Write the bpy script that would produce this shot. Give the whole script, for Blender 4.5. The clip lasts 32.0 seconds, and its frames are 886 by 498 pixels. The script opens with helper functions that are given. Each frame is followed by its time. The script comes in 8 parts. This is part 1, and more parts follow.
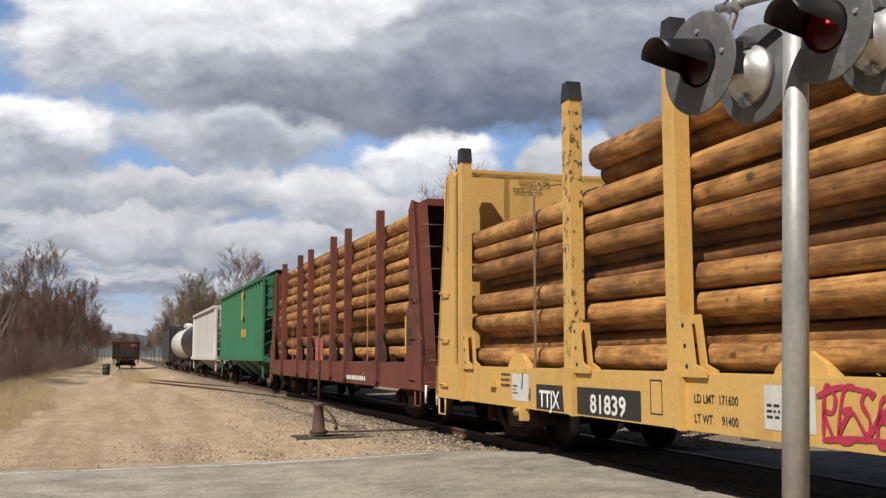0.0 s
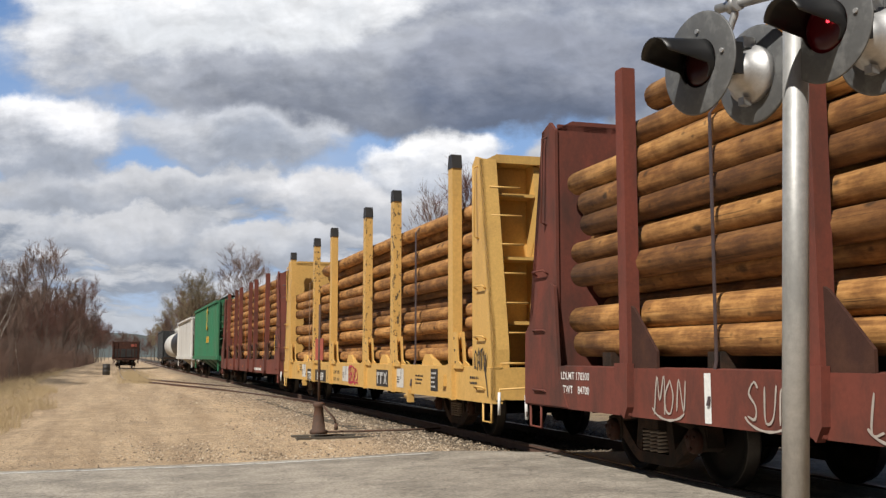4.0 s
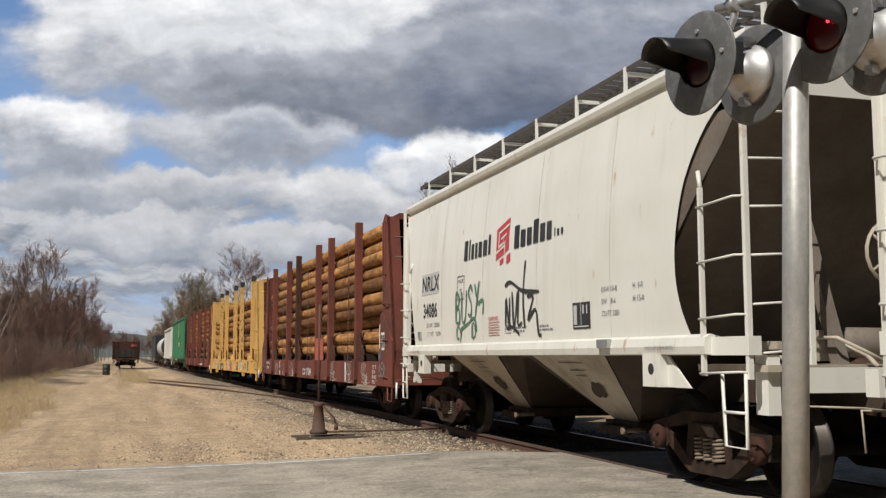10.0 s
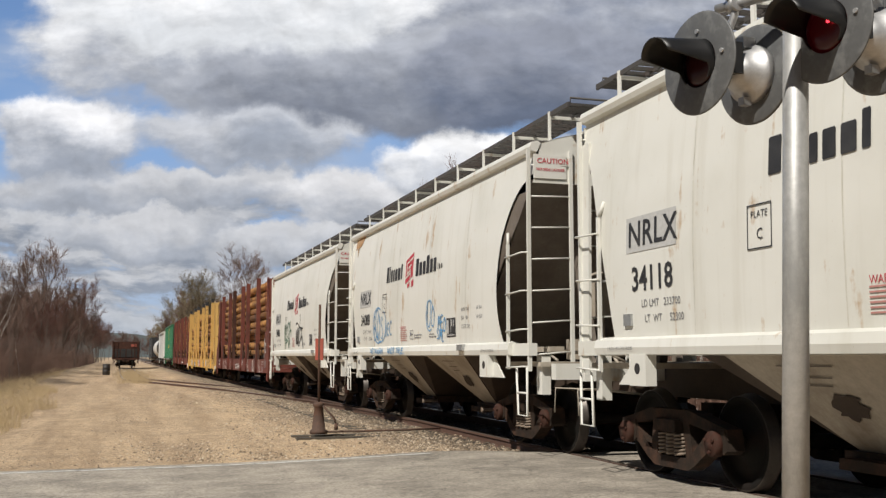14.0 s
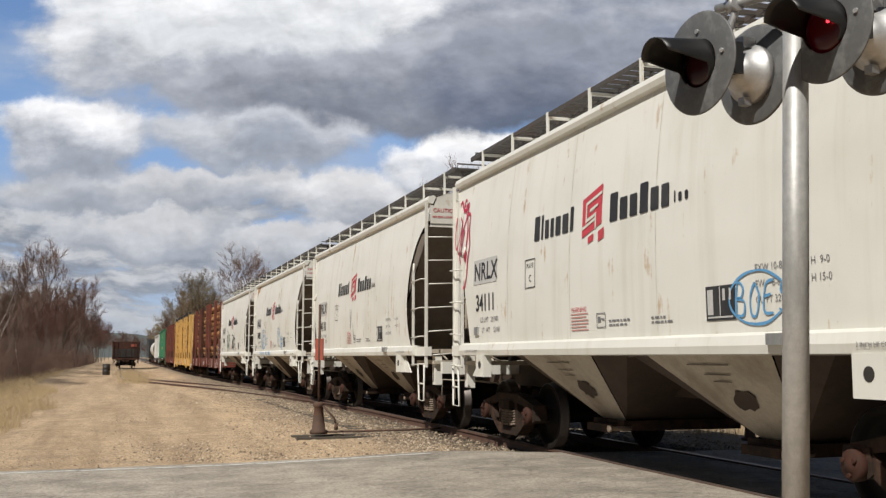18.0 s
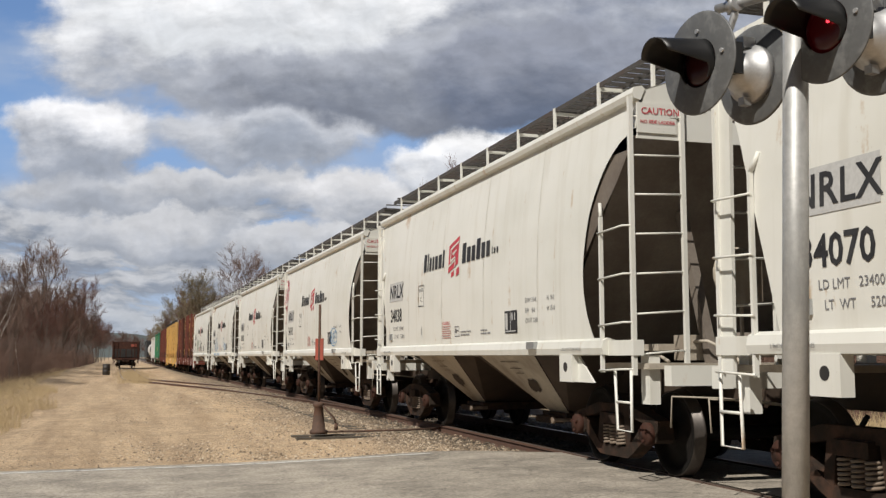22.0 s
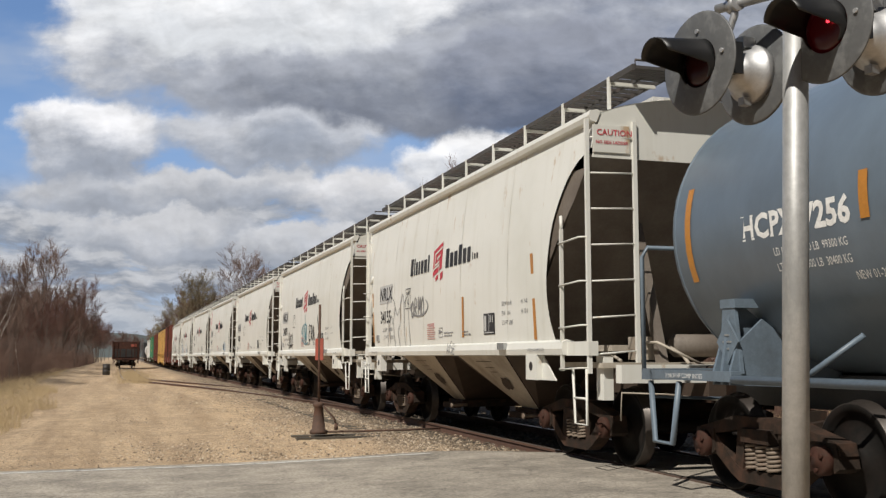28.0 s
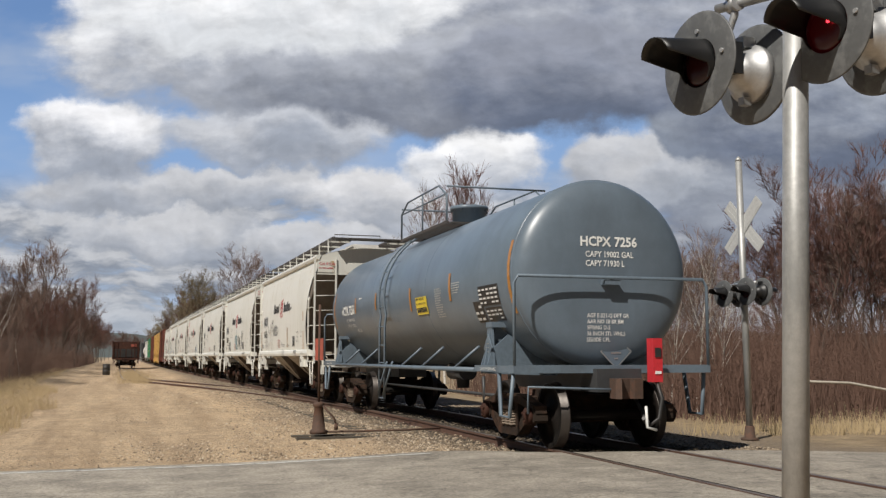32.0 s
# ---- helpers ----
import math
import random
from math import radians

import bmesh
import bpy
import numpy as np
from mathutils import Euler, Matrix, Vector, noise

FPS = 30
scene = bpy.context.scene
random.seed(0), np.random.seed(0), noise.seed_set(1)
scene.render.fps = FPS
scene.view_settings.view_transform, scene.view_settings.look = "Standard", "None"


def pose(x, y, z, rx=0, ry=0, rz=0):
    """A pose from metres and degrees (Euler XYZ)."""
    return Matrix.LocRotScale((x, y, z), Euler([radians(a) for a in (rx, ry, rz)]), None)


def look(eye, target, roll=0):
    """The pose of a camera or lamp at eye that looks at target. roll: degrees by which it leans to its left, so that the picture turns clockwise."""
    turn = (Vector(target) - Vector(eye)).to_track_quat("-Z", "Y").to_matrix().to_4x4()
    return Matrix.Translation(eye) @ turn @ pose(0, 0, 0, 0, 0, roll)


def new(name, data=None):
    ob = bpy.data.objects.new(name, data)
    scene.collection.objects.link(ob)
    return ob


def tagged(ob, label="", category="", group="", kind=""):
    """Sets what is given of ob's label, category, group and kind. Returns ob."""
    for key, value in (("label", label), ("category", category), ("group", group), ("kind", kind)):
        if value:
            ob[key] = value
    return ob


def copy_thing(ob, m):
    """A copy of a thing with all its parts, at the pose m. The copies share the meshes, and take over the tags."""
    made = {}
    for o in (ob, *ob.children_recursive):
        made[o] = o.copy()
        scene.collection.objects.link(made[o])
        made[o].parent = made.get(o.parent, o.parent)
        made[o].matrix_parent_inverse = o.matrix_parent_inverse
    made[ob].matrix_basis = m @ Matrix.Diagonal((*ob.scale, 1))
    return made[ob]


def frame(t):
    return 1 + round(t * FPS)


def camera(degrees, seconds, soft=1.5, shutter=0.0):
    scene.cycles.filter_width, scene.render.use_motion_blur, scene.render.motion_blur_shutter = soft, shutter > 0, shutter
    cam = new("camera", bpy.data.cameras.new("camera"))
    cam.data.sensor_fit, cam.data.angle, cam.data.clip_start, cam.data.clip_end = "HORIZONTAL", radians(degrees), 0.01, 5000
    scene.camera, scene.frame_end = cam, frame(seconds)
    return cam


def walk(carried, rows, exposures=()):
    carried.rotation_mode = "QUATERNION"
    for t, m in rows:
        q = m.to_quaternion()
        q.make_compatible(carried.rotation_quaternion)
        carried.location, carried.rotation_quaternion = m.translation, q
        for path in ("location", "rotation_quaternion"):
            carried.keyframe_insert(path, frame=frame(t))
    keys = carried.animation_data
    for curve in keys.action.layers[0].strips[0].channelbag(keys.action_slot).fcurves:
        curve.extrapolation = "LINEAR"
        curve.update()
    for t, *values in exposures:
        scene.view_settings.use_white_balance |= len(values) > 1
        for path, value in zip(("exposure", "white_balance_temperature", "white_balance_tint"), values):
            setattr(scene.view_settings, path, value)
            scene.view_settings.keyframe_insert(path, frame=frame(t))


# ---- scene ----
# ---------------------------------------------------------------- camera
cam = camera(47.07, 32.0, soft=1.35)
EYE = pose(0, 0, 1.29, 96.03, 0, -17.17)
walk(cam, [(0, EYE), (32, EYE)], [(0, 0.05), (3, 0.05), (6, 0.04), (8, 0.05), (9, -0.08), (12, -0.03), (18, -0.03), (24, -0.06), (32, -0.08)])

# ---------------------------------------------------------------- world, sun, exposure
SUN_AZ, SUN_EL = 232.0, 47.0          # compass from +Y towards +X, degrees
world = bpy.data.worlds.new("sky_world")
world.use_nodes = True
scene.world = world
wn = world.node_tree.nodes
sky_tex = wn.new("ShaderNodeTexSky")
sky_tex.sky_type = "NISHITA"
sky_tex.sun_disc = False
sky_tex.sun_elevation = radians(SUN_EL)
sky_tex.sun_rotation = radians(SUN_AZ)
wn["Background"].inputs[1].default_value = 0.02
world.node_tree.links.new(sky_tex.outputs[0], wn["Background"].inputs[0])
sun_data = bpy.data.lights.new("sun", "SUN")
sun_data.energy = 4.9
sun_data.angle = radians(0.6)
sun_data.color = (1.0, 0.95, 0.87)
sun = new("sun", sun_data)
sun_dir = Vector((math.sin(radians(SUN_AZ)) * math.cos(radians(SUN_EL)), math.cos(radians(SUN_AZ)) * math.cos(radians(SUN_EL)), math.sin(radians(SUN_EL))))
sun.matrix_world = look(sun_dir * 60, (0, 0, 0))


# ---------------------------------------------------------------- mesh helpers
def add_box(bm, x0, x1, y0, y1, z0, z1):
    v = [bm.verts.new((x, y, z)) for z in (z0, z1) for y in (y0, y1) for x in (x0, x1)]
    for q in ((0, 2, 3, 1), (4, 5, 7, 6), (0, 1, 5, 4), (2, 6, 7, 3), (0, 4, 6, 2), (1, 3, 7, 5)):
        bm.faces.new([v[i] for i in q])
    return v


def add_cyl(bm, a, b, r, r2=None, n=10, caps=True):
    a, b = Vector(a), Vector(b)
    r2 = r if r2 is None else r2
    d = (b - a).normalized()
    u = d.orthogonal().normalized()
    w = d.cross(u)
    ra = [bm.verts.new(a + (u * math.cos(i * 2 * math.pi / n) + w * math.sin(i * 2 * math.pi / n)) * r) for i in range(n)]
    rb = [bm.verts.new(b + (u * math.cos(i * 2 * math.pi / n) + w * math.sin(i * 2 * math.pi / n)) * r2) for i in range(n)]
    for i in range(n):
        f = bm.faces.new((ra[i], ra[(i + 1) % n], rb[(i + 1) % n], rb[i]))
        f.smooth = n > 5
    if caps:
        bm.faces.new(ra[::-1])
        bm.faces.new(rb)


def add_tube(bm, pts, r, n=6):
    """A pipe through points, rings shared at the bends."""
    pts = [Vector(p) for p in pts]
    rings = []
    u = None
    for i, p in enumerate(pts):
        d = (pts[min(i + 1, len(pts) - 1)] - pts[max(i - 1, 0)]).normalized()
        u = d.orthogonal().normalized() if u is None else (u - d * u.dot(d)).normalized()
        w = d.cross(u)
        rings.append([bm.verts.new(p + (u * math.cos(k * 2 * math.pi / n) + w * math.sin(k * 2 * math.pi / n)) * r) for k in range(n)])
    for a, b in zip(rings, rings[1:]):
        for k in range(n):
            f = bm.faces.new((a[k], a[(k + 1) % n], b[(k + 1) % n], b[k]))
            f.smooth = True
    bm.faces.new(rings[0][::-1])
    bm.faces.new(rings[-1])


def add_prism(bm, pts, axis, a, b):
    """A polygon of 2D points stretched from a to b along an axis ('x': points are y,z; 'y': x,z; 'z': x,y)."""
    def at(p, h):
        return {"x": (h, p[0], p[1]), "y": (p[0], h, p[1]), "z": (p[0], p[1], h)}[axis]
    va = [bm.verts.new(at(p, a)) for p in pts]
    vb = [bm.verts.new(at(p, b)) for p in pts]
    n = len(pts)
    for i in range(n):
        bm.faces.new((va[i], va[(i + 1) % n], vb[(i + 1) % n], vb[i]))
    bm.faces.new(va[::-1])
    bm.faces.new(vb)


def add_lathe(bm, prof, centre, axis, n=24, cap=True):
    """A turned form: prof holds (distance along the axis, radius)."""
    c, ax = Vector(centre), Vector(axis).normalized()
    u = ax.orthogonal().normalized()
    w = ax.cross(u)
    rings = [[bm.verts.new(c + ax * h + (u * math.cos(k * 2 * math.pi / n) + w * math.sin(k * 2 * math.pi / n)) * r) for k in range(n)] for h, r in prof]
    for a, b in zip(rings, rings[1:]):
        for k in range(n):
            f = bm.faces.new((a[k], a[(k + 1) % n], b[(k + 1) % n], b[k]))
            f.smooth = True
    if cap:
        bm.faces.new(rings[0][::-1])
        bm.faces.new(rings[-1])


def finish(name, bm, material, bevel=0.0):
    if bevel:
        bmesh.ops.bevel(bm, geom=[e for e in bm.edges if len(e.link_faces) == 2 and e.calc_face_angle(0) > 0.6], offset=bevel, segments=1, affect="EDGES", clamp_overlap=True)
    bmesh.ops.recalc_face_normals(bm, faces=bm.faces)
    me = bpy.data.meshes.new(name)
    bm.to_mesh(me)
    bm.free()
    if material:
        me.materials.append(material)
    return me


def part(name, bm, material, parent, label="", bevel=0.0):
    ob = new(name, finish(name, bm, material, bevel))
    ob.parent = parent
    return tagged(ob, label)


def mesh_part(name, me, parent, label=""):
    ob = new(name, me)
    ob.parent = parent
    return tagged(ob, label)


def thing(name, label, category, group="", m=None):
    ob = new(name)
    ob.empty_display_size = 0.3
    if m is not None:
        ob.matrix_basis = m
    return tagged(ob, label, category, group)


# ---------------------------------------------------------------- materials
def mat_new(name):
    m = bpy.data.materials.new(name)
    m.use_nodes = True
    return m, m.node_tree.nodes, m.node_tree.links, m.node_tree.nodes["Principled BSDF"]


def ramp(nodes, stops):
    r = nodes.new("ShaderNodeValToRGB")
    e = r.color_ramp.elements
    while len(e) < len(stops):
        e.new(0.5)
    for el, (p, c) in zip(e, stops):
        el.position, el.color = p, (*c, 1) if len(c) == 3 else c
    return r


def noise_tex(nodes, links, coord, scale, detail=6, rough=0.6, stretch=None):
    if stretch:
        mp = nodes.new("ShaderNodeMapping")
        mp.inputs["Scale"].default_value = stretch
        links.new(coord, mp.inputs[0])
        coord = mp.outputs[0]
    t = nodes.new("ShaderNodeTexNoise")
    t.inputs["Scale"].default_value, t.inputs["Detail"].default_value, t.inputs["Roughness"].default_value = scale, detail, rough
    links.new(coord, t.inputs["Vector"])
    return t


def mixc(nodes, links, fac, a, b, kind="MIX"):
    m = nodes.new("ShaderNodeMix")
    m.data_type, m.blend_type = "RGBA", kind
    for sock, val in ((m.inputs[0], fac), (m.inputs[6], a), (m.inputs[7], b)):
        if isinstance(val, (int, float)):
            sock.default_value = val
        elif isinstance(val, tuple):
            sock.default_value = (*val, 1)
        else:
            links.new(val, sock)
    return m.outputs[2]


def surface(name, base, dirt=None, amount=0.5, rough=0.6, metal=0.0, scale=1.5, fine=25.0, bump=0.15, streak=(1, 1, 1), spread=(0.45, 0.75), vary=0.0, coords="Object", gloss=0.5):
    """Painted or weathered stuff: a base colour, dirt in large patches, fine grain in colour and relief."""
    m, nd, lk, bsdf = mat_new(name)
    tc = nd.new("ShaderNodeTexCoord").outputs[coords]
    big = noise_tex(nd, lk, tc, scale, 8, 0.65, streak)
    small = noise_tex(nd, lk, tc, fine, 5, 0.7)
    col = ramp(nd, [(0.3, tuple(c * 0.86 for c in base)), (0.7, tuple(min(1, c * 1.1) for c in base))])
    lk.new(small.outputs[0], col.inputs[0])
    out = col.outputs[0]
    if dirt:
        msk = ramp(nd, [(spread[0], (0, 0, 0)), (spread[1], (amount,) * 3)])
        lk.new(big.outputs[0], msk.inputs[0])
        out = mixc(nd, lk, msk.outputs[0], out, dirt)
    if vary:
        oi = nd.new("ShaderNodeObjectInfo")
        vr = ramp(nd, [(0, (1 - vary,) * 3), (1, (1 + vary,) * 3)])
        vr.color_ramp.elements[1].color = (1.0, 1.0, 1.0, 1)
        lk.new(oi.outputs["Random"], vr.inputs[0])
        out = mixc(nd, lk, 1.0, out, vr.outputs[0], "MULTIPLY")
    lk.new(out, bsdf.inputs["Base Color"])
    rr = nd.new("ShaderNodeMapRange")
    rr.inputs[3].default_value, rr.inputs[4].default_value = rough - 0.1, min(1, rough + 0.12)
    lk.new(big.outputs[0], rr.inputs[0])
    lk.new(rr.outputs[0], bsdf.inputs["Roughness"])
    bsdf.inputs["Metallic"].default_value = metal
    bsdf.inputs["Specular IOR Level"].default_value = gloss
    if bump:
        b = nd.new("ShaderNodeBump")
        b.inputs["Strength"].default_value, b.inputs["Distance"].default_value = bump, 0.02
        lk.new(small.outputs[0], b.inputs["Height"])
        lk.new(b.outputs[0], bsdf.inputs["Normal"])
    return m


RUST = (0.11, 0.05, 0.03)
def hopper_paint():
    """Chalky cream paint: faint cloudiness, rain streaks, and rust runs that differ from wagon to wagon."""
    m, nd, lk, bsdf = mat_new("cream_white_paint")
    tc = nd.new("ShaderNodeTexCoord").outputs["Object"]
    oi = nd.new("ShaderNodeObjectInfo").outputs["Random"]
    off = nd.new("ShaderNodeVectorMath")
    off.operation = "MULTIPLY_ADD"
    comb = nd.new("ShaderNodeCombineXYZ")
    for k in range(3):
        lk.new(oi, comb.inputs[k])
    off.inputs[1].default_value = (31, 57, 0)
    lk.new(comb.outputs[0], off.inputs[0])
    lk.new(tc, off.inputs[2])
    p = off.outputs[0]
    cloud = noise_tex(nd, lk, p, 0.7, 5, 0.6)
    c0 = ramp(nd, [(0.32, (0.625, 0.62, 0.565)), (0.5, (0.675, 0.67, 0.622)), (0.68, (0.70, 0.695, 0.65))])
    lk.new(cloud.outputs[0], c0.inputs[0])
    out = c0.outputs[0]
    rain = noise_tex(nd, lk, p, 2.6, 5, 0.6, (1, 1.5, 0.10))
    r1 = ramp(nd, [(0.52, (0, 0, 0)), (0.80, (0.34,) * 3)])
    lk.new(rain.outputs[0], r1.inputs[0])
    out = mixc(nd, lk, r1.outputs[0], out, (0.40, 0.36, 0.27))
    run = noise_tex(nd, lk, p, 4.2, 4, 0.55, (1, 1.7, 0.16))
    brk = noise_tex(nd, lk, p, 1.9, 6, 0.7)
    mul = nd.new("ShaderNodeMath")
    mul.operation = "MULTIPLY"
    lk.new(run.outputs[0], mul.inputs[0])
    lk.new(brk.outputs[0], mul.inputs[1])
    thr = nd.new("ShaderNodeMath")
    thr.operation = "MULTIPLY_ADD"
    lk.new(oi, thr.inputs[0])
    thr.inputs[1].default_value = 0.045
    lk.new(mul.outputs[0], thr.inputs[2])
    r2 = ramp(nd, [(0.372, (0, 0, 0)), (0.46, (0.75,) * 3)])
    lk.new(thr.outputs[0], r2.inputs[0])
    out = mixc(nd, lk, r2.outputs[0], out, (0.40, 0.24, 0.10))
    speck = noise_tex(nd, lk, p, 38, 3, 0.6)
    r3 = ramp(nd, [(0.70, (0, 0, 0)), (0.76, (0.5,) * 3)])
    lk.new(speck.outputs[0], r3.inputs[0])
    out = mixc(nd, lk, r3.outputs[0], out, (0.36, 0.30, 0.22))
    lk.new(out, bsdf.inputs["Base Color"])
    bsdf.inputs["Roughness"].default_value = 0.46
    return m


M_WHITE = hopper_paint()
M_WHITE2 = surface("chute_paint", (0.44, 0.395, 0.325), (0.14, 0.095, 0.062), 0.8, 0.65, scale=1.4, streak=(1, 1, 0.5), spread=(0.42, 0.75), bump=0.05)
M_SEAM = surface("painted_weld_seam", (0.61, 0.60, 0.54), (0.46, 0.41, 0.33), 0.6, 0.55, scale=2, bump=0.0)
# darker than the wagon's cream paint: shade on end slopes, put into colour
M_SLOPE = surface("slope_sheet_shade_tone", (0.165, 0.140, 0.116), (0.075, 0.054, 0.042), 0.7, 0.7, scale=1.1, spread=(0.4, 0.7), bump=0.06)
# rust brown darkened for shade under the wagon; also the chute grime
M_CHUTE = surface("rust_grime_and_shade", (0.055, 0.036, 0.024), (0.028, 0.019, 0.014), 0.7, 0.8, scale=1.5, spread=(0.4, 0.7), bump=0.08)
M_GRATE = surface("running_board_steel", (0.075, 0.07, 0.066), RUST, 0.4, 0.7, metal=0.2, scale=3)
M_TRUCK = surface("truck_iron", (0.030, 0.022, 0.017), (0.085, 0.045, 0.030), 0.8, 0.85, scale=5, fine=30, spread=(0.44, 0.68), bump=0.4, gloss=0.15)
M_CAP = surface("rust_red_cap", (0.052, 0.022, 0.015), (0.036, 0.029, 0.023), 0.85, 0.8, scale=12, gloss=0.2)
M_WHEEL = surface("greasy_wheel_steel", (0.010, 0.009, 0.008), (0.024, 0.015, 0.012), 0.7, 0.75, scale=3, bump=0.2, gloss=0.15)
M_TREAD = surface("polished_tread", (0.055, 0.046, 0.040), (0.022, 0.017, 0.014), 0.8, 0.42, metal=0.5, scale=5, bump=0.0)
M_SPRING = surface("spring_steel", (0.21, 0.165, 0.125), RUST, 0.5, 0.7, metal=0.1, scale=8)
M_YELLOW = surface("yellow_paint", (0.61, 0.375, 0.115), (0.22, 0.12, 0.05), 0.6, 0.5, scale=1.2, streak=(1, 1, 0.5), spread=(0.52, 0.8), bump=0.05)
M_CHIP = surface("chipped_yellow_paint", (0.60, 0.37, 0.115), (0.035, 0.028, 0.025), 0.9, 0.55, scale=14, streak=(1, 1, 0.6), spread=(0.56, 0.60), bump=0.1)
M_BROWN = surface("oxide_red_paint", (0.165, 0.041, 0.026), (0.050, 0.024, 0.018), 0.85, 0.80, scale=1.7, streak=(1, 1, 0.5), spread=(0.42, 0.68), bump=0.06)
M_DARKST = surface("dark_stake_steel", (0.055, 0.026, 0.020), RUST, 0.6, 0.85, scale=3, gloss=0.2)
M_BLACK = surface("black_paint", (0.025, 0.024, 0.024), (0.06, 0.045, 0.035), 0.5, 0.5, scale=3)
M_GREEN = surface("green_paint", (0.025, 0.175, 0.085), (0.07, 0.11, 0.055), 0.75, 0.55, scale=0.8, streak=(1, 1, 0.4), spread=(0.4, 0.75), bump=0.04)
M_FADED = surface("faded_white_paint", (0.60, 0.59, 0.56), (0.33, 0.30, 0.27), 0.6, 0.6, scale=0.8, streak=(1, 1, 0.3))
M_TANK = surface("blue_grey_tank_paint", (0.138, 0.178, 0.220), (0.078, 0.088, 0.102), 0.7, 0.34, scale=0.55, streak=(1, 1, 0.35), spread=(0.45, 0.85), bump=0.0, fine=1.6)
M_TANKF = surface("blue_grey_frame_paint", (0.135, 0.175, 0.215), (0.05, 0.05, 0.05), 0.5, 0.45, scale=2, bump=0.03)
M_TANKD = surface("grimy_tank_paint", (0.05, 0.052, 0.055), (0.03, 0.025, 0.02), 0.6, 0.5, scale=1)
M_RED = surface("red_plastic", (0.55, 0.03, 0.04), (0.3, 0.02, 0.03), 0.4, 0.4, scale=4, bump=0.0)
M_LETTER_W = surface("white_lettering", (0.78, 0.78, 0.76), (0.45, 0.42, 0.38), 0.5, 0.6, scale=3, bump=0)
M_LETTER_K = surface("black_lettering", (0.022, 0.022, 0.024), (0.07, 0.07, 0.07), 0.5, 0.6, scale=3, bump=0)
M_LETTER_G = surface("grey_lettering", (0.17, 0.17, 0.18), None, 0, 0.6, bump=0)
M_LOGO_RED = surface("red_emblem", (0.50, 0.05, 0.07), (0.35, 0.06, 0.08), 0.5, 0.6, scale=3, bump=0)
M_PINK = surface("faded_red_print", (0.50, 0.24, 0.22), None, 0, 0.6, bump=0)
M_LETTER_Y = surface("yellow_lettering", (0.72, 0.42, 0.04), None, 0, 0.6, bump=0)
M_ORANGE = surface("orange_reflector", (0.44, 0.19, 0.035), None, 0, 0.35, bump=0)
M_PATCH = surface("grey_patch_paint", (0.47, 0.47, 0.46), None, 0, 0.6, bump=0)
M_SIGNY = surface("yellow_placard", (0.75, 0.58, 0.05), None, 0, 0.5, bump=0)
M_GALV = surface("galvanised_steel", (0.42, 0.43, 0.43), (0.24, 0.25, 0.25), 0.6, 0.42, metal=0.65, scale=5, fine=18, streak=(1, 1, 0.3), bump=0.02)
M_MAST = surface("weathered_galvanised_mast", (0.44, 0.44, 0.43), (0.27, 0.275, 0.27), 0.7, 0.50, metal=0.45, scale=7, fine=30, streak=(1, 1, 0.3), spread=(0.45, 0.62), bump=0.03)
M_ALU = surface("cast_aluminium", (0.50, 0.50, 0.50), (0.22, 0.22, 0.22), 0.6, 0.45, metal=0.7, scale=9, bump=0.03)
M_DISC = surface("grey_signal_background", (0.115, 0.118, 0.12), (0.20, 0.205, 0.205), 0.6, 0.5, metal=0.2, scale=9, spread=(0.5, 0.62), bump=0.02)
M_HOOD = surface("black_hood", (0.014, 0.014, 0.015), (0.03, 0.03, 0.03), 0.4, 0.42, scale=8, bump=0.02)
M_STRAP = surface("steel_band", (0.10, 0.075, 0.075), RUST, 0.5, 0.5, metal=0.4, scale=6)
M_WEBBING = surface("tan_webbing", (0.21, 0.135, 0.08), (0.12, 0.075, 0.045), 0.6, 0.8, scale=6)
M_WEB = surface("orange_strap", (0.55, 0.17, 0.04), (0.35, 0.12, 0.04), 0.5, 0.7, scale=6)
M_RAIL = surface("rusty_rail", (0.12, 0.065, 0.045), (0.06, 0.035, 0.028), 0.6, 0.7, scale=5, fine=40, bump=0.3)
M_RAILTOP = surface("rail_head", (0.30, 0.24, 0.20), (0.14, 0.09, 0.07), 0.6, 0.35, metal=0.7, scale=2, bump=0.02)
M_TIE = surface("weathered_tie", (0.075, 0.065, 0.05), (0.16, 0.13, 0.10), 0.6, 0.85, scale=3, streak=(0.4, 4, 4), bump=0.5, vary=0.35)
M_STAND = surface("rusted_cast_iron", (0.075, 0.045, 0.032), (0.16, 0.07, 0.04), 0.6, 0.8, scale=8, bump=0.4)
M_TARGET = surface("faded_red_target", (0.32, 0.075, 0.05), (0.18, 0.06, 0.04), 0.6, 0.7, scale=9)


# ---------------------------------------------------------------- the line of the track
def track_x(y):
    d = y - 15.75
    dd = min(max(d, -5.0), 89.0)
    k1, k3 = -0.000626, 1.288e-5
    return 6.52 + k1 * dd ** 2 / 2 + k3 * dd ** 3 / 6 + (k1 * dd + k3 * dd ** 2 / 2) * (d - dd)


def track_slope(y):
    return (track_x(y + 0.5) - track_x(y - 0.5))


def smooth(a, b, x):
    t = min(max((x - a) / (b - a), 0), 1)
    return t * t * (3 - 2 * t)


ROAD_Y0, ROAD_Y1 = 5.6, 13.6


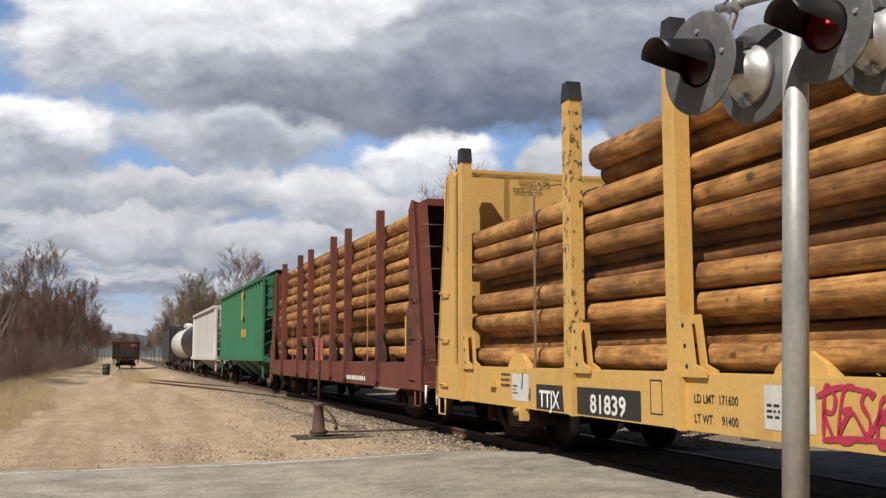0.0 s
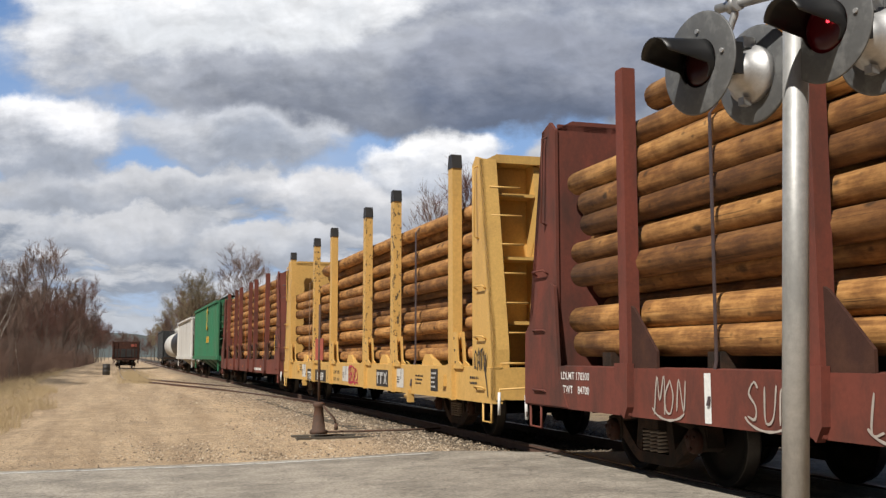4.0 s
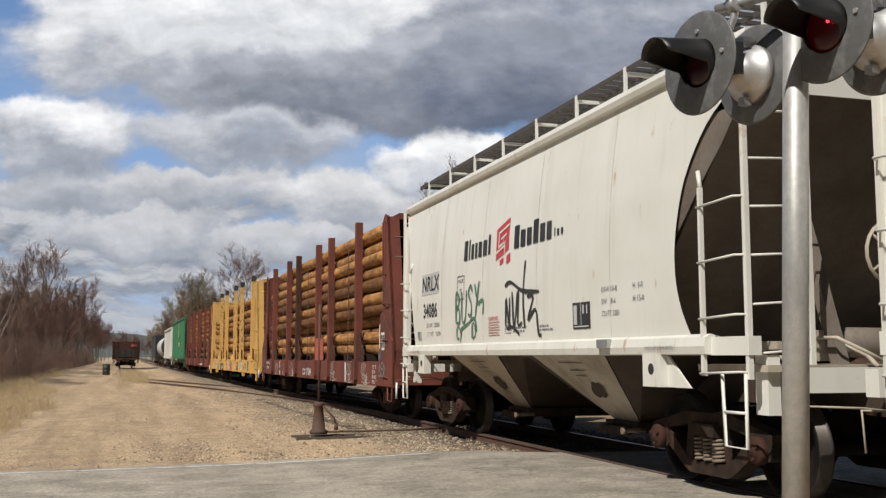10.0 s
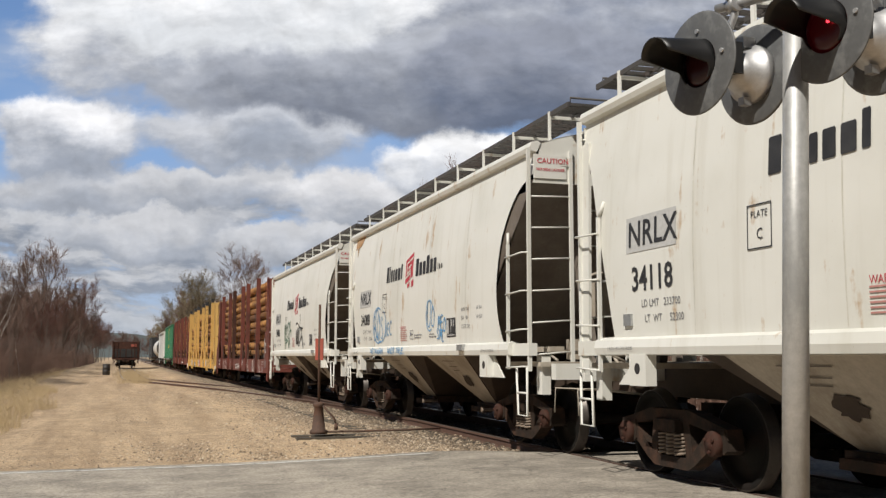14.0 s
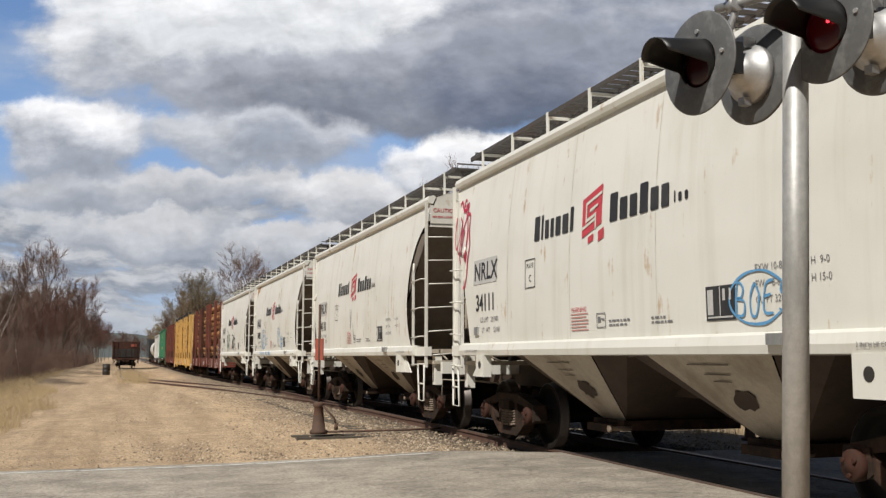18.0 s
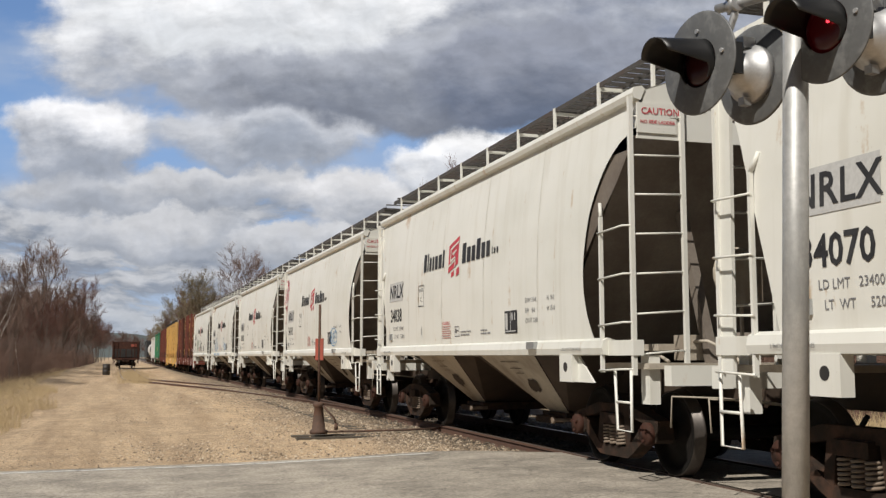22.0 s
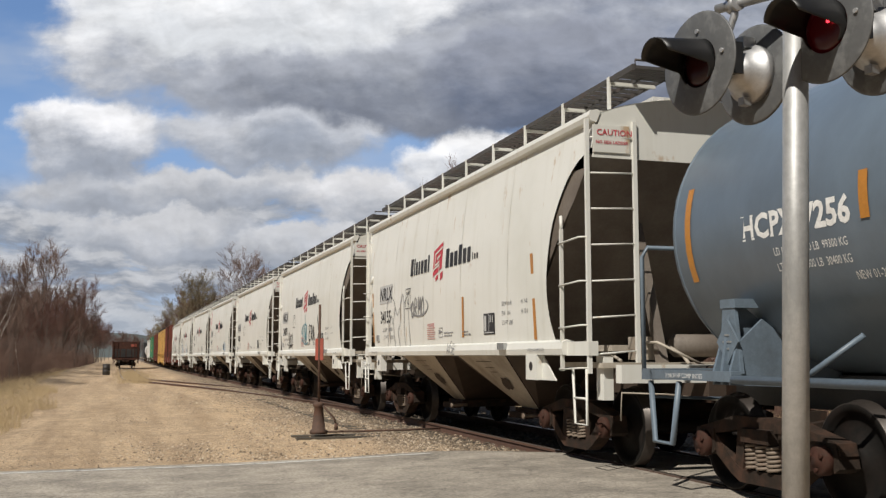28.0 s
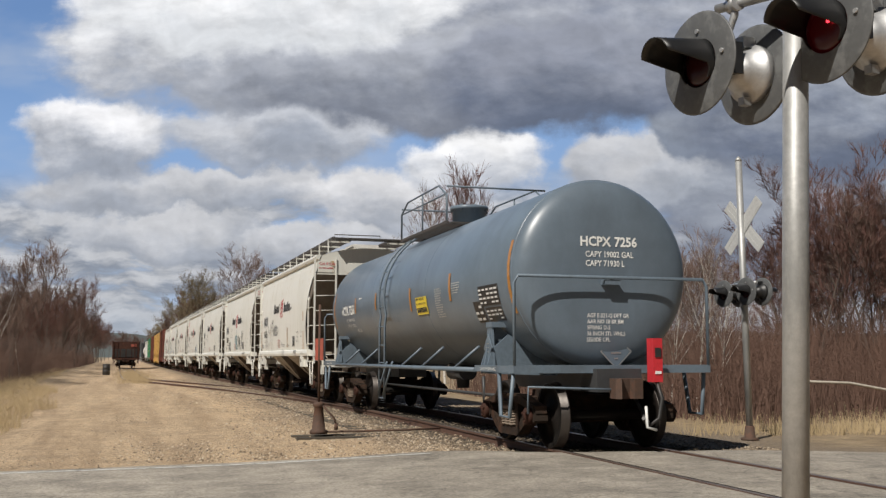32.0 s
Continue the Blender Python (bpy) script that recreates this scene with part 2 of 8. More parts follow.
def ground_z(x, y):
    """Height of the ground: rail top is 0; flush at the crossing, lower elsewhere."""
    d = abs(x - track_x(y))
    z = -0.20 + 0.05 * (1 - smooth(1.5, 3.0, d))
    z += 0.03 * noise.noise((x * 0.25, y * 0.25, 3.1)) * smooth(2, 5, d)
    side = smooth(-4.0, -9.0, x - 0.03 * y)
    z += side * (0.25 + 0.25 * noise.noise((x * 0.15, y * 0.15, 0)))
    z += smooth(14, 24, x) * 0.25
    road = smooth(ROAD_Y1 + 0.9, ROAD_Y1 - 0.4, y) * smooth(ROAD_Y0 - 2.5, ROAD_Y0, y)
    return z * (1 - road) + road * (-0.135)


# ---------------------------------------------------------------- sky backdrop: a far dome cap of cloud
def build_sky():
    m, nd, lk, bsdf = mat_new("cloudy_sky")
    nd.remove(bsdf)
    uv = nd.new("ShaderNodeUVMap").outputs[0]

    def vmath(op, a, b):
        n = nd.new("ShaderNodeVectorMath")
        n.operation = op
        for s, v in ((n.inputs[0], a), (n.inputs[1], b)):
            if isinstance(v, tuple):
                s.default_value = v
            elif v is not None:
                lk.new(v, s)
        return n

    def fmath(op, a, b=0.0, c=None):
        n = nd.new("ShaderNodeMath")
        n.operation = op
        for s, v in zip(n.inputs, (a, b, c)):
            if isinstance(v, (int, float)):
                s.default_value = v
            elif v is not None:
                lk.new(v, s)
        return n.outputs[0]

    def maprange(src, a, b, c=0.0, d=1.0, kind="SMOOTHSTEP"):
        n = nd.new("ShaderNodeMapRange")
        n.interpolation_type = kind
        for i, v in enumerate((a, b, c, d)):
            n.inputs[i + 1].default_value = v
        lk.new(src, n.inputs[0])
        return n.outputs[0]

    def puff(scale, detail, amp, rough=0.55):
        t = noise_tex(nd, lk, uv, scale, detail, rough)
        return vmath("MULTIPLY", vmath("SUBTRACT", t.outputs[1], (0.5, 0.5, 0.5)).outputs[0], (amp, amp * 0.62, 0)).outputs[0]

    sep = nd.new("ShaderNodeSeparateXYZ")
    lk.new(uv, sep.inputs[0])
    disp = vmath("ADD", puff(4.5, 3, 0.20), puff(14, 8, 0.085, 0.62)).outputs[0]
    pos = vmath("ADD", uv, disp).outputs[0]
    fine = noise_tex(nd, lk, vmath("MULTIPLY", uv, (1.0, 1.9, 1.0)).outputs[0], 11, 9, 0.58).outputs[0]
    wide = noise_tex(nd, lk, vmath("MULTIPLY", uv, (1.0, 2.6, 1.0)).outputs[0], 4.0, 4, 0.5).outputs[0]
    blue = ramp(nd, [(0.0, (0.43, 0.53, 0.67)), (0.30, (0.31, 0.44, 0.66)), (0.60, (0.235, 0.385, 0.66)), (0.95, (0.15, 0.27, 0.52))])
    lk.new(fmath("MULTIPLY", sep.outputs[1], 2.3), blue.inputs[0])
    # thin veil and the broken low layer
    veil = maprange(wide, 0.42, 0.72, 0.0, 0.55)
    col = mixc(nd, lk, veil, blue.outputs[0], (0.50, 0.55, 0.63))
    lowv = vmath("MULTIPLY", vmath("ADD", uv, vmath("MULTIPLY", disp, (0.35, 0.35, 0)).outputs[0]).outputs[0], (1.0, 3.0, 1.0)).outputs[0]
    ln1 = noise_tex(nd, lk, lowv, 8.0, 8, 0.58).outputs[0]
    ln2 = noise_tex(nd, lk, vmath("ADD", lowv, (0.0, 0.040, 0)).outputs[0], 8.0, 8, 0.58).outputs[0]
    lowmask = fmath("MULTIPLY", maprange(ln1, 0.33, 0.47), maprange(sep.outputs[1], 0.225, 0.165))
    lowshade = maprange(fmath("ADD", fmath("MULTIPLY", fmath("SUBTRACT", ln1, ln2), 3.2), 0.5), 0.15, 0.85)
    lowcol = mixc(nd, lk, lowshade, (0.27, 0.305, 0.37), (0.54, 0.555, 0.59))
    col = mixc(nd, lk, lowmask, col, lowcol)
    cover = lowmask
    # billows: the sunward side of each swelling is lighter than its lee
    bill = vmath("MULTIPLY", vmath("ADD", uv, vmath("MULTIPLY", disp, (0.5, 0.5, 0)).outputs[0]).outputs[0], (1.0, 1.5, 1.0)).outputs[0]
    lee = vmath("ADD", bill, (0.010, 0.022, 0)).outputs[0]
    b1 = fmath("SUBTRACT", noise_tex(nd, lk, bill, 15, 9, 0.52).outputs[0], noise_tex(nd, lk, lee, 15, 9, 0.52).outputs[0])
    b2 = fmath("SUBTRACT", noise_tex(nd, lk, bill, 42, 6, 0.5).outputs[0], noise_tex(nd, lk, vmath("ADD", bill, (0.004, 0.008, 0)).outputs[0], 42, 6, 0.5).outputs[0])
    relief = fmath("ADD", fmath("ADD", fmath("MULTIPLY", b1, 0.55), fmath("MULTIPLY", b2, 0.25)), 1.0)

    W, G, D, K = (0.82, 0.82, 0.84), (0.37, 0.40, 0.46), (0.19, 0.215, 0.28), (0.118, 0.142, 0.200)
    # centre and reach of each cloud, its lit top and its shaded base
    L = (0.60, 0.61, 0.64)
    low_clouds = [(0.06, 0.19, 0.13, 0.030, L, G), (0.22, 0.185, 0.10, 0.028, L, G), (0.14, 0.145, 0.15, 0.026, L, G), (0.39, 0.175, 0.13, 0.042, (0.74, 0.74, 0.76), G), (0.30, 0.125, 0.12, 0.026, L, G),
              (0.95, 0.17, 0.30, 0.10, G, D), (0.68, 0.205, 0.10, 0.045, (0.60, 0.61, 0.64), G)]
    high_clouds = [(0.745, 0.262, 0.07, 0.055, (0.40, 0.43, 0.48), (0.20, 0.23, 0.29)), (0.045, 0.250, 0.115, 0.060, W, (0.31, 0.34, 0.40)), (0.255, 0.262, 0.135, 0.062, (0.68, 0.69, 0.72), (0.30, 0.33, 0.39)),
              (0.95, 0.29, 0.26, 0.13, (0.40, 0.43, 0.49), K), (0.475, 0.222, 0.095, 0.040, (0.85, 0.85, 0.86), (0.42, 0.45, 0.51)), (0.28, 0.385, 0.32, 0.125, (0.85, 0.85, 0.86), (0.33, 0.355, 0.41)),
              (0.62, 0.40, 0.34, 0.13, (0.50, 0.52, 0.57), D), (0.43, 0.325, 0.30, 0.075, (0.40, 0.42, 0.47), (0.19, 0.21, 0.26)), (0.60, 0.315, 0.17, 0.080, (0.28, 0.30, 0.36), K), (0.24, 0.424, 0.25, 0.080, (0.88, 0.88, 0.89), (0.62, 0.64, 0.67))]
    for cx, cy, rx, ry, lit, base in low_clouds + high_clouds:
        q = vmath("MULTIPLY", vmath("SUBTRACT", pos, (cx, cy, 0)).outputs[0], (1 / rx, 1 / ry, 0)).outputs[0]
        ln = nd.new("ShaderNodeVectorMath")
        ln.operation = "LENGTH"
        lk.new(q, ln.inputs[0])
        mask = maprange(fmath("ADD", ln.outputs[1], fmath("MULTIPLY", fine, -0.5)), 0.78, 0.50)
        cover = fmath("MAXIMUM", cover, mask)
        qs = nd.new("ShaderNodeSeparateXYZ")
        lk.new(q, qs.inputs[0])
        up = fmath("ADD", qs.outputs[1], fmath("MULTIPLY", fmath("SUBTRACT", fine, 0.5), 2.2))
        k = 1.12 if cy > 0.21 else 1.0
        base, lit = tuple(v * k for v in base), tuple(v * k for v in lit)
        col = mixc(nd, lk, mask, col, mixc(nd, lk, maprange(up, -0.75, 0.75), base, lit))
    rel = nd.new("ShaderNodeCombineXYZ")
    for k in range(3):
        lk.new(relief, rel.inputs[k])
    col = mixc(nd, lk, cover, col, mixc(nd, lk, 1.0, col, rel.outputs[0], "MULTIPLY"))
    hz = maprange(sep.outputs[1], 0.0, 0.085, 0.8, 0.0)
    hazed = mixc(nd, lk, hz, col, (0.45, 0.50, 0.57))
    em = nd.new("ShaderNodeEmission")
    em.inputs[1].default_value = 1.06
    lk.new(hazed, em.inputs[0])
    lk.new(em.outputs[0], nd["Material Output"].inputs[0])
    m.cycles.emission_sampling = "NONE"
    # cap of a sphere round the place, mapped by direction
    bm = bmesh.new()
    lay = bm.loops.layers.uv.new("UVMap")
    R, az0 = 2300.0, 17.17
    azs = [az0 - 46 + i * 2 for i in range(47)]
    els = [-1.5 + i * 1.5 for i in range(28)]
    grid = {}
    for i, a in enumerate(azs):
        for j, e in enumerate(els):
            grid[i, j] = bm.verts.new((R * math.sin(radians(a)) * math.cos(radians(e)), R * math.cos(radians(a)) * math.cos(radians(e)), R * math.sin(radians(e))))
    for i in range(len(azs) - 1):
        for j in range(len(els) - 1):
            idx = ((i, j), (i + 1, j), (i + 1, j + 1), (i, j + 1))
            f = bm.faces.new([grid[k] for k in idx])
            f.smooth = True
            for lp, (p, q) in zip(f.loops, idx):
                lp[lay].uv = (0.5 + math.tan(radians(min(max(azs[p] - az0, -60), 60))) * 1.148, math.tan(radians(els[q])) * 1.148 / math.cos(radians(azs[p] - az0)))
    me = finish("backdrop", bm, m)
    return tagged(new("backdrop", me), "partly cloudy spring sky with grey cumulus and blue gaps", "sky", kind="structure")


sky_cap = build_sky()


# ---------------------------------------------------------------- ground
def ground_material():
    m, nd, lk, bsdf = mat_new("sandy_ground")
    geo = nd.new("ShaderNodeNewGeometry").outputs["Position"]
    fine = noise_tex(nd, lk, geo, 16, 9, 0.78)
    mid = noise_tex(nd, lk, geo, 1.6, 9, 0.72)
    big = noise_tex(nd, lk, geo, 0.22, 6, 0.6)
    sand = ramp(nd, [(0.30, (0.24, 0.163, 0.098)), (0.5, (0.54, 0.395, 0.25)), (0.70, (0.78, 0.605, 0.415))])
    lk.new(fine.outputs[0], sand.inputs[0])
    grey = ramp(nd, [(0.32, (0.10, 0.075, 0.05)), (0.68, (0.33, 0.26, 0.185))])
    lk.new(fine.outputs[0], grey.inputs[0])
    straw = ramp(nd, [(0.3, (0.15, 0.105, 0.06)), (0.7, (0.40, 0.305, 0.19))])
    lk.new(mid.outputs[0], straw.inputs[0])
    pm = ramp(nd, [(0.46, (0, 0, 0)), (0.60, (0.9,) * 3)])
    lk.new(mid.outputs[0], pm.inputs[0])
    c1 = mixc(nd, lk, pm.outputs[0], sand.outputs[0], grey.outputs[0])
    sand2 = mixc(nd, lk, 0.6, c1, sand.outputs[0])
    # ballast near the line and straw on the verges, by distance from the line
    sep = nd.new("ShaderNodeSeparateXYZ")
    lk.new(geo, sep.inputs[0])

    def band(src, a, b):
        r = nd.new("ShaderNodeMapRange")
        r.interpolation_type = "SMOOTHSTEP"
        r.inputs[1].default_value, r.inputs[2].default_value = a, b
        lk.new(src, r.inputs[0])
        return r.outputs[0]

    wob = nd.new("ShaderNodeMath")
    wob.operation = "MULTIPLY_ADD"
    lk.new(big.outputs[0], wob.inputs[0])
    wob.inputs[1].default_value = 3.0
    lk.new(sep.outputs[0], wob.inputs[2])
    ruts = noise_tex(nd, lk, geo, 1.0, 6, 0.65, (1.3, 0.10, 1))
    rr = ramp(nd, [(0.36, (0.74, 0.72, 0.70)), (0.55, (0.98, 0.98, 0.98)), (0.70, (1.16, 1.15, 1.12))])
    lk.new(ruts.outputs[0], rr.inputs[0])
    sand2 = mixc(nd, lk, 1.0, sand2, rr.outputs[0], "MULTIPLY")
    c2 = mixc(nd, lk, band(wob.outputs[0], 4.6, 6.2), sand2, grey.outputs[0])
    lean = nd.new("ShaderNodeMath")
    lean.operation = "MULTIPLY_ADD"
    lk.new(sep.outputs[1], lean.inputs[0])
    lean.inputs[1].default_value = 0.012
    lk.new(wob.outputs[0], lean.inputs[2])
    c3 = mixc(nd, lk, band(lean.outputs[0], -0.6, -3.4), c2, straw.outputs[0])
    c4 = mixc(nd, lk, band(wob.outputs[0], 11.5, 13.5), c3, straw.outputs[0])
    # dark bed under the rails, coloured darker to deepen the train's shade
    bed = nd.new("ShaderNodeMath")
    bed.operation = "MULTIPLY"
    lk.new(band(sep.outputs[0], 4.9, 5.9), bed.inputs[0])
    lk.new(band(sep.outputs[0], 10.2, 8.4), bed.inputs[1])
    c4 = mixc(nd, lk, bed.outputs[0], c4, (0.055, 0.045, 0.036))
    grit = noise_tex(nd, lk, geo, 42, 4, 0.7)
    gr = ramp(nd, [(0.38, (0.62, 0.60, 0.58)), (0.5, (1, 1, 1)), (0.64, (1.25, 1.23, 1.20))])
    lk.new(grit.outputs[0], gr.inputs[0])
    c4 = mixc(nd, lk, 0.8, c4, gr.outputs[0], "MULTIPLY")
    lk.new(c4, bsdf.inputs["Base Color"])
    bsdf.inputs["Roughness"].default_value = 0.95
    b = nd.new("ShaderNodeBump")
    b.inputs["Strength"].default_value, b.inputs["Distance"].default_value = 0.7, 0.04
    lk.new(fine.outputs[0], b.inputs["Height"])
    lk.new(b.outputs[0], bsdf.inputs["Normal"])
    return m


def grid_axis(lo, hi, core0, core1, step):
    out = []
    v = core0
    while v <= core1 + 1e-6:
        out.append(v)
        v += step
    g, v = step, core1
    while v < hi:
        g *= 1.45
        v += g
        out.append(min(v, hi))
    g, v = step, core0
    while v > lo:
        g *= 1.45
        v -= g
        out.insert(0, max(v, lo))
    return out


def build_ground():
    xs, ys = grid_axis(-3200, 3200, -12, 26, 0.5), grid_axis(-900, 4200, 3.5, 60, 0.5)
    bm = bmesh.new()
    v = [[bm.verts.new((x, y, ground_z(x, y))) for x in xs] for y in ys]
    for j in range(len(ys) - 1):
        for i in range(len(xs) - 1):
            bm.faces.new((v[j][i], v[j][i + 1], v[j + 1][i + 1], v[j + 1][i])).smooth = True
    return tagged(new("ground", finish("ground", bm, ground_material())), "sandy dirt lot with gravel and dry grass verges", "ground", kind="structure")


build_ground()


def build_road():
    m, nd, lk, bsdf = mat_new("worn_asphalt")
    geo = nd.new("ShaderNodeNewGeometry").outputs["Position"]
    fine = noise_tex(nd, lk, geo, 26, 8, 0.8)
    mid = noise_tex(nd, lk, geo, 1.3, 9, 0.7, (0.9, 1.1, 1))
    c = ramp(nd, [(0.30, (0.15, 0.132, 0.108)), (0.70, (0.62, 0.55, 0.455))])
    lk.new(fine.outputs[0], c.inputs[0])
    d = ramp(nd, [(0.36, (0.62,) * 3), (0.64, (1.15,) * 3)])
    lk.new(mid.outputs[0], d.inputs[0])
    col = mixc(nd, lk, 1.0, c.outputs[0], d.outputs[0], "MULTIPLY")
    vor = nd.new("ShaderNodeTexVoronoi")
    vor.feature = "DISTANCE_TO_EDGE"
    vor.inputs["Scale"].default_value = 0.75
    wv = nd.new("ShaderNodeVectorMath")
    wv.operation = "MULTIPLY_ADD"
    lk.new(noise_tex(nd, lk, geo, 2.5, 5, 0.7).outputs[1], wv.inputs[0])
    wv.inputs[1].default_value = (0.8, 0.8, 0)
    lk.new(geo, wv.inputs[2])
    lk.new(wv.outputs[0], vor.inputs["Vector"])
    cr = ramp(nd, [(0.0, (0.45,) * 3), (0.012, (1, 1, 1))])
    lk.new(vor.outputs[0], cr.inputs[0])
    col = mixc(nd, lk, 0.8, col, cr.outputs[0], "MULTIPLY")
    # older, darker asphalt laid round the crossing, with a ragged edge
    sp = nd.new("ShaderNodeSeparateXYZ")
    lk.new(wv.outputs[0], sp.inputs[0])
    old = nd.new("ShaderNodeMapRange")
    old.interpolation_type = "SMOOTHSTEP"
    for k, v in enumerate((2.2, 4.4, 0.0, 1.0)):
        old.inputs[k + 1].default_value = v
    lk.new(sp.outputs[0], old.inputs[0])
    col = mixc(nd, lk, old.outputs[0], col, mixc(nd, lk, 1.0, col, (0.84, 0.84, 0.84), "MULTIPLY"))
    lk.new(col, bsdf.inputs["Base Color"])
    bsdf.inputs["Roughness"].default_value = 0.88
    b = nd.new("ShaderNodeBump")
    b.inputs["Strength"].default_value, b.inputs["Distance"].default_value = 0.5, 0.015
    lk.new(fine.outputs[0], b.inputs["Height"])
    lk.new(b.outputs[0], bsdf.inputs["Normal"])

    def road_z(x, y):
        d = abs(x - 6.52)
        return -0.012 - 0.075 * smooth(1.4, 5.5, d)

    def edge(x):
        # the far edge bulges towards the line and runs back a little beyond it
        return 13.58 + 0.055 * min(max(x, -40), 4.2) + 0.03 * math.sin(x * 1.7) + 0.025 * math.sin(x * 4.1) - 0.78 * smooth(4.0, 5.8, x) - 0.2 * max(0, min(x, 14) - 5.8)

    slots = []
    for s in (-1, 1):
        r = 6.508 + s * 0.7525
        slots.append((r - 0.045 - (0.065 if s > 0 else 0), r + 0.045 + (0.065 if s < 0 else 0)))
    xs = [-260, -120, -60, -30] + [-16 + i * 0.4 for i in range(101)] + [28, 36, 60, 120, 260]
    xs = sorted([x for x in xs if not any(a - 0.05 < x < b + 0.05 for a, b in slots)] + [v for ab in slots for v in ab])
    # the slab is split where the rails run in their flangeways
    bm = bmesh.new()
    rows = []
    for x in xs:
        y1 = edge(x)
        rows.append([bm.verts.new((x, ROAD_Y0 + (y1 - ROAD_Y0) * k / 10, road_z(x, 0))) for k in range(11)] + [bm.verts.new((x, y1 + 0.06, road_z(x, 0) - 0.14))])
    for a, b2 in zip(rows, rows[1:]):
        if any(abs(a[0].co.x - s[0]) < 1e-4 for s in slots):
            continue
        for k in range(11):
            bm.faces.new((a[k], b2[k], b2[k + 1], a[k + 1]))
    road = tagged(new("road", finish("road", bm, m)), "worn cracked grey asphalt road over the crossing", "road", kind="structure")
    # painted lines, thin worn strips on the asphalt
    mw, nd, lk, bsdf = mat_new("worn_line_paint")
    geo = nd.new("ShaderNodeNewGeometry").outputs["Position"]
    n = noise_tex(nd, lk, geo, 9, 8, 0.75)
    r = ramp(nd, [(0.40, (0.20, 0.19, 0.18)), (0.52, (0.66, 0.65, 0.61))])
    lk.new(n.outputs[0], r.inputs[0])
    lk.new(r.outputs[0], bsdf.inputs["Base Color"])
    bsdf.inputs["Roughness"].default_value = 0.85
    my = surface("worn_yellow_line_paint", (0.42, 0.29, 0.06), (0.16, 0.14, 0.11), 0.9, 0.85, scale=6, spread=(0.40, 0.55))

    def strip(name, mat, ya, w, x0, x1, label):
        bm = bmesh.new()
        prev = None
        x = x0
        while x <= x1 + 1e-6:
            y = ya(x)
            cur = [bm.verts.new((x, y - w / 2, road_z(x, y) + 0.005)), bm.verts.new((x, y + w / 2, road_z(x, y) + 0.005))]
            if prev:
                bm.faces.new((prev[0], cur[0], cur[1], prev[1]))
            prev = cur
            x += 0.4
        tagged(new(name, finish(name, bm, mat)), label, "road marking", kind="structure")

    strip("edge_line", mw, lambda x: 13.29 + 0.055 * max(x, -40), 0.10, -30, 4.1, "worn white edge line on the asphalt")
    strip("edge_line", mw, lambda x: ROAD_Y0 + 0.5, 0.11, -30, 3.0, "worn white edge line on the asphalt")
    strip("centre_line", my, lambda x: 9.18 + 0.055 * x, 0.10, -30, 3.0, "worn yellow centre line on the asphalt")
    strip("centre_line", my, lambda x: 8.95 + 0.055 * x, 0.10, -30, 3.0, "worn yellow centre line on the asphalt")


build_road()


# ---------------------------------------------------------------- track
RAIL_PROF = [(-0.065, -0.165), (0.065, -0.165), (0.065, -0.150), (0.012, -0.135), (0.012, -0.045), (0.035, -0.035), (0.035, -0.004), (0.026, 0.0), (-0.026, 0.0), (-0.035, -0.004), (-0.035, -0.035), (-0.012, -0.045), (-0.012, -0.135), (-0.065, -0.150)]


def rail_run(name, fx, off, ys, parent, dz=lambda y: 0.0):
    bm = bmesh.new()
    prev = None
    n = len(RAIL_PROF)
    for y in ys:
        cur = [bm.verts.new((fx(y) + off + p, y, q + dz(y))) for p, q in RAIL_PROF]
        if prev:
            for k in range(n):
                f = bm.faces.new((prev[k], prev[(k + 1) % n], cur[(k + 1) % n], cur[k]))
                f.material_index = 1 if k in (6, 7, 8) else 0
        else:
            bm.faces.new(cur[::-1])
        prev = cur
    bm.faces.new(prev)
    ob = part(name, bm, M_RAIL, parent)
    ob.data.materials.append(M_RAILTOP)
    return ob


def build_tracks():
    main = thing("railway_track", "single line of rusty steel rails on weathered wooden ties", "railway track")
    main["kind"] = "structure"
    ys = [-170 + i * 5 for i in range(35)] + [5 + i * 2.5 for i in range(60)] + [160 + i * 12 for i in range(20)]
    for off in (-0.7525, 0.7525):
        rail_run("rail", track_x, off, ys, main)
    # siding: leaves by the switch stand, runs beside the main line to the standing wagon
    side = thing("siding_track", "rusty siding rails curving away from the switch", "railway track")
    side["kind"] = "structure"

    ys2 = [21 + i * 2.0 for i in range(50)] + [122 + i * 8 for i in range(20)]
    for off in (-0.7525, 0.7525):
        rail_run("rail", siding_x, off, ys2, side, siding_dz)
    bm = bmesh.new()
    add_box(bm, -1.3, 1.3, -0.115, 0.115, -0.345, -0.165)
    bmesh.ops.bevel(bm, geom=bm.edges[:], offset=0.012, segments=1)
    tie = finish("tie", bm, M_TIE)
    rng = random.Random(4)
    for k in range(110):
        y = 14.6 + k * 0.53
        if y > 72:
            break
        ob = mesh_part("tie", tie, main)
        lng = 1.0 + 0.35 * (20 < y < 36)
        ob.matrix_basis = pose(track_x(y) - 0.5 * (lng - 1) * 2.6, y, 0.02 * rng.random() - 0.005, 0, 0, rng.uniform(-1.5, 1.5)) @ Matrix.Diagonal((lng, 1, 1, 1))
    for k in range(40):
        y = 37 + k * 0.55
        ob = mesh_part("tie", tie, side)
        ob.matrix_basis = pose(siding_x(y), y, siding_dz(y) + 0.02, 0, 0, rng.uniform(-1.5, 1.5))


def siding_dz(y):
    """The siding lies lower, half buried in stone and dirt."""
    return -0.012 - 0.085 * smooth(24, 42, y)


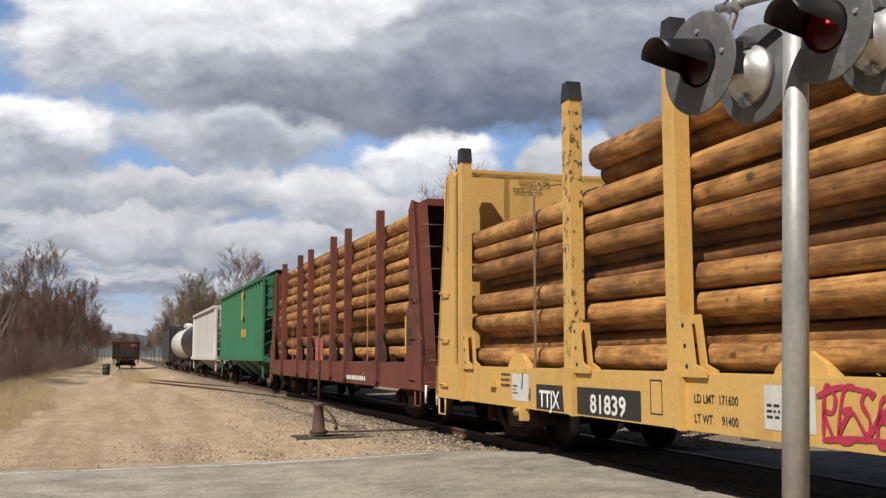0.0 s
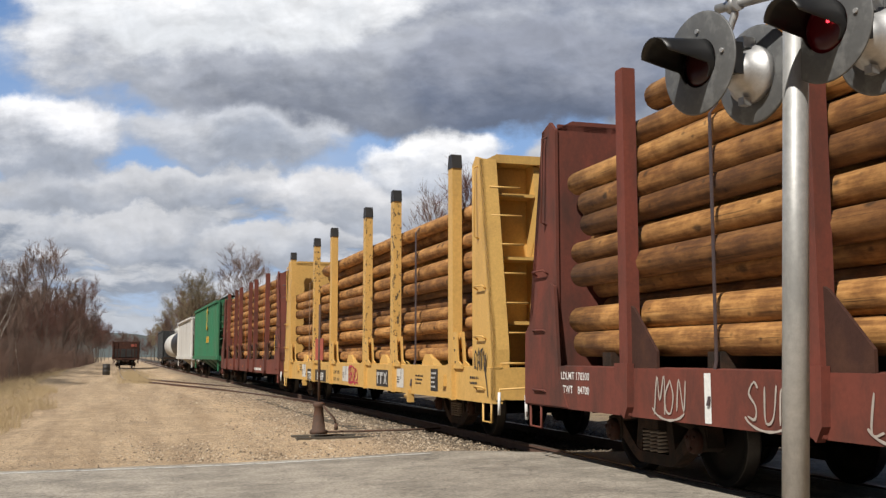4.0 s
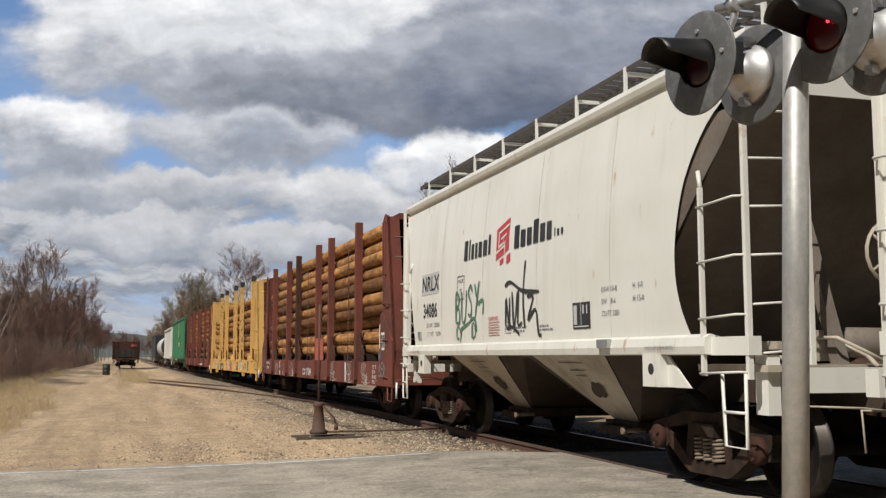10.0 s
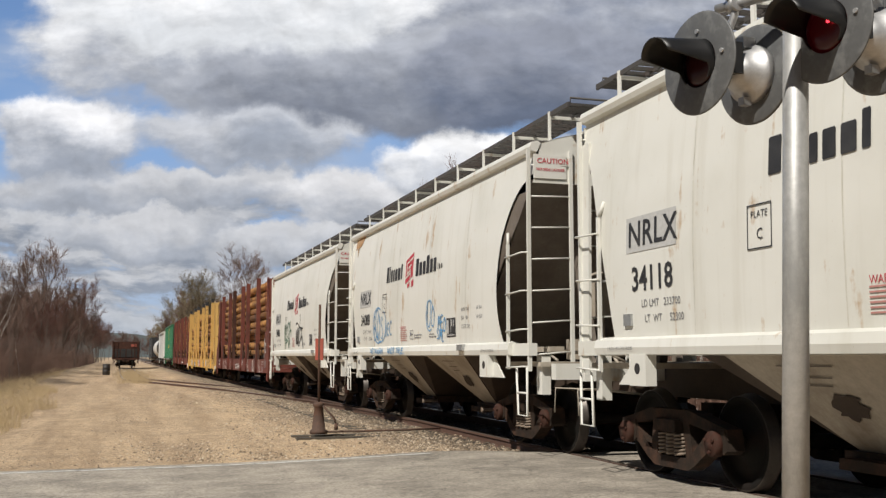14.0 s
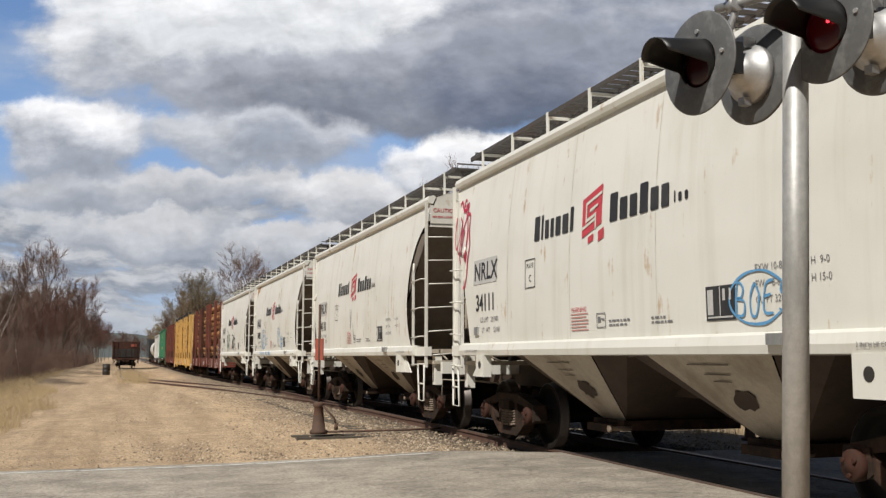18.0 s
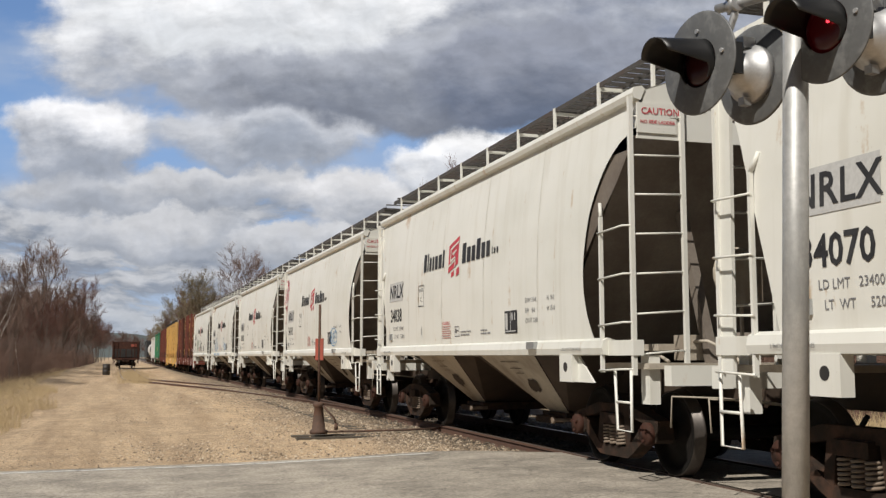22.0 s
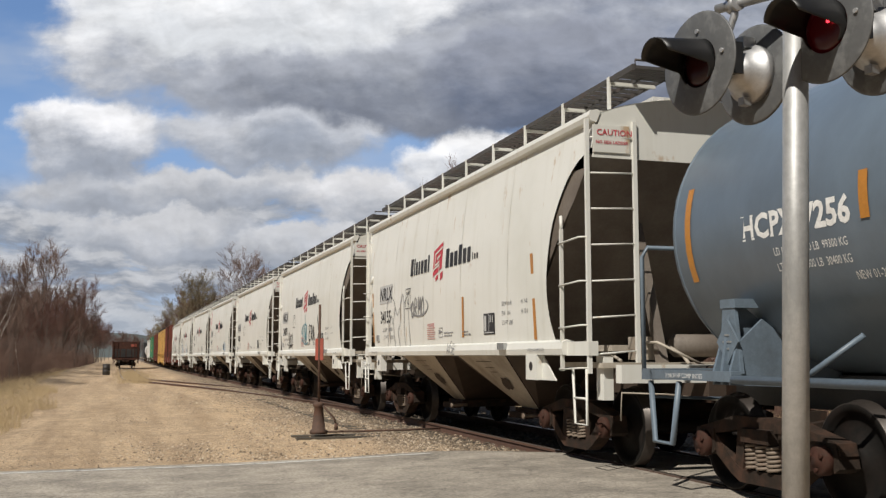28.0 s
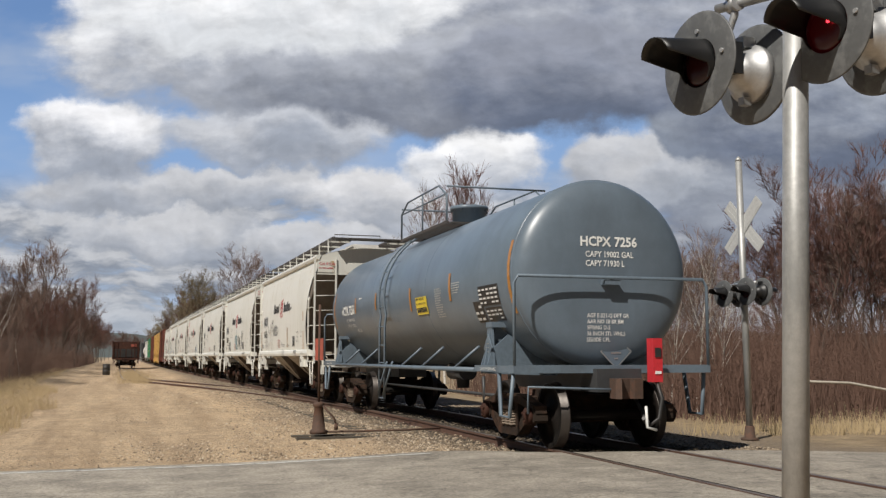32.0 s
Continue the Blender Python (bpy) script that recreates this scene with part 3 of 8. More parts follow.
def siding_x(y):
    d = max(0, y - 21)
    x = track_x(y) - 0.0028 * min(d, 34) ** 2 - 0.19 * max(0, d - 34)
    lim = track_x(y) - 5.4 - 0.002 * max(0, y - 60)
    return max(x, lim)


build_tracks()


# ---------------------------------------------------------------- lettering and paint marks on flat or bulged sides
def text_mesh(body, size, bold=0.0, stretch=1.0, spacing=1.0):
    cu = bpy.data.curves.new("lettering", "FONT")
    cu.body, cu.size, cu.offset, cu.space_character = body, size, bold, spacing
    cu.resolution_u = 2
    cu.align_x = "LEFT"
    ob = bpy.data.objects.new("lettering", cu)
    scene.collection.objects.link(ob)
    dg = bpy.context.evaluated_depsgraph_get()
    dg.update()
    me = bpy.data.meshes.new_from_object(ob.evaluated_get(dg))
    bpy.data.objects.remove(ob)
    for v in me.vertices:
        v.co.x *= stretch
    return me


def on_side(me, y, z, xs, lift=0.006):
    """Lay a flat mesh (x right, y up) on the side that faces -X; xs(z) is the side's half width."""
    for v in me.vertices:
        a, b = v.co.x, v.co.y
        v.co = (-(xs(z + b) + lift), y - a, z + b)
    return me


def on_end(me, x, z, y, lift=0.006):
    """Lay a flat mesh on the end that faces -Y."""
    for v in me.vertices:
        a, b = v.co.x, v.co.y
        v.co = (x + a, y(x + a, z + b) - lift, z + b)
    return me


def lettering(body, size, y, z, xs, mat, parent, name="lettering", bold=0.0, stretch=1.0, spacing=1.0, lift=0.006):
    me = on_side(text_mesh(body, size, bold, stretch, spacing), y, z, xs, lift)
    me.materials.append(mat)
    ob = mesh_part(name, me, parent)
    return tagged(ob, kind="stuff") if size < 0.2 else ob


def flat_quads(quads, y, z, xs, mat, parent, name, lift=0.006):
    """Rectangles or polygons in the plane of the side."""
    bm = bmesh.new()
    for q in quads:
        bm.faces.new([bm.verts.new((p[0], p[1], 0)) for p in q])
    me = bpy.data.meshes.new(name)
    bm.to_mesh(me)
    bm.free()
    on_side(me, y, z, xs, lift)
    me.materials.append(mat)
    ob = mesh_part(name, me, parent)
    return tagged(ob, kind="stuff") if "print" in name and len(quads) > 1 else ob


def rect(x0, y0, x1, y1):
    return [(x0, y0), (x1, y0), (x1, y1), (x0, y1)]


def bars(rng, w, h, rows, fill=0.85):
    """Small print that cannot be read: short bars in rows."""
    out = []
    rh = h / rows
    for r in range(rows):
        x = 0.0
        end = w * rng.uniform(0.6, 1.0)
        while x < end:
            l = rng.uniform(0.03, 0.10) * max(1.0, w)
            out.append(rect(x, h - (r + 0.72) * rh, min(x + l, w), h - (r + 0.28) * rh))
            x += l + 0.03 * max(1.0, w) * rng.uniform(0.5, 1)
    return out


STROKES = {
    "A": (((0, 0), (0.35, 1), (0.70, 0)), ((0.1, 0.36), (0.62, 0.42))), "B": (((0.02, 0), (0, 1), (0.45, 0.92), (0.42, 0.62), (0.08, 0.52), (0.58, 0.42), (0.55, 0.05), (0, 0)),),
    "C": (((0.6, 0.82), (0.34, 1), (0.02, 0.6), (0.12, 0.08), (0.62, 0.12)),), "D": (((0.02, 0), (0, 1), (0.5, 0.82), (0.56, 0.25), (0.02, 0)),),
    "E": (((0.58, 0.96), (0.06, 0.9), (0, 0.06), (0.6, 0.02)), ((0.02, 0.5), (0.48, 0.55))), "H": (((0, 0), (0.04, 1)), ((0.55, 0), (0.6, 1)), ((0.02, 0.48), (0.58, 0.52))),
    "I": (((0.12, 0), (0.18, 1)),), "K": (((0, 0), (0.03, 1)), ((0.6, 1), (0.05, 0.45), (0.65, 0))), "L": (((0.04, 1), (0, 0.04), (0.55, 0.06)),),
    "M": (((0, 0), (0.1, 1), (0.36, 0.35), (0.62, 1), (0.76, 0)),), "N": (((0, 0), (0.06, 1), (0.52, 0.02), (0.6, 1)),), "O": (((0.3, 1), (0.02, 0.62), (0.1, 0.08), (0.5, 0.06), (0.6, 0.6), (0.3, 1)),),
    "R": (((0.02, 0), (0.02, 1), (0.52, 0.86), (0.46, 0.52), (0.06, 0.46), (0.64, 0)),), "S": (((0.6, 0.84), (0.3, 1), (0.05, 0.76), (0.5, 0.42), (0.46, 0.06), (0, 0.12)),),
    "T": (((0, 0.94), (0.7, 1)), ((0.36, 1), (0.3, 0))), "U": (((0, 1), (0.04, 0.2), (0.3, 0), (0.56, 0.22), (0.62, 1)),), "V": (((0, 1), (0.3, 0), (0.62, 1)),),
    "W": (((0, 1), (0.16, 0), (0.38, 0.6), (0.56, 0), (0.8, 1)),), "X": (((0, 1), (0.72, 0)), ((0.66, 1), (0.02, 0))), "Y": (((0, 1), (0.3, 0.48)), ((0.62, 1), (0.14, -0.15))), ".": (((0.05, 0.05), (0.1, 0.12)),)}


def paint_stroke(pts, pen, y, z, xs, mat, parent, name, label=""):
    """One sprayed line: a smooth ribbon through points, laid on the side."""
    pts = [Vector(p) for p in pts]
    fine = []
    for i in range(len(pts) - 1):
        p0, p1, p2, p3 = pts[max(i - 1, 0)], pts[i], pts[i + 1], pts[min(i + 2, len(pts) - 1)]
        for k in range(5):
            u = k / 5
            fine.append(0.5 * (2 * p1 + (p2 - p0) * u + (2 * p0 - 5 * p1 + 4 * p2 - p3) * u * u + (3 * p1 - p0 - 3 * p2 + p3) * u ** 3))
    fine.append(pts[-1])
    bm = bmesh.new()
    prev = None
    for i, p in enumerate(fine):
        d = fine[min(i + 1, len(fine) - 1)] - fine[max(i - 1, 0)]
        d = d.normalized() if d.length > 1e-6 else Vector((1, 0))
        q = Vector((-d.y, d.x)) * pen * (0.5 + 0.10 * math.sin(i * 0.7)) * (0.6 if i in (0, len(fine) - 1) else 1)
        cur = [bm.verts.new((*(p - q), 0)), bm.verts.new((*(p + q), 0))]
        if prev:
            bm.faces.new((prev[0], cur[0], cur[1], prev[1]))
        prev = cur
    me = bpy.data.meshes.new(name)
    bm.to_mesh(me)
    bm.free()
    on_side(me, y, z, xs, 0.010 + 0.0015 * random.Random(len(fine) * 7 + int(abs(y) * 100)).random())
    me.materials.append(mat)
    return mesh_part(name, me, parent, label)


def tag(word, size, y, z, xs, mat, parent, pen=0.035, label="", wide=0.9, slant=0.12, rise=0.0, seed=1, extra=()):
    """A sprayed word: rough hand strokes of uneven height. extra: more strokes, in metres from the foot of the first letter."""
    rng = random.Random(seed)
    lines = []
    x = 0.0
    for ch in word:
        if ch == " ":
            x += size * 0.4
            continue
        h = size * rng.uniform(0.86, 1.12)
        dz = size * rng.uniform(-0.06, 0.06) + rise * x
        for st in STROKES[ch]:
            lines.append([(x + (a + slant * b + rng.uniform(-0.04, 0.04)) * h * wide, dz + (b + rng.uniform(-0.04, 0.04)) * h) for a, b in st])
        x += size * wide * ((0.35 if ch in "I." else 0.88) + rng.uniform(-0.06, 0.06))
    lines += [list(e) for e in extra]
    first = None
    for ln in lines:
        ob = paint_stroke(ln, pen, y, z, xs, mat, first or parent, "paint_stroke" if first else "graffiti", "" if first else label)
        first = first or ob


def arc_line(cx, cz, rx, rz, a0, a1, n=7):
    return [(cx + rx * math.cos(radians(a0 + (a1 - a0) * k / n)), cz + rz * math.sin(radians(a0 + (a1 - a0) * k / n))) for k in range(n + 1)]


# ---------------------------------------------------------------- running gear
def build_bogie_meshes():
    out = {}
    # one wheel: rim with flange, dished plate, hub; axis along x, the flange on the +x (inner) side
    R = 0.457
    bm = bmesh.new()
    prof = [(-0.07, 0.10), (-0.075, 0.12), (-0.045, 0.13), (-0.01, 0.26), (-0.005, 0.375), (-0.062, 0.385), (-0.068, R - 0.012), (-0.062, R), (0.035, R + 0.006), (0.045, R + 0.026), (0.062, R + 0.022), (0.066, 0.385), (0.025, 0.375), (0.02, 0.26), (0.045, 0.13), (0.10, 0.12), (0.10, 0.10)]
    add_lathe(bm, prof, (0, 0, 0), (1, 0, 0), 32)
    me = finish("wheel", bm, M_WHEEL)
    me.materials.append(M_TREAD)
    for p in me.polygons:
        r = math.hypot(p.center.y, p.center.z)
        if r > R - 0.01:
            p.material_index = 1
    out["wheel"] = me
    bm = bmesh.new()
    add_cyl(bm, (-1.10, 0, 0), (1.10, 0, 0), 0.075, n=12)
    add_cyl(bm, (-1.0, 0, 0), (-0.65, 0, 0), 0.088, n=12)
    add_cyl(bm, (0.65, 0, 0), (1.0, 0, 0), 0.088, n=12)
    out["axle"] = finish("axle", bm, M_WHEEL)
    # side frame: cast truss outline with two windows, hung between the bearings
    bm = bmesh.new()
    W = 0.889

    def slab(poly, x0, x1):
        add_prism(bm, poly, "x", x0, x1)

    # top chord, bottom chord, columns and pedestals as solid cast members
    slab([(-W - 0.19, 0.50), (-W - 0.17, 0.60), (-W + 0.12, 0.66), (-0.40, 0.745), (0.40, 0.745), (W - 0.12, 0.66), (W + 0.17, 0.60), (W + 0.19, 0.50), (W + 0.06, 0.56), (W - 0.16, 0.56), (0.36, 0.62), (-0.36, 0.62), (-W + 0.16, 0.56), (-W - 0.06, 0.56)], -0.085, 0.085)
    slab([(-W + 0.16, 0.56), (-W + 0.02, 0.46), (-0.46, 0.20), (-0.34, 0.145), (0.34, 0.145), (0.46, 0.20), (W - 0.02, 0.46), (W - 0.16, 0.56), (0.40, 0.30), (0.30, 0.265), (-0.30, 0.265), (-0.40, 0.30)], -0.085, 0.085)
    for s in (-1, 1):
        slab([(s * 0.30, 0.24), (s * 0.24, 0.66), (s * 0.36, 0.66), (s * 0.43, 0.26)], -0.075, 0.075)
        slab([(s * (W - 0.17), 0.40), (s * (W - 0.15), 0.60), (s * (W + 0.15), 0.60), (s * (W + 0.19), 0.40), (s * (W + 0.12), 0.36), (s * (W + 0.10), 0.54), (s * (W - 0.10), 0.54), (s * (W - 0.11), 0.36)], -0.10, 0.10)
    out["side_frame"] = finish("side_frame", bm, M_TRUCK, 0.012)
    bm = bmesh.new()
    for dx in (-0.05, 0.06):
        for dy in (-0.16, 0.0, 0.16):
            pts = []
            for k in range(61):
                a = k / 10 * 2 * math.pi
                pts.append((dx + 0.062 * math.cos(a), dy + 0.062 * math.sin(a), 0.275 + 0.23 * k / 60))
            add_tube(bm, pts, 0.016, 5)
    out["spring_nest"] = finish("spring_nest", bm, M_SPRING)
    bm = bmesh.new()
    add_prism(bm, [(-1.15, 0.52), (-1.15, 0.64), (-0.5, 0.72), (0.5, 0.72), (1.15, 0.64), (1.15, 0.52), (0.6, 0.42), (-0.6, 0.42)], "y", -0.21, 0.21)
    add_cyl(bm, (0, 0, 0.70), (0, 0, 0.84), 0.20, n=16)
    for s in (-1, 1):
        add_box(bm, s * 0.55 - 0.09, s * 0.55 + 0.09, -0.12, 0.12, 0.68, 0.80)
    out["bolster"] = finish("bolster", bm, M_TRUCK, 0.01)
    bm = bmesh.new()
    add_lathe(bm, [(-0.02, 0.125), (0.06, 0.125), (0.075, 0.11), (0.078, 0.06), (0.095, 0.05), (0.095, 0.001)], (0, 0, 0), (-1, 0, 0), 16)
    for k in range(3):
        a = k * 2.094 + 0.5
        add_cyl(bm, (-0.07, 0.075 * math.cos(a), 0.075 * math.sin(a)), (-0.10, 0.075 * math.cos(a), 0.075 * math.sin(a)), 0.02, n=6)
    out["bearing_cap"] = finish("bearing_cap", bm, M_CAP)
    bm = bmesh.new()
    for s in (-1, 1):
        add_tube(bm, [(-0.85, s * 0.40, 0.36), (0.85, s * 0.40, 0.36)], 0.04, 6)
        for e in (-1, 1):
            add_box(bm, e * 0.70 - 0.05, e * 0.70 + 0.05, s * 0.40 - 0.03, s * 0.40 + 0.05, 0.26, 0.50)
    out["brake_beam"] = finish("brake_beam", bm, M_TRUCK)
    return out


GEAR = build_bogie_meshes()
ROLLING = []          # every wheelset that turns, with the height of its axle


def bogie(parent, y):
    """Truck parts as parts of the wagon: frames, bolster, springs, caps, wheelsets."""
    for s in (-1, 1):
        fr = mesh_part("side_frame", GEAR["side_frame"], parent)
        fr.matrix_basis = pose(s * 1.0, y, 0)
        sp = mesh_part("spring_nest", GEAR["spring_nest"], fr)
        sp.matrix_basis = Matrix.Scale(1, 4)
        for e in (-0.889, 0.889):
            cp = mesh_part("bearing_cap", GEAR["bearing_cap"], fr)
            cp.matrix_basis = pose(s * 0.09, e, 0.457, 0, 0, 0 if s < 0 else 180)
    mesh_part("bolster", GEAR["bolster"], parent).matrix_basis = pose(0, y, 0)
    mesh_part("brake_beam", GEAR["brake_beam"], parent).matrix_basis = pose(0, y, 0)
    for e in (-0.889, 0.889):
        ax = mesh_part("wheelset", GEAR["axle"], parent)
        ax.matrix_basis = pose(0, y + e, 0.457)
        for s in (-1, 1):
            w = mesh_part("wheel", GEAR["wheel"], ax)
            w.matrix_basis = pose(s * 0.745, 0, 0, 0, 0, 0 if s < 0 else 180)
        ROLLING.append((ax, y + e))


def coupler(parent, y_end, sgn, reach, mat=None):
    bm = bmesh.new()
    add_box(bm, -0.09, 0.09, min(y_end, y_end + sgn * (reach - 0.22)), max(y_end, y_end + sgn * (reach - 0.22)), 0.77, 0.93)
    yk = y_end + sgn * (reach - 0.12)
    add_prism(bm, [(-0.20, yk - sgn * 0.16), (0.14, yk - sgn * 0.16), (0.20, yk - sgn * 0.02), (0.16, yk + sgn * 0.12), (0.03, yk + sgn * 0.13), (0.03, yk), (-0.10, yk + sgn * 0.02), (-0.17, yk + sgn * 0.15), (-0.24, yk + sgn * 0.10)], "z", 0.72, 0.99)
    part("coupler", bm, mat or M_TRUCK, parent, "", 0.015)
    bm = bmesh.new()
    add_tube(bm, [(0.28, y_end - sgn * 0.05, 0.72), (0.30, y_end + sgn * reach * 0.35, 0.52), (0.24, y_end + sgn * reach * 0.75, 0.40), (0.16, y_end + sgn * reach, 0.46)], 0.028, 6)
    part("brake_hose", bm, M_BLACK, parent)


def ladder(parent, pts_a, pts_b, rungs, r_post, r_rung, mat, name="ladder", flat=True):
    """Two posts (each from a bottom to a top point) and rungs at even heights."""
    bm = bmesh.new()
    a0, a1, b0, b1 = Vector(pts_a[0]), Vector(pts_a[1]), Vector(pts_b[0]), Vector(pts_b[1])
    for p, q in ((a0, a1), (b0, b1)):
        if flat:
            add_box(bm, p.x - r_post, p.x + r_post, p.y - r_post, p.y + r_post, p.z, q.z)
        else:
            add_tube(bm, [p, q], r_post, 6)
    ob = part(name, bm, mat, parent)
    for k in range(rungs):
        t = (k + 0.5) / rungs
        bm = bmesh.new()
        add_tube(bm, [a0.lerp(a1, t), b0.lerp(b1, t)], r_rung, 6)
        part("rung", bm, mat, ob)
    return ob


# ---------------------------------------------------------------- cement hopper wagons
HOP_PROFILE = [(1.30, 1.60), (1.7, 1.615), (2.3, 1.62), (2.9, 1.60), (3.4, 1.55), (3.75, 1.50), (4.06, 1.455)]


def interp(table, v):
    if v <= table[0][0]:
        return table[0][1]
    for (a, p), (b, q) in zip(table, table[1:]):
        if v <= b:
            return p + (q - p) * (v - a) / (b - a)
    return table[-1][1]


def hop_x(z):
    return interp(HOP_PROFILE, z)


HE = 5.58            # half length of the hopper roof
HOP_EDGE = []        # outline of the side sheet's end: a smooth hollow under the square top corner
for k in range(25):
    z = 1.44 + 2.22 * k / 24
    if z > 2.15:
        HOP_EDGE.append((z, HE - 1.12 * max(0.0, 1 - ((z - 2.15) / 1.515) ** 2) ** 0.55))
    else:
        HOP_EDGE.append((z, HE - 1.12 + 0.28 * ((2.15 - z) / 0.71) ** 2))
HOP_EDGE += [(3.67, HE), (4.06, HE)]


def build_hopper():
    car = thing("hopper_car", "cream white cement hopper wagon, its end slopes coloured with shade", "hopper car", "cement hopper wagons")
    # side sheets, curved in plan at the ends
    for s in (-1, 1):
        bm = bmesh.new()
        rows = []
        for z, ye in HOP_EDGE:
            yl = HE - 0.92 * max(0.0, (3.67 - z) / 2.2) ** 0.6      # the leading end is cut back less
            rows.append([bm.verts.new((s * hop_x(z), (ye if k < 0 else yl) * k / 8, z)) for k in range(-8, 9)])
        for a, b in zip(rows, rows[1:]):
            for k in range(16):
                bm.faces.new((a[k], a[k + 1], b[k + 1], b[k])).smooth = True
        part("side_sheet", bm, M_WHITE, car)
    # roof: low arch with a rounded eave beam
    bm = bmesh.new()
    arc = [(-1.47, 4.05)] + [(-1.40 + 2.80 * k / 12, 4.09 + 0.24 * math.sin(math.pi * k / 12) ** 0.8) for k in range(13)] + [(1.47, 4.05)]
    prev = None
    for y in (-HE, HE):
        cur = [bm.verts.new((x, y, z)) for x, z in arc]
        if prev:
            for k in range(len(arc) - 1):
                bm.faces.new((prev[k], prev[k + 1], cur[k + 1], cur[k])).smooth = True
        prev = cur
    part("roof", bm, M_WHITE, car)
    for s in (-1, 1):
        bm = bmesh.new()
        pr = [(s * 1.455, 3.965), (s * 1.53, 3.985), (s * 1.55, 4.04), (s * 1.53, 4.10), (s * 1.44, 4.12), (s * 1.40, 4.09)]
        add_prism(bm, pr, "y", -HE - 0.01, HE + 0.01)
        part("eave_rail", bm, M_WHITE, car, "", 0.01)
    # end walls under the roof and the slope sheets that run in below them
    for s in (-1, 1):
        bm = bmesh.new()
        add_prism(bm, [(-1.50, 3.56)] + arc[1:-1] + [(1.50, 3.56)], "y", s * (HE - 0.03), s * (HE - 0.005))
        part("end_wall", bm, M_WHITE, car)
        # slope sheets and cheeks get their shade from the colour
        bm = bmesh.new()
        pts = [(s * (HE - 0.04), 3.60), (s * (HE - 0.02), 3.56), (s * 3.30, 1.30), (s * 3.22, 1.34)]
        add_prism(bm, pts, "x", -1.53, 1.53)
        part("slope_sheet", bm, M_SLOPE, car, "slope sheet with its shade in a grey brown colour")
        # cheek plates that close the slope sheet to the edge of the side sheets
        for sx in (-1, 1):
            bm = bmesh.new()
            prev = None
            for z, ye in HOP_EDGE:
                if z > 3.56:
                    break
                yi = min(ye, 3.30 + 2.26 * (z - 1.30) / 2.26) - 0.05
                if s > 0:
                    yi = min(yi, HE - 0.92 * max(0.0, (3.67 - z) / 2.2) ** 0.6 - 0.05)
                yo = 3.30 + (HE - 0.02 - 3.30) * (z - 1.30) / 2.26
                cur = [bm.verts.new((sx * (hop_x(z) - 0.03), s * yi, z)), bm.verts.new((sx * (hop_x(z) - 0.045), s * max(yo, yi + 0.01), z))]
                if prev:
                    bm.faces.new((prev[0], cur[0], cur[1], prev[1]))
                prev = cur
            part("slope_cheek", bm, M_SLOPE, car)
        bm = bmesh.new()
        add_box(bm, -1.25, -1.05, min(s * 4.25, s * (HE - 0.1)), max(s * 4.25, s * (HE - 0.1)), 1.35, 1.42)
        add_box(bm, -1.45, 1.45, min(s * 4.55, s * (HE + 0.05)), max(s * 4.55, s * (HE + 0.05)), 1.16, 1.22)
        part("end_platform", bm, M_WHITE2, car)
        # upright posts carrying the end, in the slope sheets' shade tone
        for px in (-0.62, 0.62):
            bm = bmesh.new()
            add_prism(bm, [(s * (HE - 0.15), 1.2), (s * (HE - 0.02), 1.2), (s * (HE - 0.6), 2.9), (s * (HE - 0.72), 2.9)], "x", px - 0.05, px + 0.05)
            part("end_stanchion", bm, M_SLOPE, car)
    # side sill beam
    for s in (-1, 1):
        bm = bmesh.new()
        add_prism(bm, [(s * 1.52, 1.30), (s * 1.66, 1.31), (s * 1.675, 1.38), (s * 1.655, 1.46), (s * 1.60, 1.49), (s * 1.52, 1.47)], "y", -HE + 0.55, HE - 0.55)
        part("side_sill", bm, M_WHITE, car, "", 0.008)
        for e in (-1, 1):
            bm = bmesh.new()
            y0, y1 = e * (HE - 0.75), e * (HE + 0.02)
            add_box(bm, min(s * 1.48, s * 1.60), max(s * 1.48, s * 1.60), min(y0, y1), max(y0, y1), 1.30, 1.46)
            part("end_sill", bm, M_WHITE, car, "", 0.008)
            bm = bmesh.new()
            add_box(bm, min(s * 1.28, s * 1.40), max(s * 1.28, s * 1.40), min(e * (HE - 0.17), e * (HE - 0.02)), max(e * (HE - 0.20), e * (HE - 0.02)), 0.80, 1.30)
            part("corner_post", bm, M_WHITE, car, "", 0.008)
            # jacking bracket with a hole
            bm = bmesh.new()
            yb = e * (HE - 1.52)
            add_box(bm, min(s * 1.55, s * 1.67), max(s * 1.55, s * 1.67), yb - 0.17, yb + 0.17, 1.00, 1.31)
            br = part("jack_bracket", bm, M_WHITE, car, "", 0.012)
            bm = bmesh.new()
            add_cyl(bm, (s * 1.665, yb, 1.17), (s * 1.674, yb, 1.17), 0.055, n=14)
            part("lifting_hole", bm, M_BLACK, br)
            bm = bmesh.new()
            add_prism(bm, [(e * (HE - 1.35), 1.30), (e * (HE - 1.35), 1.0), (e * (HE - 0.95), 1.0)], "x", s * 1.56, s * 1.585)
            part("gusset", bm, M_WHITE, br)
    # centre sill takes the tone darkened for the shade underneath
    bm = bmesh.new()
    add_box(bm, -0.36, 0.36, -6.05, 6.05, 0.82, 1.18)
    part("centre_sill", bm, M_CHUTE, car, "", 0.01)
    for ya in (-6.0, 5.86):
        bm = bmesh.new()
        add_box(bm, -1.4, 1.4, ya, ya + 0.14, 1.0, 1.2)
        part("end_beam", bm, M_WHITE, car, "", 0.01)
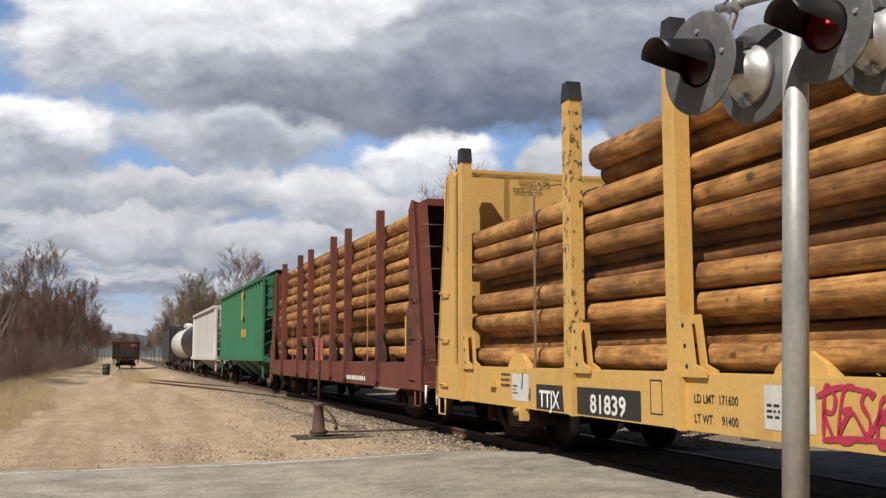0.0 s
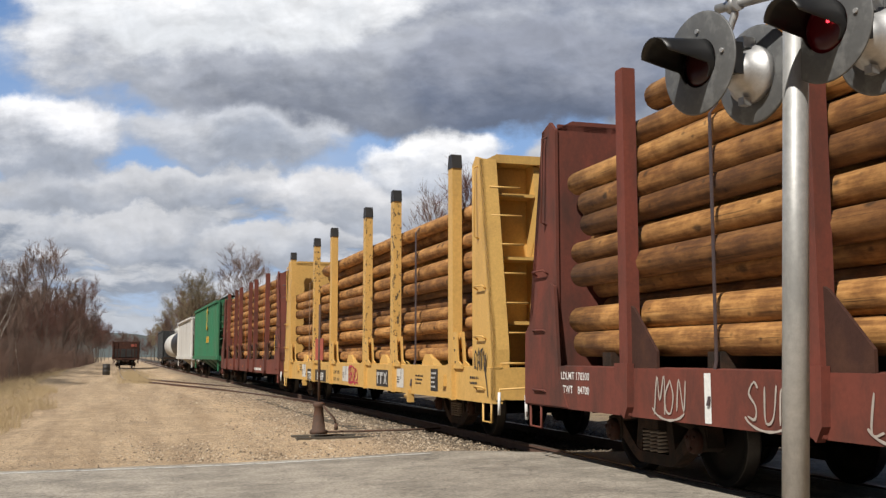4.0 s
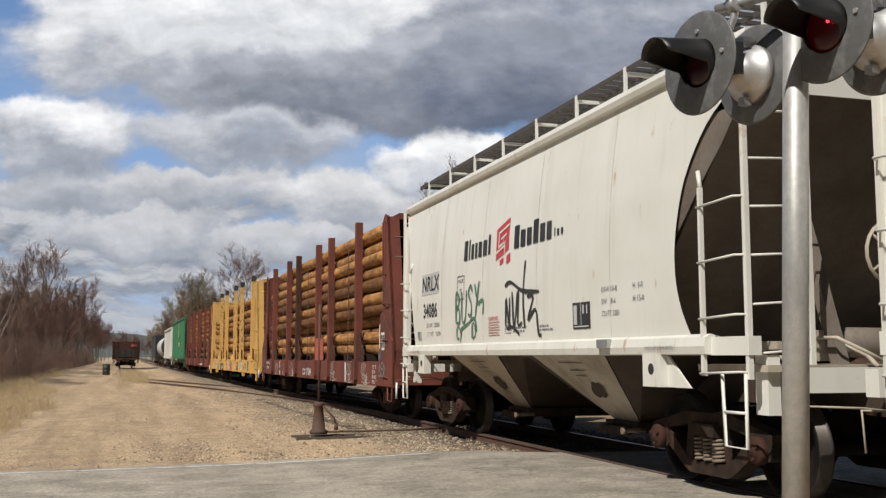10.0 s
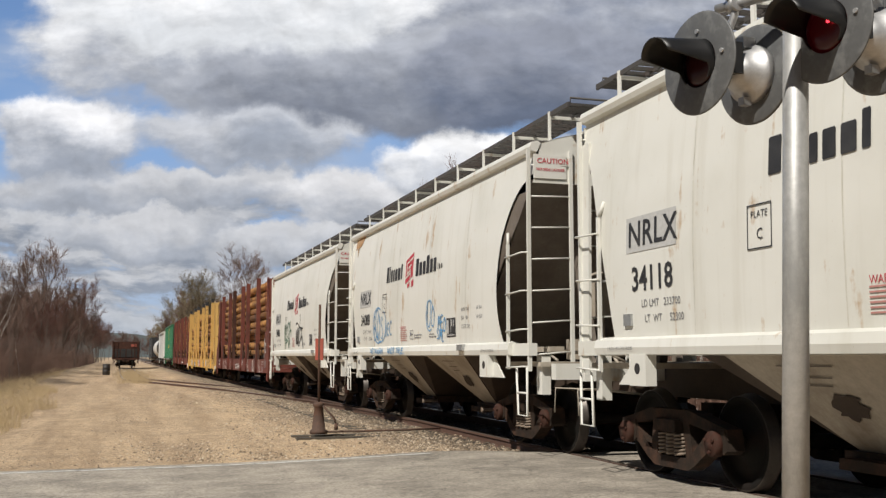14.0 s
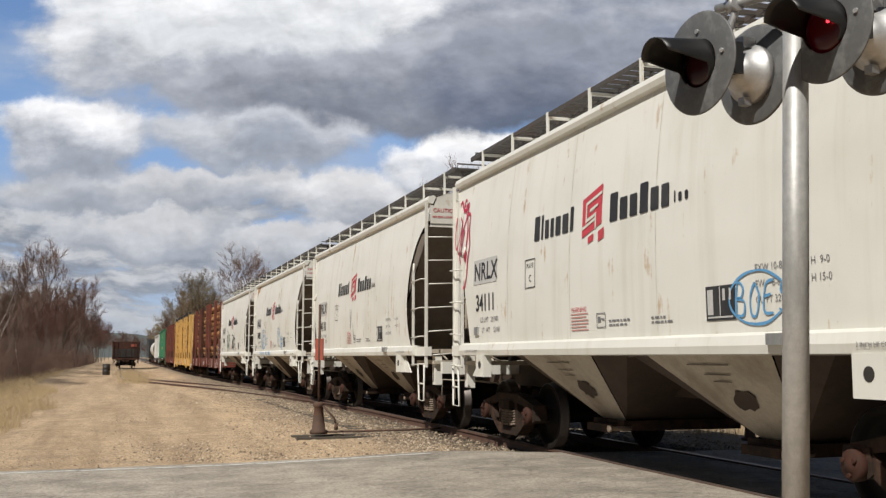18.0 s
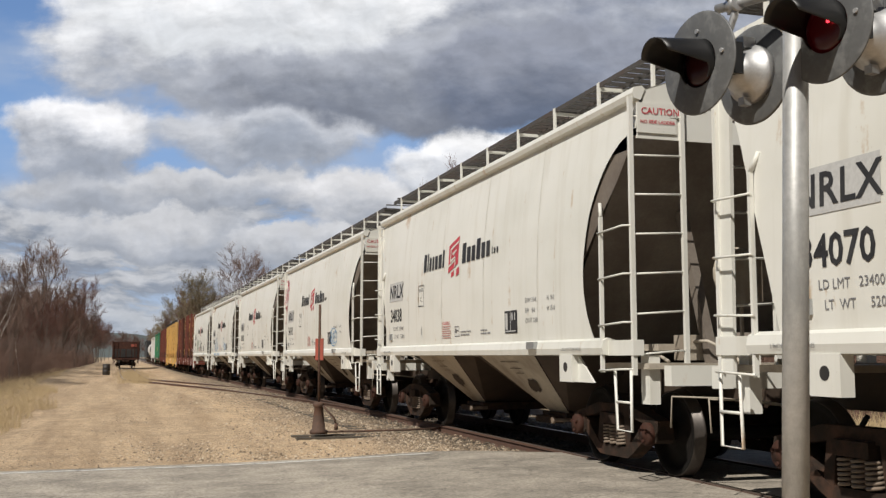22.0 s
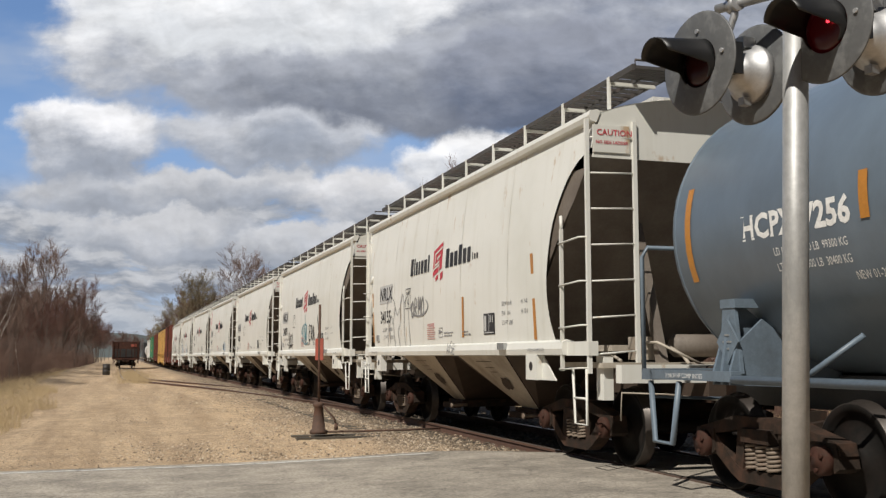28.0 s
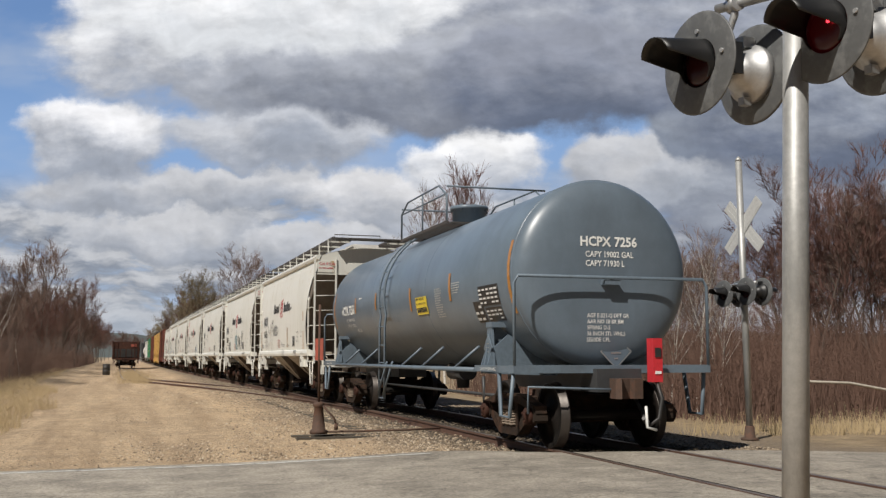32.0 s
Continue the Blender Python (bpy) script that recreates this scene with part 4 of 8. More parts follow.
    # two discharge bays, each a four-sided chute with gates and an outlet plate
    for yc in (-1.70, 1.70):
        bm = bmesh.new()
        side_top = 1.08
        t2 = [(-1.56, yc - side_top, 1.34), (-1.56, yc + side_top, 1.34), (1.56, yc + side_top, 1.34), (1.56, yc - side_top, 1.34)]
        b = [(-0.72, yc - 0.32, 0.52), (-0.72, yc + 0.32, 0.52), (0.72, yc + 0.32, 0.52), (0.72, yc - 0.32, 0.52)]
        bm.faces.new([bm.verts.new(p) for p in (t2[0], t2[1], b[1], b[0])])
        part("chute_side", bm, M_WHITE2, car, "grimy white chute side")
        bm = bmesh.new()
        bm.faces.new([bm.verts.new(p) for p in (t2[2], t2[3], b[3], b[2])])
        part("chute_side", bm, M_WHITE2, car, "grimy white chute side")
        # smeared patch and print on the chute side
        def on_chute(t, w):
            return (-1.56 + 0.84 * t - 0.012, yc + w, 1.34 - 0.82 * t - 0.006)

        rag = random.Random(int(yc * 10) + 40)
        bm = bmesh.new()
        rim = []
        for q in range(18):
            a = q * 2 * math.pi / 18
            r = rag.uniform(0.62, 1.1)
            rim.append(bm.verts.new(on_chute(0.54 + 0.13 * r * math.sin(a) + 0.05 * math.cos(a), -0.07 + 0.24 * r * math.cos(a))))
        hub = bm.verts.new(on_chute(0.54, -0.07))
        for q in range(18):
            bm.faces.new((hub, rim[q], rim[(q + 1) % 18]))
        part("grime_patch", bm, M_CHUTE, car)
        for tlo, wlo, whi in ((0.14, -0.30, 0.40), (0.25, -0.18, 0.25), (0.33, -0.1, 0.2)):
            bm = bmesh.new()
            bm.faces.new([bm.verts.new(on_chute(t, w)) for t, w in ((tlo, wlo), (tlo, whi), (tlo + 0.013, whi), (tlo + 0.013, wlo))])
            part("small_print", bm, M_SLOPE, car)
        # rusty slopes between the chutes, with shade in their dark colour
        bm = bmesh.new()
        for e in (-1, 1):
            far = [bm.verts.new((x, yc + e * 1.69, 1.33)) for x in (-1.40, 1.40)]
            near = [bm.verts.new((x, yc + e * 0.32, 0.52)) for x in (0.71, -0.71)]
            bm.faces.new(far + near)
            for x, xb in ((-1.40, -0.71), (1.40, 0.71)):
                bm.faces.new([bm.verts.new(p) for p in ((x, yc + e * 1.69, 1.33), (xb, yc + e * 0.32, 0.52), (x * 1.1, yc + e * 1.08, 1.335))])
        part("chute_slope", bm, M_CHUTE, car, "rust-brown chute slope sheet, its shade put into the colour")
        bm = bmesh.new()
        add_box(bm, -0.80, 0.80, yc - 0.42, yc + 0.42, 0.40, 0.52)
        add_box(bm, -0.95, -0.80, yc - 0.30, yc + 0.30, 0.38, 0.47)
        part("outlet_gate", bm, M_TRUCK, car, "", 0.01)
        bm = bmesh.new()
        add_cyl(bm, (-1.02, yc - 0.5, 0.44), (-0.75, yc - 0.5, 0.44), 0.026, n=8)
        add_cyl(bm, (-1.05, yc - 0.5, 0.44), (-1.01, yc - 0.5, 0.44), 0.042, n=8)
        part("gate_capstan", bm, M_SPRING, car)
    bm = bmesh.new()
    add_box(bm, -1.35, 1.35, -3.3, 3.3, 1.28, 1.32)
    part("floor_plate", bm, M_SLOPE, car)
    # roof walk: grating on white brackets, hatch trough in the middle
    for s in (-1, 1):
        bm = bmesh.new()
        z = 4.575
        n = 56
        for k in range(n):
            y = -HE + 0.08 + (2 * HE - 0.16) * k / (n - 1)
            add_box(bm, min(s * 0.55, s * 1.15), max(s * 0.55, s * 1.15), y - 0.035, y + 0.035, z - 0.035, z)
        for x in (0.55, 0.85, 1.15):
            add_box(bm, s * x - 0.012, s * x + 0.012, -HE, HE, z - 0.05, z + 0.004)
        part("running_board", bm, M_GRATE, car, "grey steel grating walkway")
        for k in range(9):
            y = -HE + 0.25 + (2 * HE - 0.5) * k / 8
            bm = bmesh.new()
            add_box(bm, s * 1.16 - 0.012, s * 1.16 + 0.012, y - 0.03, y + 0.03, 4.14, 4.585)
            add_box(bm, min(s * 0.55, s * 1.16), max(s * 0.55, s * 1.16), y - 0.02, y + 0.02, 4.49, 4.53)
            part("walk_bracket", bm, M_WHITE, car)
    for e in (-1, 1):
        for k in range(6):
            y = e * (HE - 0.05 + k * 0.075)
            bm = bmesh.new()
            add_box(bm, -1.15, 1.15, y - 0.028, y + 0.028, 4.535, 4.57)
            part("slat", bm, M_GRATE, car)
        for px in (-1.165, 1.135):
            bm = bmesh.new()
            add_box(bm, px, px + 0.03, min(e * (HE - 0.1), e * (HE + 0.36)), max(e * (HE - 0.1), e * (HE + 0.36)), 4.51, 4.58)
            part("end_walk", bm, M_GRATE, car)
        bm = bmesh.new()
        add_tube(bm, [(-1.10, e * (HE + 0.30), 4.56), (-1.10, e * (HE + 0.30), 4.65), (0.2, e * (HE + 0.30), 4.65), (0.2, e * (HE + 0.30), 4.56)], 0.014, 6)
        part("grab_iron", bm, M_GRATE, car)
    bm = bmesh.new()
    add_box(bm, -0.34, 0.34, -HE + 0.4, HE - 0.4, 4.30, 4.44)
    for k in range(8):
        y = -HE + 1.1 + k * 1.38
        add_box(bm, -0.38, 0.38, y - 0.5, y + 0.5, 4.44, 4.50)
    part("hatch_cover", bm, M_FADED, car, "", 0.02)
    # ladders at the near corners
    for e in (-1, 1):
        y = e * (HE - 0.02)
        lad = ladder(car, ((-1.57, y, 1.10), (-1.57, y, 4.0)), ((-0.98, y + e * 0.03, 1.15), (-0.98, y + e * 0.03, 4.0)), 7, 0.023, 0.011, M_WHITE, "end_ladder")
        bm = bmesh.new()
        ys = e * (HE - 0.62)
        add_tube(bm, [(-1.60, e * (HE - 0.70), 2.96), (-1.63, ys, 2.80)], 0.022, 6)
        add_box(bm, -1.655, -1.615, ys - 0.018, ys + 0.018, 1.12, 2.80)
        sl = part("side_ladder", bm, M_WHITE, car)
        for z in (1.14, 1.62, 2.12, 2.62):
            bm = bmesh.new()
            add_tube(bm, [(-1.66, ys - e * 0.03, z), (-1.66, y - e * 0.05, z + 0.02), (-1.58, y, z + 0.02)], 0.011, 6)
            part("rung", bm, M_WHITE, sl)
        bm = bmesh.new()
        yb = e * (HE - 0.36)
        add_tube(bm, [(-1.62, yb, 1.15), (-1.60, yb, 0.53), (-1.60, y - e * 0.02, 0.53), (-1.60, y - e * 0.02, 1.15)], 0.016, 6)
        add_tube(bm, [(-1.61, yb, 0.82), (-1.61, y - e * 0.02, 0.82)], 0.014, 6)
        part("stirrup_step", bm, M_WHITE, car)
        bm = bmesh.new()
        add_box(bm, -1.5, -1.04, e * HE - 0.012, e * HE + 0.012, 3.62, 3.94)
        pl = part("caution_plate", bm, M_WHITE, car)
        me = text_mesh("CAUTION", 0.10, 0.001)
        on_end(me, -1.46, 3.82, lambda a, b: -HE, 0.018)
        me.materials.append(M_LOGO_RED)
        if e < 0:
            mesh_part("lettering", me, pl)
            me = text_mesh("NO SIDE LADDER", 0.052, 0.001)
            on_end(me, -1.47, 3.72, lambda a, b: -HE, 0.018)
            me.materials.append(M_LOGO_RED)
            mesh_part("lettering", me, pl)
        # uncoupling lever
        bm = bmesh.new()
        add_tube(bm, [(-1.42, e * 6.0, 0.60), (-1.42, e * 6.03, 0.90), (-0.9, e * 6.10, 0.88), (-0.25, e * 6.22, 0.80)], 0.010, 6)
        part("cut_lever", bm, M_WHITE2, car)
        coupler(car, e * 6.05, e, 0.44)
    # broad corner columns under the leading roof corners
    for sx in (-1, 1):
        bm = bmesh.new()
        add_prism(bm, [(sx * 1.545, 1.15), (sx * 1.58, 1.15), (sx * 1.545, 3.72), (sx * 1.51, 3.72)], "y", HE - 0.21, HE - 0.01)
        part("corner_column", bm, M_WHITE, car, "", 0.006)
    # hand brake wheel on the leading end
    bm = bmesh.new()
    add_lathe(bm, [(-0.015, 0.235), (0.0, 0.255), (0.015, 0.235), (0.0, 0.22)], (-1.12, 5.98, 2.05), (0, 1, 0), 20, False)
    for k in range(5):
        a = k * 2 * math.pi / 5
        add_tube(bm, [(-1.12, 5.98, 2.05), (-1.12 + 0.23 * math.cos(a), 5.98, 2.05 + 0.23 * math.sin(a))], 0.012, 5)
    add_box(bm, -1.27, -0.97, 5.80, 5.94, 1.75, 2.2)
    add_tube(bm, [(-1.12, 5.92, 1.75), (-1.12, 5.92, 1.0)], 0.02, 5)
    part("brake_wheel", bm, M_WHITE2, car)
    # air tank and pipework on the rear platform
    bm = bmesh.new()
    add_lathe(bm, [(0, 0.02), (0.02, 0.10), (0.06, 0.14), (0.84, 0.14), (0.88, 0.10), (0.90, 0.02)], (-0.2, -4.95, 1.42), (1, 0, 0), 16)
    part("brake_reservoir", bm, M_SLOPE, car)
    bm = bmesh.new()
    add_box(bm, -0.85, -0.62, -5.35, -5.1, 1.25, 1.52)
    add_tube(bm, [(-0.62, -5.2, 1.40), (-0.35, -5.2, 1.40), (-0.35, -5.5, 1.30), (-0.35, -5.7, 1.15)], 0.022, 6)
    add_tube(bm, [(-0.85, -5.2, 1.36), (-1.2, -5.2, 1.36), (-1.2, -5.6, 1.24)], 0.018, 6)
    add_tube(bm, [(-0.75, -5.35, 1.45), (-0.75, -5.62, 1.45), (-0.5, -5.70, 1.32), (-0.2, -5.72, 1.18)], 0.018, 6)
    part("brake_valve", bm, M_WHITE2, car)
    bogie(car, -4.08)
    bogie(car, 4.48)
    # shared lettering: company marks as plain shapes, panels of small print
    def block_word(y, z, blocks):
        """A word of a company mark as plain heavy blocks with cut corners."""
        x = 0.0
        for w, h in blocks:
            c = min(0.012, w * 0.2)
            flat_quads([[(x + c, 0), (x + w - c, 0), (x + w, c), (x + w, h - c), (x + w - c, h), (x + c, h), (x, h - c), (x, c)]], y, z, hop_x, M_LETTER_K, car, "letter_shape", 0.008)
            x += w + 0.055

    block_word(2.08, 2.74, ((0.17, 0.31), (0.065, 0.31), (0.12, 0.23), (0.10, 0.23), (0.15, 0.23), (0.17, 0.23), (0.09, 0.29)))
    block_word(-0.06, 2.72, ((0.18, 0.31), (0.17, 0.23), (0.16, 0.23), (0.17, 0.31), (0.16, 0.23), (0.15, 0.23)))
    block_word(-1.42, 2.74, ((0.025, 0.11), (0.06, 0.085), (0.06, 0.085)))
    flat_quads([[(0.0, 0.10), (0.50, 0.22), (0.50, 0.66), (0.0, 0.54)]], 0.64, 2.52, hop_x, M_LOGO_RED, car, "emblem", 0.008)
    flat_quads([[(0.16, 0.02), (0.30, 0.055), (0.30, 0.13), (0.16, 0.095)]], 0.64, 2.52, hop_x, M_LOGO_RED, car, "emblem_tail", 0.008)
    flat_quads([[(0.42, 0.02), (0.56, 0.055), (0.56, 0.17), (0.42, 0.135)]], 0.64, 2.52, hop_x, M_LOGO_RED, car, "emblem_tail", 0.008)
    for q in ([(0.10, 0.455), (0.50, 0.55), (0.50, 0.585), (0.10, 0.49)], [(0.10, 0.26), (0.135, 0.268), (0.135, 0.49), (0.10, 0.48)], [(0.135, 0.268), (0.37, 0.325), (0.37, 0.36), (0.135, 0.303)],
              [(0.34, 0.17), (0.375, 0.178), (0.375, 0.36), (0.34, 0.352)], [(0.0, 0.185), (0.34, 0.268), (0.34, 0.30), (0.0, 0.22)], [(0.21, 0.375), (0.41, 0.423), (0.41, 0.455), (0.21, 0.407)]):
        flat_quads([q], 0.64, 2.52, hop_x, M_SEAM, car, "emblem_line", 0.011)
    # welded seams between the side sheets
    for y in (3.05, 1.0, -1.05, -3.1):
        cuts = [1.50 + k * 0.31 for k in range(9)]
        flat_quads([rect(0, a - 1.5, 0.014, b - 1.5) for a, b in zip(cuts, cuts[1:])], y, 1.5, hop_x, M_SEAM, car, "weld_seam", 0.004)
    rng = random.Random(9)
    flat_quads([rect(0, 0.012 + k * 0.036, 0.46 - 0.05 * (k % 3 == 1), 0.025 + k * 0.036) for k in range(6)], 0.95, 1.57, hop_x, M_PINK, car, "warning_print", 0.008)
    lettering("WARNING", 0.085, 0.95, 1.79, hop_x, M_LOGO_RED, car)
    flat_quads([rect(0, 0, 0.22, 0.01), rect(0, 0.15, 0.22, 0.16), rect(0, 0, 0.01, 0.16), rect(0.21, 0, 0.22, 0.16)], 0.28, 1.60, hop_x, M_LETTER_G, car, "small_frame", 0.008)
    flat_quads([rect(0.03, 0.06, 0.10, 0.12), rect(0.12, 0.08, 0.19, 0.10)], 0.28, 1.60, hop_x, M_LETTER_G, car, "small_print", 0.008)
    for dy, w in ((-0.02, 0.55), (-0.95, 0.42)):
        flat_quads(bars(rng, w, 0.09, 2), dy, 1.60, hop_x, M_LETTER_G, car, "small_print", 0.008)
    flat_quads([rect(0, 0, 0.46, 0.30)], -1.95, 1.60, hop_x, M_LETTER_K, car, "data_panel", 0.008)
    flat_quads([rect(0.03, 0.05, 0.12, 0.27), rect(0.27, 0.17, 0.31, 0.27), rect(0.37, 0.17, 0.40, 0.27), rect(0.03, 0.02, 0.42, 0.035), rect(0.22, 0.04, 0.235, 0.29)], -1.95, 1.60, hop_x, M_PATCH, car, "panel_print", 0.011)
    for i, s in enumerate(("EXW 10-8", "EW    8-6", "CU FT 3281")):
        lettering(s, 0.085, -2.70, 1.98 - i * 0.13, hop_x, M_LETTER_G, car)
    for i, s in enumerate(("H  9-0", "H 15-0")):
        lettering(s, 0.085, -3.42, 1.98 - i * 0.13, hop_x, M_LETTER_G, car)
    lettering("2 INCH HF COMP SHOES", 0.05, 4.70, 1.355, lambda z: 1.675, M_LETTER_G, car)
    lettering("2 INCH HF COMP SHOES", 0.05, -3.95, 1.355, lambda z: 1.675, M_LETTER_G, car)
    bm = bmesh.new()
    add_box(bm, -1.715, -1.66, -3.2, -2.95, 1.38, 1.47)
    part("junction_box", bm, M_GALV, car, "", 0.01)
    bm = bmesh.new()
    add_box(bm, -1.640, -1.60, 4.24, 4.40, 1.60, 1.72)
    part("card_holder", bm, M_GALV, car, "", 0.006)
    quad = [rect(0, 0, 0.34, 0.012), rect(0, 0.36, 0.34, 0.372), rect(0, 0, 0.012, 0.37), rect(0.328, 0, 0.34, 0.37)]
    flat_quads(quad, 2.38, 2.16, hop_x, M_LETTER_K, car, "plate_frame", 0.008)
    lettering("PLATE", 0.085, 2.33, 2.42, hop_x, M_LETTER_K, car)
    lettering("C", 0.13, 2.25, 2.24, hop_x, M_LETTER_K, car)
    return car


def hopper_marks(car, number, ld, lt, back=0.0):
    flat_quads([rect(0, 0, 1.00, 0.36)], 4.46 - back, 2.34, hop_x, M_PATCH, car, "patch_panel", 0.006)
    lettering("NRLX", 0.36, 4.42 - back, 2.40, hop_x, M_LETTER_K, car, "reporting_mark", 0.006, 1.02, 1.06, 0.010)
    lettering(number, 0.34, 4.36 - back, 1.95, hop_x, M_LETTER_K, car, "car_number", 0.007, 0.98)
    lettering("LD LMT   " + ld, 0.105, 4.16 - back, 1.78, hop_x, M_LETTER_G, car)
    lettering("LT  WT     " + lt, 0.105, 4.10 - back, 1.63, hop_x, M_LETTER_G, car)


PAINT = {k: surface("spray_" + k, c, tuple(min(1, v * 1.6) for v in c), 0.4, 0.6, scale=4, bump=0) for k, c in
         (("green", (0.085, 0.165, 0.115)), ("black", (0.03, 0.03, 0.03)), ("blue", (0.10, 0.28, 0.50)), ("teal", (0.06, 0.24, 0.30)), ("red", (0.42, 0.03, 0.07)), ("white", (0.40, 0.35, 0.31)), ("grey", (0.22, 0.22, 0.22)))}
RUSTY = surface("rust_streak", (0.36, 0.20, 0.09), (0.55, 0.42, 0.27), 0.8, 0.7, scale=3, streak=(1, 3, 0.4), bump=0.02)

base_hopper = build_hopper()
HOPPERS = []
HOP_U0, HOP_L = -24.4 - HE, 12.75
marks = [("34086", "233300", "52700"), ("34088", "233600", "52400"), ("34118", "233700", "52300"), ("34111", "233900", "52100"), ("34038", "233400", "52600"), ("34070", "234000", "52000"), ("34155", "233900", "52100")]
hop_labels = ["cream white cement hopper wagon with green and black graffiti", "cream white cement hopper wagon, rust-stained, with blue graffiti", "cream white cement hopper wagon with few marks", "cream white cement hopper wagon with a red sprayed outline",
              "clean cream white cement hopper wagon", "cream white cement hopper wagon with teal and black graffiti", "cream white cement hopper wagon with orange reflective strips"]
for i, mk in enumerate(marks):
    if i == 0:
        h = base_hopper
    else:
        h = copy_thing(base_hopper, Matrix())
        sets = [o for o in h.children if o.name.split(".")[0] == "wheelset"]
        for o in sets:
            ROLLING.append((o, o.matrix_basis.translation.y))
    h["label"] = hop_labels[i]
    HOPPERS.append(h)
MARK_NAMES = {"letter_shape", "emblem", "emblem_tail", "emblem_line", "warning_print", "lettering", "small_print", "small_frame", "data_panel", "panel_print", "plate_frame"}
for i, h in enumerate(HOPPERS):
    if i in (0, 1, 2, 6):    # stencilled a little farther back on these
        for o in h.children:
            if o.name.split(".")[0] in MARK_NAMES and o.data.vertices[0].co.z > 1.5:
                o.location.y -= 0.2
for i, (h, mk) in enumerate(zip(HOPPERS, marks)):
    hopper_marks(h, *mk, 0.25 if i in (0, 1, 6) else (0.12 if i == 2 else 0.0))
tag("BUSY", 0.46, 2.26, 1.80, hop_x, PAINT["green"], HOPPERS[0], 0.050, "green sprayed graffiti", 0.72, 0.10, 0.12, 11, ([(0.25, -0.10), (0.6, -0.02), (0.9, 0.05), (1.0, -0.15)], [(1.05, 0.25), (1.3, 0.30), (1.28, 0.10)]))
tag("CY", 0.22, 2.22, 1.54, hop_x, PAINT["green"], HOPPERS[0], 0.034, "green sprayed graffiti", 0.8, 0.1, 0, 12)
tag("ID", 0.24, 1.52, 1.55, hop_x, PAINT["green"], HOPPERS[0], 0.034, "green sprayed graffiti", 0.9, 0.1, 0, 13)
tag("NVL", 0.44, 0.05, 1.68, hop_x, PAINT["black"], HOPPERS[0], 0.050, "black sprayed graffiti", 0.62, 0.12, 0.05, 14, ([(0.0, 0.56), (0.22, 0.60), (0.65, 0.46), (1.2, 0.42)], [(0.70, -0.02), (0.66, 0.36), (0.74, 0.85)], [(0.80, 0.38), (1.0, 0.36), (0.82, 0.08), (1.08, 0.2), (1.16, -0.10), (1.25, -0.12)], [(0.05, -0.02), (0.25, 0.0), (0.5, -0.10)]))
tag("BOS", 0.50, 2.86, 1.62, hop_x, PAINT["blue"], HOPPERS[1], 0.024, "blue sprayed outline letters", 0.62, 0.05, 0.0, 21, (arc_line(0.35, 0.30, 0.42, 0.36, 60, 300), arc_line(0.55, 0.30, 0.45, 0.34, 190, 420), arc_line(0.30, 0.34, 0.16, 0.28, 0, 330)))
tag("VEC", 0.26, 1.92, 1.70, hop_x, PAINT["blue"], HOPPERS[1], 0.024, "blue sprayed graffiti", 0.75, 0.1, -0.05, 22)
tag("UO", 0.40, -1.05, 1.78, hop_x, PAINT["blue"], HOPPERS[1], 0.022, "blue sprayed graffiti", 0.75, 0.05, 0.0, 23, (arc_line(0.15, 0.2, 0.22, 0.26, 20, 300),))
tag("MEO", 0.22, -1.68, 1.72, hop_x, PAINT["blue"], HOPPERS[1], 0.024, "blue sprayed graffiti", 0.8, 0.1, -0.06, 24)
tag("SML", 0.19, -1.62, 1.56, hop_x, PAINT["blue"], HOPPERS[1], 0.024, "blue sprayed graffiti", 0.8, 0.1, -0.06, 25)
tag("METAWORM", 0.10, 2.95, 1.345, lambda z: 1.672, PAINT["blue"], HOPPERS[1], 0.020, "blue sprayed words", 1.5, 0.1, 0, 26)
tag("NNOT .TRUE.", 0.11, 1.50, 1.345, lambda z: 1.672, PAINT["blue"], HOPPERS[1], 0.022, "blue sprayed words", 1.45, 0.1, 0, 27)
tag("V", 0.50, 0.45, 1.95, hop_x, PAINT["grey"], HOPPERS[2], 0.022, "grey sprayed line", 0.5, 0.1, 0, 31, ([(0.3, 0.1), (0.38, -0.2), (0.55, -0.3)],))
tag("", 1, HE - 0.10, 2.35, hop_x, PAINT["red"], HOPPERS[3], 0.040, "red sprayed outline", 1, 0, 0, 41, ([(0.28, 1.25), (0.16, 1.38), (0.03, 1.15), (0.02, 0.85), (0.12, 0.62), (0.24, 0.75), (0.32, 1.0), (0.20, 1.12)], [(0.28, 1.25), (0.40, 1.22), (0.52, 1.28), (0.50, 1.05), (0.36, 0.86), (0.30, 0.55), (0.42, 0.35), (0.58, 0.50), (0.62, 0.85), (0.54, 1.12)], [(0.54, 1.12), (0.68, 1.10), (0.70, 0.85), (0.78, 0.62), (0.72, 0.42), (0.68, 0.15), (0.58, -0.02), (0.52, 0.02)], [(0.46, 0.90), (0.40, 0.66), (0.34, 0.50)], [(0.64, 0.55), (0.60, 0.36)]))
tag("EM", 0.17, HE - 0.42, 3.56, hop_x, PAINT["red"], HOPPERS[3], 0.035, "red sprayed letters", 0.8, 0.1, -0.5, 42)
tag("BOES", 0.30, -2.42, 1.62, hop_x, PAINT["blue"], HOPPERS[3], 0.022, "pale blue sprayed graffiti", 0.75, 0.1, 0.0, 43, (arc_line(0.3, 0.15, 0.4, 0.22, 30, 330),))
tag("I", 0.16, 2.2, 1.66, hop_x, PAINT["grey"], HOPPERS[4], 0.02, "grey sprayed mark", 1, 0.1, 0, 51)
